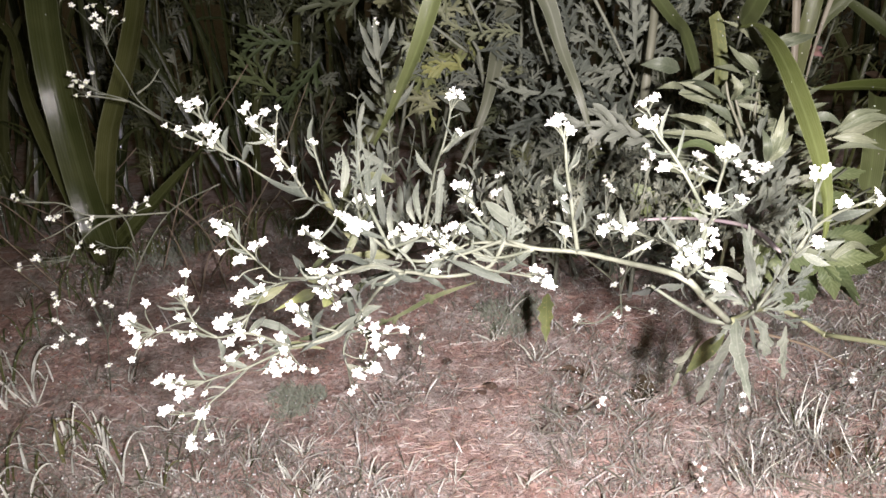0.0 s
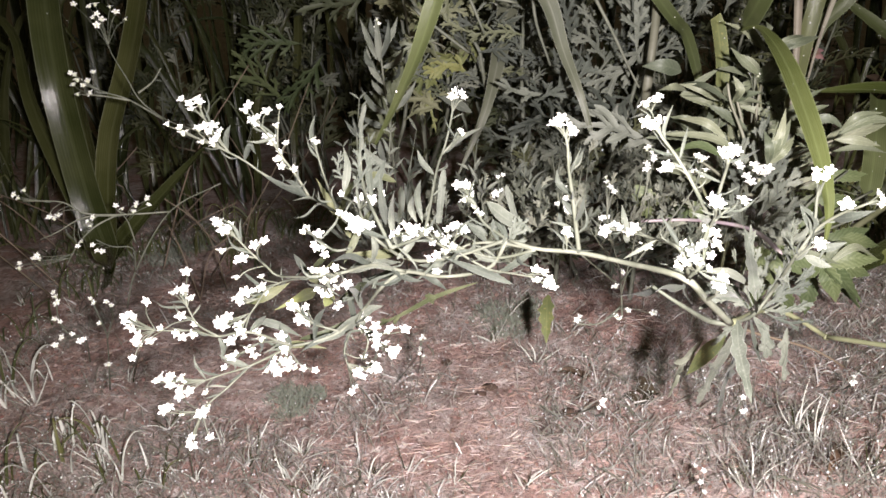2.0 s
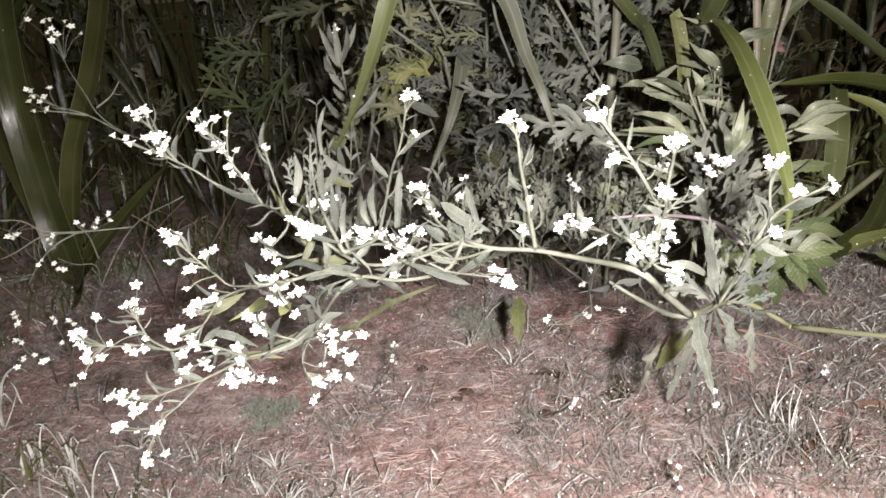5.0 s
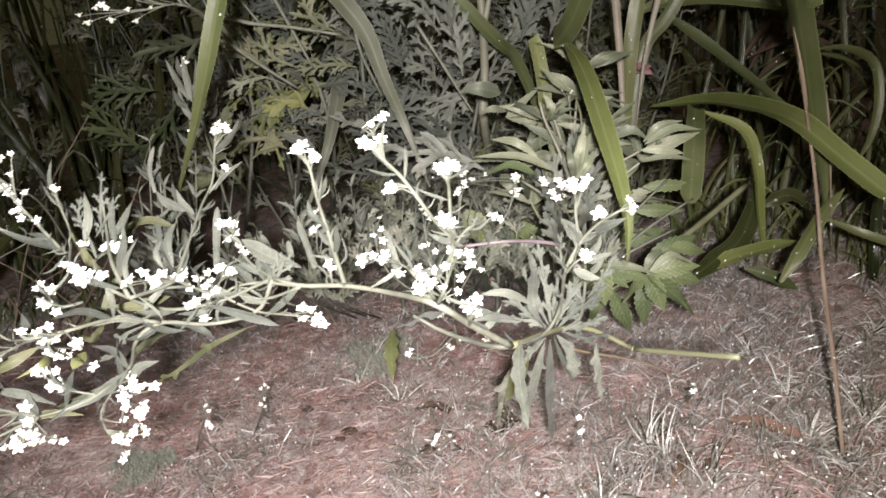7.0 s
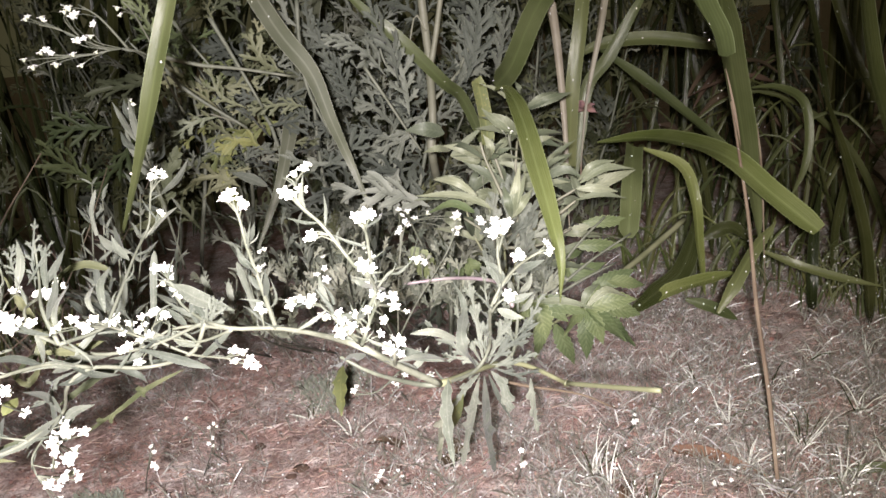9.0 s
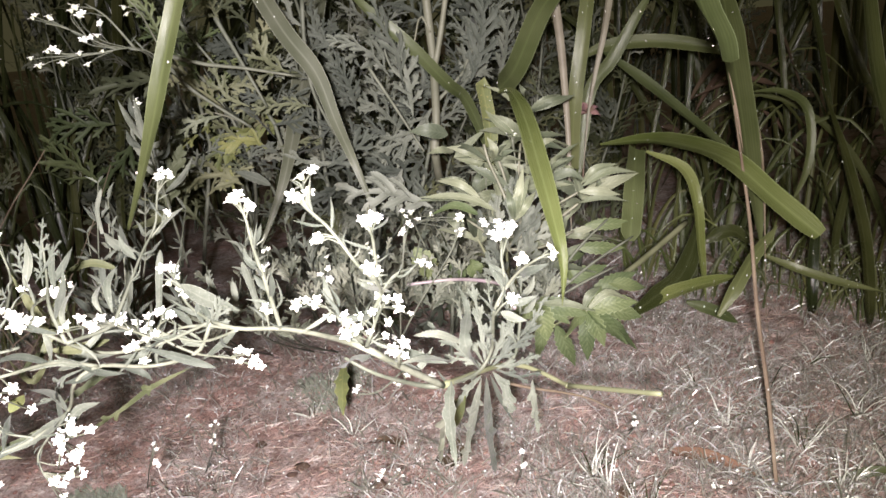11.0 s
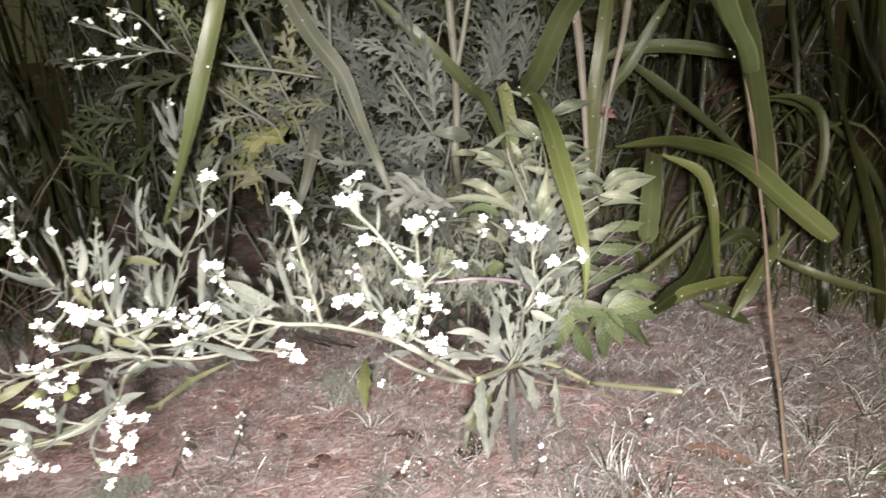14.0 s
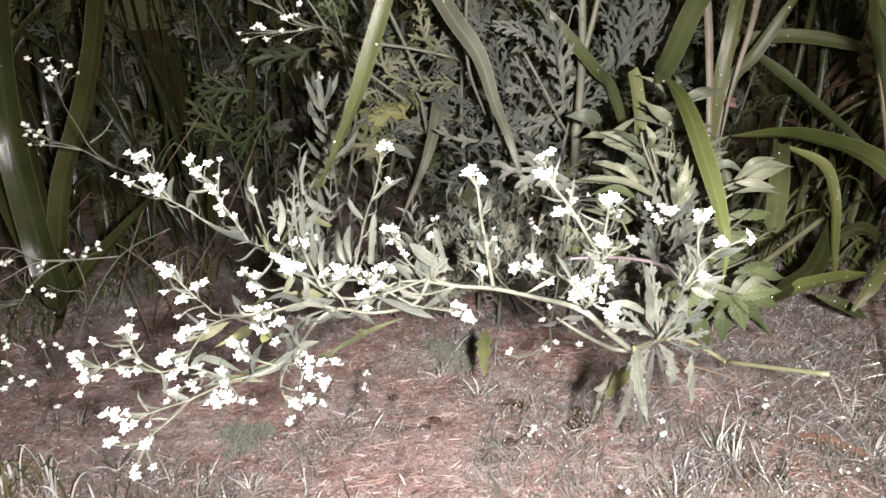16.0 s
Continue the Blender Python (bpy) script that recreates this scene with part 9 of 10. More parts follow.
leaf(bush, [(0.0425, 0.9003, 0.4326), (0.0581, 0.9174, 0.4601), (0.0732, 0.9275, 0.4757)], 0.0278, "lobed", lobes=4, slim=0.62, mat=MOSSY_LEAF)
leaf(bush, [(0.0418, 0.9028, 0.4559), (0.0142, 0.9297, 0.4801), (-0.0145, 0.9476, 0.4928)], 0.0363, "lobed", lobes=3, slim=0.63, mat=MOSSY_LEAF)
leaf(bush, [(0.0411, 0.9051, 0.4778), (0.0616, 0.9073, 0.5019), (0.0811, 0.9083, 0.5187)], 0.0254, "lobed", lobes=3, slim=0.59, mat=MOSSY_LEAF)
leaf(bush, [(0.0408, 0.9062, 0.4889), (0.0277, 0.9258, 0.515), (0.014, 0.9392, 0.5319)], 0.0336, "lobed", lobes=3, slim=0.49)
leaf(bush, [(-0.0551, 0.9373, 0.2275), (-0.0732, 0.9476, 0.2509), (-0.0913, 0.9571, 0.2736)], 0.0424, "lobed", lobes=3, slim=0.54, mat=MOSSY_LEAF)
leaf(bush, [(-0.0486, 0.9375, 0.2656), (-0.0226, 0.9411, 0.2842), (0.003, 0.9433, 0.2986)], 0.0399, "lobed", lobes=3, slim=0.54, mat=MOSSY_LEAF)
leaf(bush, [(-0.0439, 0.9375, 0.2931), (-0.0487, 0.9171, 0.3123), (-0.0551, 0.905, 0.3289)], 0.0338, "lobed", lobes=3, slim=0.54)
leaf(bush, [(-0.0393, 0.9374, 0.3196), (-0.0213, 0.9384, 0.3258), (-0.0036, 0.9378, 0.3279)], 0.0387, "lobed", lobes=4, slim=0.49)
leaf(bush, [(-0.0368, 0.9373, 0.3343), (-0.0499, 0.9318, 0.3583), (-0.0639, 0.9302, 0.3796)], 0.0380, "lobed", lobes=4, slim=0.59)
leaf(bush, [(-0.0312, 0.937, 0.3708), (-0.0139, 0.9558, 0.3954), (0.0034, 0.9668, 0.4083)], 0.0310, "lobed", lobes=4, slim=0.63, mat=DEEP_LEAF)
leaf(bush, [(-0.0313, 0.9374, 0.3971), (-0.0478, 0.9649, 0.4267), (-0.0648, 0.9834, 0.4454)], 0.0324, "lobed", lobes=3, slim=0.56, mat=DEEP_LEAF)
leaf(bush, [(-0.0313, 0.9377, 0.4201), (-0.0063, 0.9296, 0.4232), (0.0173, 0.9222, 0.4205)], 0.0284, "lobed", lobes=3, slim=0.55, mat=DEEP_LEAF)
leaf(bush, [(-0.0313, 0.9379, 0.4446), (-0.0438, 0.9158, 0.4604), (-0.0586, 0.9002, 0.4658)], 0.0406, "lobed", lobes=4, slim=0.71, mat=DEEP_LEAF)
leaf(bush, [(-0.0313, 0.9379, 0.478), (-0.0162, 0.9551, 0.4946), (-0.001, 0.964, 0.4987)], 0.0367, "lobed", lobes=3, slim=0.51, mat=DEEP_LEAF)
leaf(bush, [(-0.0313, 0.9377, 0.5038), (-0.0541, 0.9627, 0.5282), (-0.0778, 0.9783, 0.5386)], 0.0420, "lobed", lobes=3, slim=0.57, mat=DEEP_LEAF)
leaf(bush, [(0.2391, 0.8854, 0.3524), (0.2274, 0.8998, 0.3738), (0.2143, 0.9091, 0.3853)], 0.0406, "lobed", lobes=3, slim=0.59)
leaf(bush, [(0.2445, 0.8866, 0.3581), (0.2587, 0.8695, 0.3692), (0.2726, 0.8574, 0.3756)], 0.0320, "lobed", lobes=4, slim=0.59)
leaf(bush, [(0.2538, 0.8886, 0.3679), (0.2304, 0.8771, 0.3815), (0.2082, 0.871, 0.3937)], 0.0343, "lobed", lobes=3, slim=0.65)
leaf(bush, [(0.2639, 0.8908, 0.3786), (0.2831, 0.8999, 0.3875), (0.3009, 0.903, 0.3852)], 0.0352, "lobed", lobes=4, slim=0.70)
leaf(bush, [(0.2694, 0.892, 0.3844), (0.2626, 0.9161, 0.4109), (0.2535, 0.9316, 0.4254)], 0.0273, "lobed", lobes=3, slim=0.65)
leaf(bush, [(0.2785, 0.894, 0.394), (0.3082, 0.9055, 0.4071), (0.3367, 0.9106, 0.41)], 0.0364, "lobed", lobes=3, slim=0.52)
leaf(bush, [(0.2823, 0.897, 0.4053), (0.2706, 0.9051, 0.4405), (0.2574, 0.9101, 0.4608)], 0.0270, "lobed", lobes=3, slim=0.63)
leaf(bush, [(0.2888, 0.902, 0.4245), (0.3068, 0.8826, 0.4489), (0.3242, 0.8688, 0.4641)], 0.0345, "lobed", lobes=3, slim=0.58)
leaf(bush, [(0.2929, 0.9052, 0.4363), (0.2775, 0.8873, 0.4587), (0.2637, 0.8775, 0.4794)], 0.0392, "lobed", lobes=4, slim=0.49)
leaf(bush, [(0.298, 0.9091, 0.4513), (0.3105, 0.9048, 0.4653), (0.3226, 0.9015, 0.4743)], 0.0347, "lobed", lobes=4, slim=0.60)
leaf(bush, [(0.3062, 0.9155, 0.4754), (0.2826, 0.9258, 0.4861), (0.2584, 0.934, 0.495)], 0.0267, "lobed", lobes=4, slim=0.62)
leaf(bush, [(0.0538, 0.9271, 0.3036), (0.031, 0.9262, 0.3233), (0.0064, 0.9239, 0.3276)], 0.0313, "lobed", lobes=3, slim=0.49)
leaf(bush, [(0.049, 0.9266, 0.3196), (0.0744, 0.9243, 0.3229), (0.099, 0.9207, 0.3204)], 0.0276, "lobed", lobes=3, slim=0.71, mat=MOSSY_LEAF)
leaf(bush, [(0.0422, 0.9259, 0.3427), (0.0235, 0.9483, 0.3514), (0.0038, 0.9611, 0.3477)], 0.0290, "lobed", lobes=4, slim=0.72, mat=MOSSY_LEAF)
leaf(bush, [(0.0358, 0.9251, 0.3641), (0.0642, 0.9094, 0.3759), (0.0905, 0.8975, 0.3814)], 0.0379, "lobed", lobes=4, slim=0.53)
leaf(bush, [(0.0278, 0.9238, 0.3912), (0.0215, 0.9008, 0.4092), (0.0134, 0.8853, 0.4192)], 0.0340, "lobed", lobes=3, slim=0.65)
leaf(bush, [(0.024, 0.9232, 0.4039), (0.0494, 0.9041, 0.4203), (0.0728, 0.8917, 0.4349)], 0.0251, "lobed", lobes=4, slim=0.48, mat=MOSSY_LEAF)
leaf(bush, [(0.0174, 0.9216, 0.425), (-0.0067, 0.9363, 0.436), (-0.0309, 0.9474, 0.4453)], 0.0363, "lobed", lobes=3, slim=0.72)
leaf(bush, [(0.0117, 0.9201, 0.4432), (0.0472, 0.8942, 0.4476), (0.0797, 0.8753, 0.4477)], 0.0381, "lobed", lobes=4, slim=0.61, mat=MOSSY_LEAF)
leaf(bush, [(0.005, 0.9181, 0.4645), (-0.0027, 0.9246, 0.4859), (-0.0112, 0.9292, 0.4996)], 0.0261, "lobed", lobes=4, slim=0.64, mat=MOSSY_LEAF)
leaf(bush, [(0.0012, 0.9168, 0.4766), (0.0277, 0.9095, 0.488), (0.0534, 0.9048, 0.4988)], 0.0298, "lobed", lobes=4, slim=0.62, mat=MOSSY_LEAF)
leaf(bush, [(-0.0064, 0.9142, 0.5007), (-0.0193, 0.9239, 0.5279), (-0.0326, 0.9326, 0.5519)], 0.0350, "lobed", lobes=3, slim=0.57, mat=DEEP_LEAF)
leaf(bush, [(0.148, 0.93, 0.2734), (0.1267, 0.9092, 0.2941), (0.1056, 0.8961, 0.3079)], 0.0383, "lobed", lobes=3, slim=0.71)
leaf(bush, [(0.1481, 0.9293, 0.2915), (0.1782, 0.9439, 0.3029), (0.2072, 0.9496, 0.3)], 0.0383, "lobed", lobes=3, slim=0.56)
leaf(bush, [(0.1482, 0.9281, 0.3209), (0.1256, 0.9326, 0.3342), (0.1017, 0.9344, 0.3361)], 0.0389, "lobed", lobes=4, slim=0.63)
leaf(bush, [(0.1483, 0.927, 0.3427), (0.1754, 0.9308, 0.3607), (0.2016, 0.9318, 0.3703)], 0.0371, "lobed", lobes=3, slim=0.52)
leaf(bush, [(0.1484, 0.9263, 0.357), (0.1285, 0.9118, 0.3767), (0.1078, 0.9013, 0.3844)], 0.0390, "lobed", lobes=3, slim=0.62)
leaf(bush, [(0.1489, 0.9248, 0.3853), (0.1634, 0.9065, 0.411), (0.1759, 0.8925, 0.4231)], 0.0248, "lobed", lobes=3, slim=0.52)
leaf(bush, [(0.1548, 0.9261, 0.4022), (0.1389, 0.9346, 0.4279), (0.1219, 0.9407, 0.4442)], 0.0430, "lobed", lobes=3, slim=0.64)
leaf(bush, [(0.1632, 0.9279, 0.4262), (0.1866, 0.937, 0.4479), (0.2094, 0.9422, 0.4614)], 0.0401, "lobed", lobes=4, slim=0.53)
leaf(bush, [(0.1708, 0.9295, 0.4481), (0.1557, 0.9103, 0.4644), (0.14, 0.8963, 0.4696)], 0.0366, "lobed", lobes=3, slim=0.61)
leaf(bush, [(0.175, 0.9304, 0.4603), (0.1933, 0.9246, 0.4707), (0.2099, 0.9173, 0.4676)], 0.0288, "lobed", lobes=3, slim=0.60)
leaf(bush, [(0.1842, 0.9322, 0.4864), (0.1694, 0.9235, 0.5054), (0.1541, 0.9171, 0.5144)], 0.0259, "lobed", lobes=4, slim=0.55)
leaf(bush, [(0.2112, 0.7186, 0.2756), (0.1881, 0.7146, 0.2898), (0.1626, 0.7093, 0.2989), (0.134, 0.712, 0.2986)], 0.05, "lobed", lobes=4, slim=0.92, mat=SILVER_LEAF)
leaf(bush, [(0.1873, 0.7821, 0.305), (0.1761, 0.7571, 0.2877), (0.169, 0.7441, 0.277)], 0.0392, "lobed", lobes=4, slim=0.8, mat=SILVER_LEAF)
leaf(bush, [(0.2268, 0.8813, 0.4049), (0.1897, 0.8671, 0.4156), (0.1538, 0.8729, 0.4231), (0.1216, 0.8799, 0.4362)], 0.0490, "lobed", lobes=4)
leaf(bush, [(0.2296, 0.872, 0.3744), (0.2058, 0.8596, 0.3954), (0.1896, 0.8668, 0.4144)], 0.0490, "lobed", lobes=4)
leaf(bush, [(0.2323, 0.8866, 0.3542), (0.206, 0.8705, 0.3265), (0.1662, 0.8698, 0.3112)], 0.0509, "lobed", lobes=4)
leaf(bush, [(0.1711, 0.9125, 0.3508), (0.1409, 0.9116, 0.373), (0.1101, 0.9191, 0.3879)], 0.0456, "lobed", lobes=4)
leaf(bush, [(0.019, 0.9676, 0.342), (-0.0004, 0.9553, 0.3349), (-0.0303, 0.9511, 0.311)], 0.0545, "lobed", lobes=4, slim=0.9, mat=YELLOWING_LEAF)
leaf(bush, [(0.0676, 0.9637, 0.3448), (0.0277, 0.9549, 0.3426), (-0.01, 0.94, 0.321)], 0.0477, "lobed", lobes=4, slim=0.9, mat=YELLOWING_LEAF)
leaf(bush, [(0.0048, 0.8503, 0.3687), (-0.0195, 0.8515, 0.3649), (-0.0477, 0.8506, 0.3526)], 0.0239, "lobed", lobes=3, slim=0.9, mat=BROAD_LEAF)
leaf(bush, [(-0.0277, 0.9762, 0.3555), (-0.0547, 0.9609, 0.3359), (-0.0806, 0.9581, 0.3182)], 0.0273, "lobed", lobes=3, slim=0.9, mat=YELLOWING_LEAF)
leaf(bush, [(-0.0116, 0.9793, 0.3743), (-0.0448, 0.9706, 0.4046), (-0.076, 0.9801, 0.4265)], 0.0472, "lobed", lobes=4, mat=MOSSY_LEAF)
leaf(bush, [(0.0847, 0.9362, 0.402), (0.0459, 0.9418, 0.4082), (0.0064, 0.9456, 0.4081)], 0.0461, "lobed", lobes=4, mat=MOSSY_LEAF)
leaf(bush, [(0.054, 0.9276, 0.3631), (0.0351, 0.9318, 0.3709), (0.0178, 0.931, 0.3627)], 0.0395, "lobed", lobes=4, mat=MOSSY_LEAF)
leaf(bush, [(0.1225, 0.8415, 0.3073), (0.0931, 0.835, 0.3112), (0.0666, 0.8308, 0.3236)], 0.0242, "lobed", lobes=2, slim=1.1)
leaf(bush, [(0.1478, 0.9229, 0.378), (0.1246, 0.9333, 0.4052), (0.1158, 0.9457, 0.4441)], 0.0527, "lobed", lobes=4)
leaf(bush, [(0.2623, 0.8867, 0.3643), (0.2792, 0.8958, 0.4002), (0.2904, 0.9073, 0.4428)], 0.0579, "lobed", lobes=4)
leaf(bush, [(0.3014, 0.9138, 0.3979), (0.2854, 0.9252, 0.4309), (0.2766, 0.9376, 0.4697)], 0.0527, "lobed", lobes=4)
leaf(bush, [(0.1987, 0.8252, 0.2777), (0.1764, 0.8332, 0.2972), (0.1515, 0.8344, 0.2932)], 0.0490, "lobed", lobes=4)
leaf(bush, [(0.1412, 0.8779, 0.2599), (0.1168, 0.8846, 0.2744), (0.0954, 0.8816, 0.2572)], 0.0521, "lobed", lobes=4)
leaf(bush, [(0.2165, 0.8719, 0.2996), (0.2009, 0.8484, 0.2858), (0.2013, 0.8411, 0.2615)], 0.0440, "lobed", lobes=4)
leaf(bush, [(-0.0596, 0.8084, 0.2775), (-0.0437, 0.7983, 0.3192), (-0.0296, 0.7947, 0.3469)], 0.0340, "lobed", lobes=4, slim=1.3, mat=MOSSY_LEAF)
leaf(bush, [(-0.05, 0.9542, 0.2776), (-0.0774, 0.9575, 0.2797), (-0.1061, 0.957, 0.2686)], 0.0621, "lobed", lobes=4, mat=MOSSY_LEAF)
leaf(bush, [(0.0015, 0.9282, 0.2775), (-0.0304, 0.9359, 0.293), (-0.0652, 0.9363, 0.2827)], 0.0540, "lobed", lobes=4, mat=MOSSY_LEAF)
# far-left leaves: weak torch light put into the colour by the darker green
leaf(bush, [(-0.3055, 1.331, 0.2292), (-0.3404, 1.344, 0.2596), (-0.3797, 1.329, 0.3039)], 0.0862, "lobed", lobes=4, slim=0.6, mat=DEEP_LEAF)
leaf(bush, [(-0.2753, 1.358, 0.3285), (-0.3201, 1.333, 0.3354), (-0.3674, 1.336, 0.33)], 0.0842, "lobed", lobes=4, slim=0.6, mat=DEEP_LEAF)
leaf(bush, [(-0.2231, 1.296, 0.3124), (-0.2553, 1.286, 0.2705), (-0.2957, 1.281, 0.2382)], 0.0736, "lobed", lobes=4, slim=0.6, mat=DEEP_LEAF)
leaf(bush, [(-0.097, 1.051, 0.4119), (-0.1418, 1.052, 0.4013), (-0.1778, 1.057, 0.4041)], 0.0655, "lobed", lobes=4, mat=MOSSY_LEAF)
leaf(bush, [(0.1106, 0.6841, 0.1405), (0.1083, 0.6624, 0.1281), (0.1071, 0.6501, 0.107)], 0.0176, "notched", mat=YELLOWING_LEAF)
leaf(bush, [(0.184, 0.75, 0.397), (0.168, 0.745, 0.419), (0.152, 0.744, 0.431), (0.129, 0.745, 0.436)], 0.032, "lobed", lobes=5, slim=0.75, mat=SILVER_LEAF)
leaf(bush, [(0.195, 0.76, 0.39), (0.191, 0.755, 0.42), (0.179, 0.75, 0.448), (0.174, 0.75, 0.473)], 0.036, "lobed", lobes=5, slim=0.8)
leaf(bush, [(0.203, 0.78, 0.355), (0.201, 0.775, 0.389), (0.195, 0.77, 0.427)], 0.034, "lobed", lobes=5, slim=0.75)
leaf(bush, [(0.27, 0.84, 0.379), (0.281, 0.835, 0.408), (0.287, 0.83, 0.442), (0.285, 0.83, 0.475)], 0.05, "lobed", lobes=6, slim=0.8)
leaf(bush, [(0.302, 0.845, 0.382), (0.31, 0.84, 0.411), (0.315, 0.835, 0.445)], 0.046, "lobed", lobes=5, slim=0.8)
leaf(bush, [(0.11, 0.8, 0.31), (0.138, 0.79, 0.326), (0.16, 0.78, 0.342)], 0.036, "lobed", lobes=4, slim=0.8)
leaf(bush, [(0.04, 0.82, 0.377), (0.017, 0.82, 0.391), (0.01, 0.82, 0.419)], 0.03, "lobed", lobes=4, slim=0.7, mat=MOSSY_LEAF)
leaf(bush, [(0.083, 0.83, 0.407), (0.063, 0.825, 0.42), (0.054, 0.82, 0.448)], 0.034, "lobed", lobes=5, slim=0.8, mat=MOSSY_LEAF)
leaf(bush, [(0.147, 0.85, 0.359), (0.141, 0.845, 0.39), (0.13, 0.84, 0.414)], 0.036, "lobed", lobes=5, slim=0.7)
leaf(bush, [(0.099, 0.86, 0.368), (0.076, 0.855, 0.374), (0.038, 0.85, 0.372)], 0.028, "lobed", lobes=5, slim=0.7, mat=MOSSY_LEAF)
leaf(bush, [(0.13, 0.87, 0.425), (0.114, 0.865, 0.444), (0.11, 0.86, 0.473)], 0.034, "lobed", lobes=4, slim=0.8)
leaf(bush, [(-0.015, 0.95, 0.313), (-0.015, 0.94, 0.284), (-0.01, 0.94, 0.253)], 0.02, "lobed", lobes=2, slim=1.1, mat=YELLOWING_LEAF)
leaf(bush, [(-0.024, 0.95, 0.319), (-0.056, 0.94, 0.307), (-0.098, 0.94, 0.287)], 0.03, "lobed", lobes=3, slim=1.0, mat=MOSSY_LEAF)
leaf(bush, [(-0.029, 0.96, 0.363), (-0.057, 0.95, 0.344), (-0.085, 0.95, 0.324)], 0.028, "lobed", lobes=3, slim=1.0, mat=MOSSY_LEAF)
leaf(bush, [(0.036, 0.93, 0.318), (0.015, 0.92, 0.333), (-0.018, 0.92, 0.325)], 0.034, "lobed", lobes=3, slim=1.0, mat=YELLOWING_LEAF)
leaf(bush, [(-0.02, 0.96, 0.369), (-0.036, 0.95, 0.385), (-0.051, 0.95, 0.406)], 0.03, "lobed", lobes=3, slim=0.9, mat=MOSSY_LEAF)
leaf(bush, [(0.037, 0.9, 0.28), (0.019, 0.9, 0.291), (-0.003, 0.9, 0.301)], 0.012, "oval")
leaf(bush, [(-0.079, 0.8, 0.299), (-0.063, 0.79, 0.278), (-0.093, 0.79, 0.27)], 0.014, "oval", mat=MOSSY_LEAF)
leaf(bush, [(-0.047, 0.8, 0.311), (-0.057, 0.8, 0.329), (-0.04, 0.8, 0.356)], 0.022, "lobed", lobes=3, slim=0.8)
branch(bush, [(0.028, 0.95, 0.332), (0.006, 0.955, 0.35), (-0.014, 0.96, 0.359), (-0.029, 0.96, 0.364), (-0.05, 0.95, 0.362)], 0.0013, 0.0009, PALE_CULM, "stem")
branch(bush, [(-0.03, 0.8, 0.426), (-0.013, 0.8, 0.403), (0.011, 0.8, 0.382), (0.039, 0.81, 0.358)], 0.0022, 0.0013, STEM)
branch(bush, [(-0.017, 0.82, 0.467), (0., 0.82, 0.439), (0.013, 0.82, 0.419)], 0.0018, 0.0011, STEM)
branch(bush, [(0.017, 0.83, 0.467), (0.031, 0.83, 0.434), (0.043, 0.83, 0.405), (0.055, 0.83, 0.375)], 0.0024, 0.0014, STEM)
branch(bush, [(-0.026, 0.81, 0.433), (0.005, 0.81, 0.423), (0.042, 0.81, 0.416), (0.089, 0.82, 0.404)], 0.0022, 0.0013, STEM)
branch(bush, [(0.107, 0.8, 0.476), (0.104, 0.8, 0.434), (0.106, 0.8, 0.39), (0.122, 0.81, 0.342)], 0.0022, 0.0013, STEM)
branch(bush, [(0.164, 0.8, 0.407), (0.183, 0.8, 0.372), (0.203, 0.81, 0.334), (0.213, 0.81, 0.316)], 0.0018, 0.0011, STEM)
branch(bush, [(0.179, 0.79, 0.438), (0.186, 0.79, 0.406), (0.207, 0.79, 0.382)], 0.0014, 0.0008, STEM)
shoot = thing("weed_shoot", (-0.02, 0.80, 0.012), "upright leafy shoot with tight white buds", "weed")
spray(shoot, [(-0.0443, 0.7964, 0.2215), (-0.0397, 0.7451, 0.3108), (-0.0397, 0.7283, 0.351), (-0.0394, 0.7189, 0.3825), (-0.0391, 0.7122, 0.3929)], 0.0014, 0.0008, [(-0.0399, 0.7149, 0.4001), (-0.038, 0.7137, 0.3966), (-0.0406, 0.7125, 0.3939)], 0.003)
leaf(shoot, [(-0.042, 0.715, 0.365), (-0.047, 0.71, 0.383), (-0.054, 0.71, 0.402)], 0.0062, "oval", fold=0.3)
leaf(shoot, [(-0.04, 0.715, 0.363), (-0.039, 0.71, 0.383), (-0.04, 0.71, 0.404)], 0.0062, "oval", fold=0.3)
leaf(shoot, [(-0.038, 0.715, 0.366), (-0.03, 0.71, 0.383), (-0.029, 0.712, 0.4)], 0.0062, "oval", fold=0.3)
leaf(shoot, [(-0.045, 0.72, 0.357), (-0.05, 0.715, 0.364), (-0.052, 0.71, 0.376)], 0.0062, "oval", fold=0.3)
leaf(shoot, [(-0.0394, 0.7245, 0.3411), (-0.0484, 0.7194, 0.3577), (-0.053, 0.7266, 0.3774)], 0.0057, "oval")
leaf(shoot, [(-0.0396, 0.72, 0.3573), (-0.0249, 0.7227, 0.3614), (-0.0182, 0.7287, 0.3756)], 0.0057, "oval")
leaf(shoot, [(-0.0395, 0.7171, 0.3777), (-0.0442, 0.711, 0.3908), (-0.0453, 0.7155, 0.4027)], 0.0056, "oval")
leaf(shoot, [(-0.0376, 0.7154, 0.3729), (-0.0266, 0.7111, 0.3875), (-0.0211, 0.7169, 0.4014)], 0.0056, "oval")
leaf(shoot, [(-0.0391, 0.7309, 0.3296), (-0.0495, 0.7341, 0.3401), (-0.052, 0.7359, 0.3453)], 0.0059, "oval")
leaf(shoot, [(-0.0388, 0.7351, 0.3126), (-0.0501, 0.7264, 0.3201), (-0.0611, 0.7223, 0.3398)], 0.0059, "oval")
leaf(shoot, [(-0.0374, 0.7393, 0.2952), (-0.0575, 0.7311, 0.306), (-0.0652, 0.7236, 0.3159)], 0.0060, "oval")
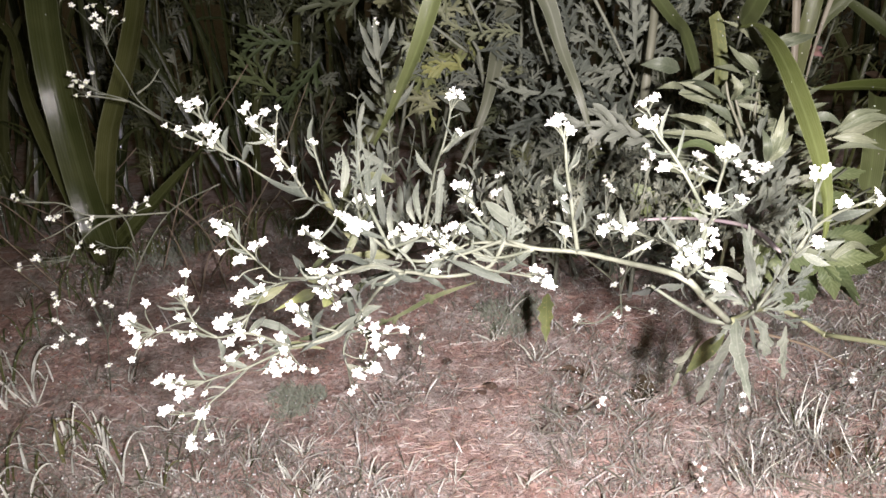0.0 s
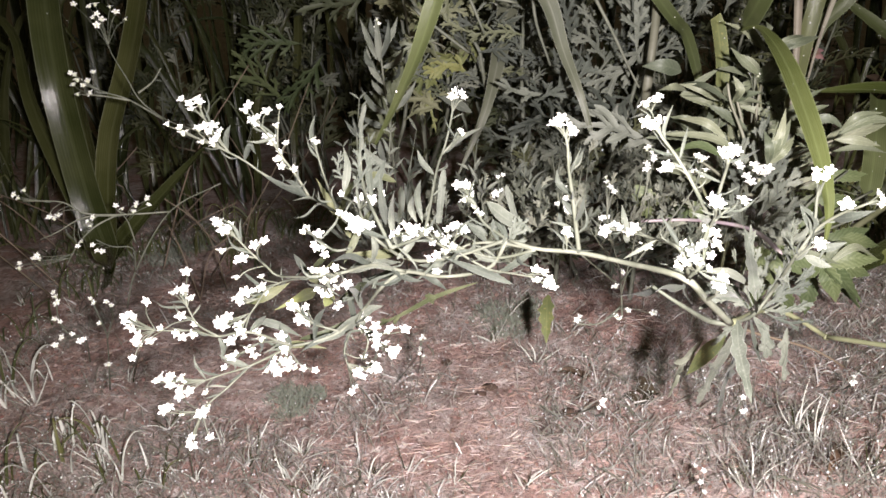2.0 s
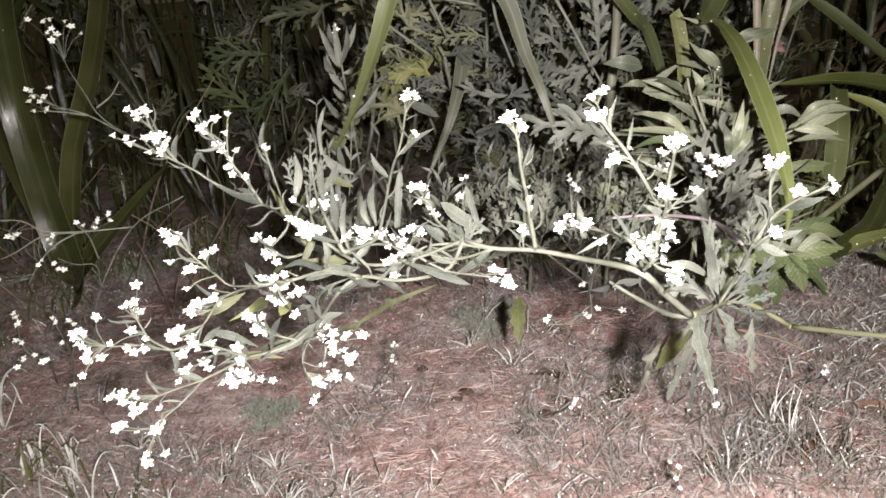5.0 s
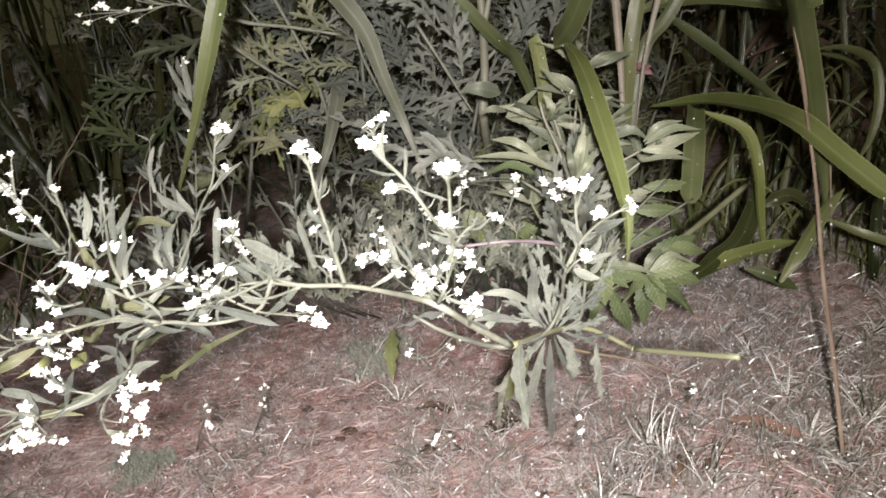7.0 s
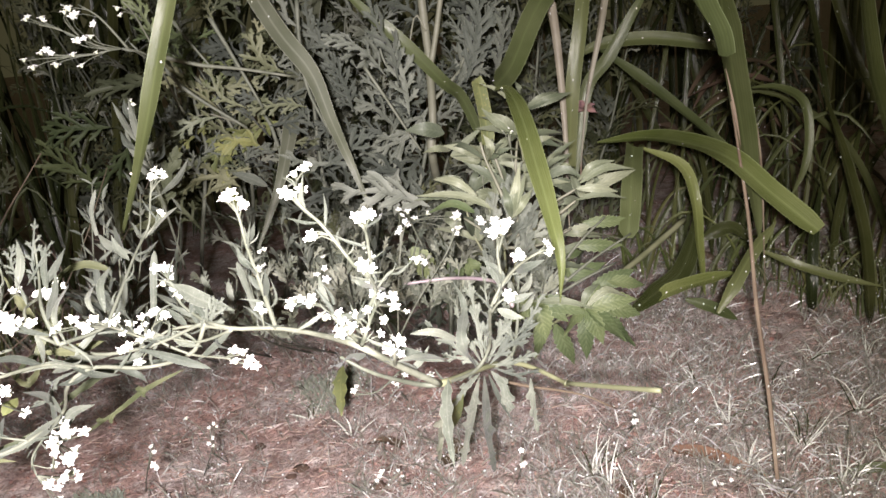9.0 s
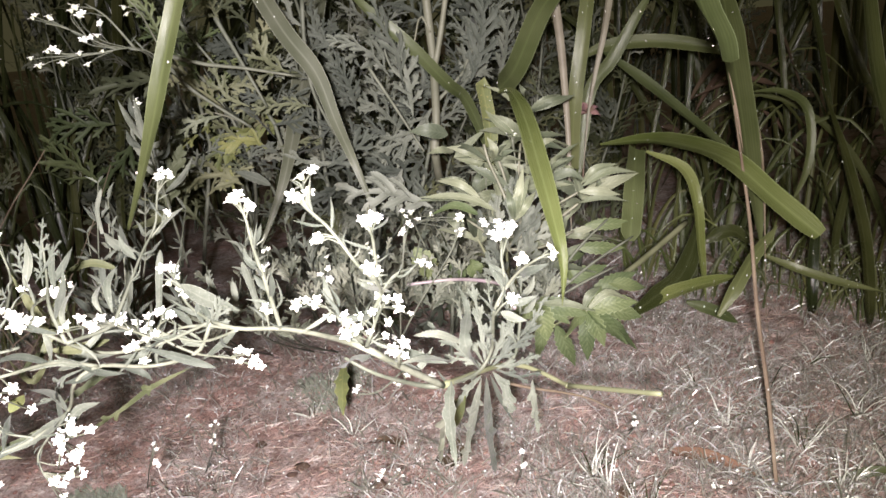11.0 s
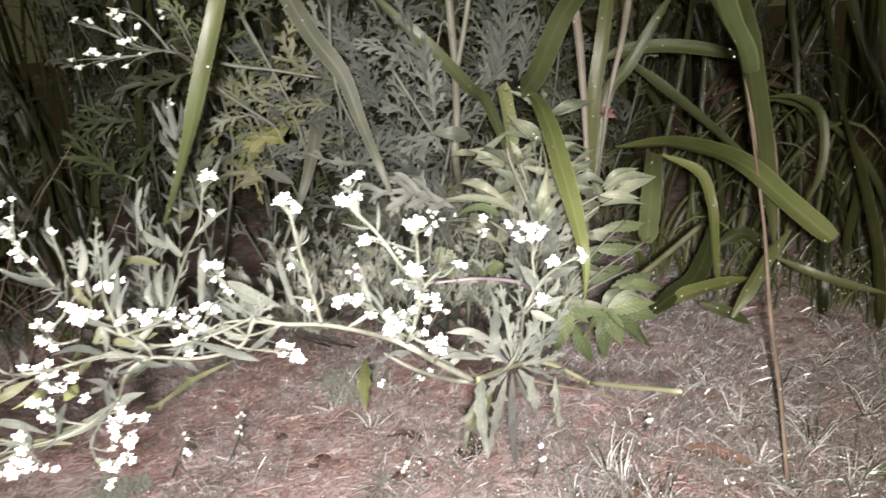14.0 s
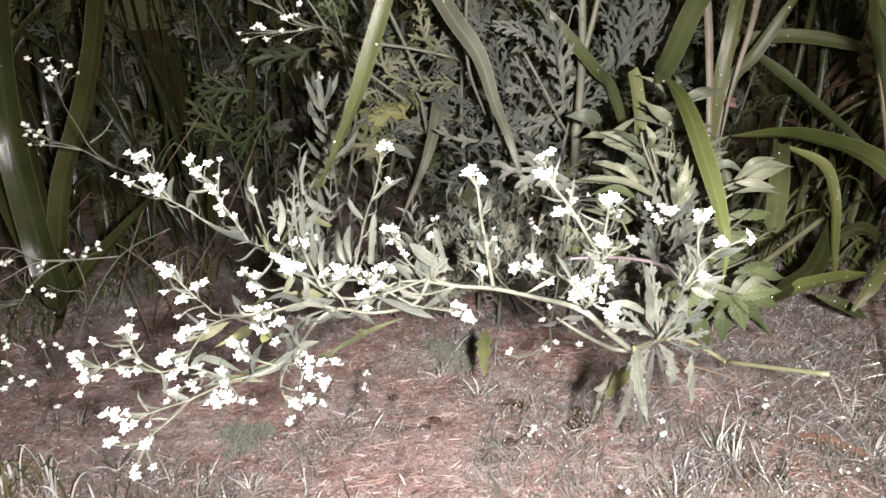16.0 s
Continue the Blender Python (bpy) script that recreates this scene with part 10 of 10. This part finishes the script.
leaf(shoot, [(-0.0393, 0.7264, 0.346), (-0.0265, 0.7281, 0.3479), (-0.0235, 0.733, 0.36)], 0.0058, "oval")
leaf(shoot, [(-0.0392, 0.7451, 0.3108), (-0.0228, 0.751, 0.3228), (-0.0113, 0.7586, 0.3402)], 0.0061, "oval")

# ---- leafy shoots standing among the flowering branches ----
weed_shoot([(-0.1344, 1.052, 0.0034), (-0.0415, 0.5853, 0.2304), (-0.0421, 0.5852, 0.2864), (-0.0409, 0.604, 0.3351)], False, 5)
weed_shoot([(-0.121, 1.05, 0.0039), (-0.0381, 0.6025, 0.2186), (-0.0247, 0.6056, 0.28), (-0.0201, 0.6269, 0.3345)], False, 36)
weed_shoot([(-0.1433, 1.053, 0.0031), (-0.0441, 0.5774, 0.2384), (-0.0497, 0.5716, 0.2804), (-0.0537, 0.5846, 0.3153)], False, 67)
weed_shoot([(-0.1299, 1.051, 0.0036), (-0.0358, 0.5669, 0.2373), (-0.0266, 0.5622, 0.2791), (-0.026, 0.5756, 0.3142)], False, 98)
weed_shoot([(-0.0902, 1.046, 0.0049), (-0.0117, 0.5402, 0.2469), (-0.0122, 0.5291, 0.274), (-0.0106, 0.5368, 0.2938)], False, 129)
weed_shoot([(0.0462, 1.026, 0.0096), (0.0539, 0.6248, 0.2018), (0.0543, 0.6173, 0.2382), (0.0488, 0.628, 0.2673)], True, 160)
weed_shoot([(0.0627, 1.024, 0.0102), (0.0636, 0.6254, 0.2013), (0.0636, 0.6182, 0.2388), (0.0692, 0.6301, 0.2684)], True, 191)
weed_shoot([(0.0829, 1.011, 0.0109), (0.0761, 0.6429, 0.1885), (0.0844, 0.6354, 0.2232), (0.0871, 0.6461, 0.2505)], True, 222)
weed_shoot([(-0.0126, 1.035, 0.0076), (0.021, 0.6043, 0.211), (0.0198, 0.593, 0.2379), (0.0226, 0.6006, 0.2571)], True, 253)
weed_shoot([(0.1675, 1.009, 0.0139), (0.1314, 0.6703, 0.1925), (0.1412, 0.6676, 0.2394), (0.147, 0.6833, 0.2793)], True, 284)
weed_shoot([(-0.0727, 1.043, 0.0055), (-0.0187, 0.6689, 0.2199), (-0.0143, 0.6657, 0.2664), (-0.0063, 0.6815, 0.3062)], False, 315)
weed_shoot([(-0.0382, 1.038, 0.0067), (0.0035, 0.6459, 0.2112), (0.0114, 0.6363, 0.2407), (0.0116, 0.6451, 0.2636)], True, 346)
weed_shoot([(-0.1702, 1.057, 0.0022), (-0.0637, 0.6061, 0.2332), (-0.0687, 0.5944, 0.2597), (-0.0722, 0.6016, 0.2793)], False, 377)
weed_shoot([(0.2221, 1.001, 0.0158), (0.1709, 0.6913, 0.1833), (0.1743, 0.6831, 0.2171), (0.1746, 0.6934, 0.2438)], True, 408)
weed_shoot([(0.2979, 0.9896, 0.0186), (0.2199, 0.6774, 0.1928), (0.2105, 0.668, 0.2263), (0.2118, 0.6781, 0.2522)], True, 439)
weed_shoot([(-0.0801, 1.151, 0.0053), (0.0261, 0.6398, 0.2152), (0.0379, 0.6258, 0.2377), (0.0404, 0.6311, 0.2539)], True, 470)
weed_shoot([(-0.024, 1.129, 0.0072), (0.0516, 0.6569, 0.2058), (0.0512, 0.6476, 0.2412), (0.0537, 0.6569, 0.2694)], True, 501)
weed_shoot([(0.0459, 1.151, 0.0096), (0.0916, 0.6575, 0.2115), (0.1007, 0.6449, 0.2378), (0.1025, 0.6515, 0.2581)], True, 532)
weed_shoot([(0.1181, 1.148, 0.0121), (0.1315, 0.6377, 0.2192), (0.1311, 0.6279, 0.2533), (0.1357, 0.6368, 0.2803)], True, 563)
weed_shoot([(0.0912, 1.134, 0.0112), (0.116, 0.6559, 0.2092), (0.1251, 0.6456, 0.2424), (0.1276, 0.6545, 0.2694)], True, 594)
weed_shoot([(-0.3303, 1.326, -0.003), (-0.0478, 0.5735, 0.2623), (-0.0414, 0.5682, 0.3102), (-0.0374, 0.5818, 0.3517)], False, 625)
weed_shoot([(-0.312, 1.333, -0.0024), (-0.0392, 0.5743, 0.2654), (-0.0292, 0.563, 0.2958), (-0.0309, 0.5713, 0.3206)], False, 656)
weed_shoot([(0.1611, 1.106, 0.0136), (0.1546, 0.6347, 0.2125), (0.1549, 0.6224, 0.2391), (0.161, 0.6286, 0.2582)], False, 687)
weed_shoot([(0.2199, 1.083, 0.0157), (0.1891, 0.6513, 0.2025), (0.1931, 0.6398, 0.2317), (0.1927, 0.6474, 0.2544)], True, 718)
weed_shoot([(0.2685, 1.064, 0.0175), (0.2184, 0.6495, 0.1999), (0.2174, 0.6398, 0.234), (0.2244, 0.6484, 0.2605)], True, 749)
weed_shoot([(0.3356, 1.061, 0.0199), (0.2579, 0.6485, 0.2009), (0.2567, 0.6426, 0.2462), (0.2534, 0.6556, 0.2851)], True, 780)
weed_shoot([(0.3817, 1.042, 0.0216), (0.2827, 0.6281, 0.2053), (0.2779, 0.6271, 0.2651), (0.283, 0.6443, 0.3173)], True, 811)
weed_shoot([(0.3912, 1.015, 0.0219), (0.2916, 0.626, 0.2), (0.2974, 0.62, 0.2458), (0.3025, 0.6328, 0.2848)], True, 842)
weed_shoot([(0.1017, 1.179, 0.0116), (0.1319, 0.6861, 0.2108), (0.1296, 0.6732, 0.2372), (0.1323, 0.6787, 0.2565)], True, 873)
weed_shoot([(0.1378, 1.114, 0.0128), (0.1519, 0.6618, 0.2062), (0.1601, 0.6483, 0.2339), (0.162, 0.6544, 0.255)], True, 904)
weed_shoot([(0.181, 1.096, 0.0143), (0.177, 0.6588, 0.2043), (0.174, 0.6473, 0.2352), (0.1771, 0.654, 0.2586)], True, 935)
weed_shoot([(0.2131, 1.06, 0.0155), (0.1956, 0.6362, 0.2051), (0.2035, 0.6229, 0.2334), (0.2066, 0.629, 0.2549)], True, 966)
weed_shoot([(0.1954, 1.193, 0.0148), (0.1846, 0.6827, 0.2168), (0.1889, 0.6704, 0.2473), (0.1996, 0.6764, 0.2708)], True, 997)
weed_shoot([(0.0616, 1.252, 0.0102), (0.1124, 0.6914, 0.2224), (0.1173, 0.679, 0.2528), (0.1145, 0.6866, 0.2774)], True, 1028)
weed_shoot([(0.2513, 1.023, 0.0168), (0.2177, 0.6134, 0.206), (0.2184, 0.6018, 0.2376), (0.2261, 0.6081, 0.2614)], True, 1059)
weed_shoot([(-0.0192, 1.287, 0.0074), (0.074, 0.677, 0.2318), (0.0799, 0.6643, 0.2614), (0.0772, 0.6716, 0.2853)], True, 1090)
weed_shoot([(-0.0929, 1.319, 0.0049), (0.0428, 0.6617, 0.2406), (0.0444, 0.65, 0.2721), (0.0477, 0.6571, 0.2971)], False, 1121)
weed_shoot([(0.1401, 1.277, 0.0129), (0.1544, 0.7085, 0.2231), (0.1527, 0.6963, 0.2519), (0.1443, 0.704, 0.2752)], False, 1152)
weed_shoot([(0.017, 1.332, 0.0086), (0.0929, 0.6968, 0.234), (0.0893, 0.6839, 0.2599), (0.0894, 0.6897, 0.2794)], False, 1183)
weed_shoot([(0.3852, 1.059, 0.0217), (0.2943, 0.6286, 0.2116), (0.299, 0.6152, 0.2386), (0.302, 0.621, 0.259)], True, 1214)

# ---- thin wild grass among the plants ----
wild_grass(0.572, 1.040, 9, 0.22, 0.008, 70, (GRASS, OLIVE_GRASS))
wild_grass(0.673, 1.047, 9, 0.26, 0.009, 71, (GRASS, DIMMED_GRASS, DIMMED_GRASS))
wild_grass(0.759, 1.007, 8, 0.26, 0.009, 72, (OLIVE_GRASS, DIMMED_GRASS))
wild_grass(0.826, 0.950, 8, 0.3, 0.01, 73, (OLIVE_GRASS, DIMMED_GRASS))
wild_grass(0.871, 1.131, 7, 0.34, 0.011, 74, (OLIVE_GRASS, DIMMED_GRASS))
wild_grass(0.697, 1.223, 7, 0.32, 0.01, 75, (GRASS, OLIVE_GRASS))
wild_grass(-0.807, 1.280, 12, 0.26, 0.008, 76, (OLIVE_GRASS, DIMMED_GRASS))
wild_grass(-0.654, 1.285, 12, 0.3, 0.008, 77, (OLIVE_GRASS, DIMMED_GRASS))
wild_grass(-0.503, 1.290, 10, 0.3, 0.008, 78, (DIMMED_GRASS, GRASS))
wild_grass(0.545, 1.198, 6, 0.24, 0.007, 79, (GRASS, OLIVE_GRASS))
wild_grass(0.214, 1.519, 8, 0.28, 0.006, 80, (GRASS,))
wild_grass(0.577, 0.989, 10, 0.13, 0.007, 81, (GRASS, FRESH_GRASS))
wild_grass(0.663, 0.975, 10, 0.13, 0.007, 82, (GRASS, FRESH_GRASS))
wild_grass(0.542, 1.054, 8, 0.12, 0.007, 83, (GRASS, FRESH_GRASS))
wild_grass(-0.484, 0.747, 14, 0.06, 0.0035, 84, (OLIVE_GRASS, PALE_GRASS))
wild_grass(-0.365, 0.642, 14, 0.06, 0.0035, 85, (OLIVE_GRASS, PALE_GRASS))
wild_grass(-0.278, 0.584, 12, 0.05, 0.003, 86, (OLIVE_GRASS, PALE_GRASS))
wild_grass(-0.383, 0.581, 14, 0.06, 0.0035, 87, (OLIVE_GRASS, PALE_GRASS))
wild_grass(-0.590, 0.882, 14, 0.06, 0.0035, 88, (OLIVE_GRASS, GRASS))
wild_grass(-0.540, 0.998, 20, 0.06, 0.0035, 89, (OLIVE_GRASS, GRASS))
wild_grass(-0.518, 1.135, 20, 0.06, 0.0035, 90, (OLIVE_GRASS, GRASS))
wild_grass(-0.346, 1.103, 20, 0.06, 0.0035, 91, (OLIVE_GRASS, GRASS))
wild_grass(-0.443, 1.162, 18, 0.06, 0.0035, 92, (OLIVE_GRASS, GRASS))
wild_grass(0.696, 0.874, 22, 0.08, 0.004, 93, (GRASS, OLIVE_GRASS))
wild_grass(0.747, 0.833, 22, 0.08, 0.004, 94, (GRASS, OLIVE_GRASS))
wild_grass(0.742, 0.885, 22, 0.09, 0.004, 95, (GRASS, OLIVE_GRASS))
wild_grass(0.769, 0.806, 22, 0.08, 0.004, 96, (GRASS, OLIVE_GRASS))
wild_grass(0.655, 0.911, 10, 0.07, 0.004, 97, (GRASS, OLIVE_GRASS))
wild_grass(0.595, 0.937, 10, 0.07, 0.004, 98, (GRASS, OLIVE_GRASS))
wild_grass(-0.592, 1.140, 22, 0.08, 0.004, 99, (GRASS, OLIVE_GRASS))
wild_grass(-0.653, 1.124, 20, 0.07, 0.004, 100, (GRASS, OLIVE_GRASS))
wild_grass(-0.380, 1.212, 20, 0.08, 0.004, 101, (GRASS, OLIVE_GRASS))
wild_grass(-0.282, 1.223, 20, 0.08, 0.004, 102, (GRASS, OLIVE_GRASS))

# ---- tufts, dead leaves and dark clods on the ground ----
grass_tuft(0.326, 0.610, 9, 0.05, 0)
grass_tuft(0.515, 0.591, 10, 0.05, 1)
grass_tuft(0.593, 0.629, 8, 0.045, 2)
grass_tuft(0.334, 0.582, 9, 0.045, 3)
grass_tuft(-0.364, 0.751, 8, 0.04, 4)
grass_tuft(-0.381, 0.637, 9, 0.045, 5)
grass_tuft(-0.105, 0.562, 8, 0.035, 6)
grass_tuft(0.083, 0.561, 8, 0.035, 7)
grass_tuft(0.547, 0.704, 8, 0.04, 8)
grass_tuft(-0.471, 0.725, 7, 0.04, 9)
grass_tuft(0.472, 0.716, 7, 0.035, 10)
grass_tuft(0.470, 0.646, 8, 0.04, 11)
grass_tuft(0.466, 0.782, 6, 0.03, 12)
grass_tuft(0.610, 0.736, 8, 0.04, 13)
grass_tuft(0.672, 0.728, 8, 0.04, 14)
grass_tuft(0.570, 0.548, 9, 0.05, 15)
grass_tuft(0.459, 0.580, 8, 0.04, 16)
grass_tuft(0.512, 0.530, 9, 0.045, 17)
grass_tuft(-0.287, 0.670, 8, 0.035, 18)
grass_tuft(-0.315, 0.589, 9, 0.04, 19)
grass_tuft(0.260, 0.528, 9, 0.04, 20)
grass_tuft(0.345, 0.514, 8, 0.04, 21)
grass_tuft(0.018, 0.573, 7, 0.03, 22)
grass_tuft(0.077, 0.871, 8, 0.04, 23)
grass_tuft(0.055, 0.822, 8, 0.04, 24)
grass_tuft(0.105, 0.771, 8, 0.035, 25)
grass_tuft(-0.639, 0.984, 8, 0.04, 26)
grass_tuft(-0.533, 0.935, 7, 0.035, 27)
tuft_rng = random.Random(12)
for i in range(26):
    grass_tuft(tuft_rng.uniform(-0.36, 0.02), tuft_rng.uniform(0.5, 0.66), tuft_rng.randint(4, 8), tuft_rng.uniform(0.02, 0.042), 30 + i)
dead_leaf([(0.3943, 0.6291, 0.0405), (0.4312, 0.5936, 0.0507), (0.4686, 0.5594, 0.0440)], 0.0127, RUST)
dead_leaf([(0.5168, 0.5456, 0.0456), (0.5517, 0.5374, 0.0549), (0.5866, 0.5291, 0.0482)], 0.0089, GRASS)
dead_leaf([(0.3598, 0.5874, 0.0397), (0.3306, 0.5391, 0.0620), (0.3096, 0.5096, 0.0548)], 0.0107, RUST)
dead_leaf([(0.1966, 0.7216, 0.0182), (0.2098, 0.7004, 0.0265), (0.2228, 0.6782, 0.0193)], 0.0197, DEAD)
dead_leaf([(0.2058, 0.671, 0.0182), (0.1946, 0.685, 0.0258), (0.1834, 0.6988, 0.0174)], 0.0137, DEAD)
dead_leaf([(0.2296, 0.7047, 0.0199), (0.2141, 0.6836, 0.0267), (0.1985, 0.6617, 0.0180)], 0.0114, DEAD)
dead_leaf([(0.168, 0.7234, 0.0173), (0.1412, 0.7365, 0.0248), (0.1143, 0.7492, 0.0166)], 0.0119, DEAD)
clod(0.052, 0.720, 0.009)
clod(0.131, 0.664, 0.008)
clod(0.043, 0.708, 0.006)
clod(-0.539, 0.804, 0.01)
clod(0.002, 0.780, 0.006)
moss_patch(-0.160, 0.712, 0.034, 1500, "low cushion of grey-green moss on soil")
moss_patch(-0.476, 1.159, 0.07, 2200, "spreading grey-green moss under the weed")
moss_patch(0.077, 0.871, 0.05, 1500, "patch of fine dull green moss on soil")
withered_flower([(0.4127, 0.9182, 0.2377), (0.4119, 0.9023, 0.2897), (0.4112, 0.8836, 0.3321)])


def leaf_dew():
    s = Shell()
    for p, r in DROPS:
        s.grid([[p + Vector((math.sin(b) * math.cos(a), math.sin(b) * math.sin(a), math.cos(b))) * r for a in (0, 1.257, 2.513, 3.77, 5.027)] for b in (0.15, 1.0, 2.1, 3.0)], closed=True)
    tagged(new("dew_on_blades", s.mesh("dew_on_blades", [DEW])), "small bright dewdrops hanging on grass blades", "dew", kind="stuff")


leaf_dew()
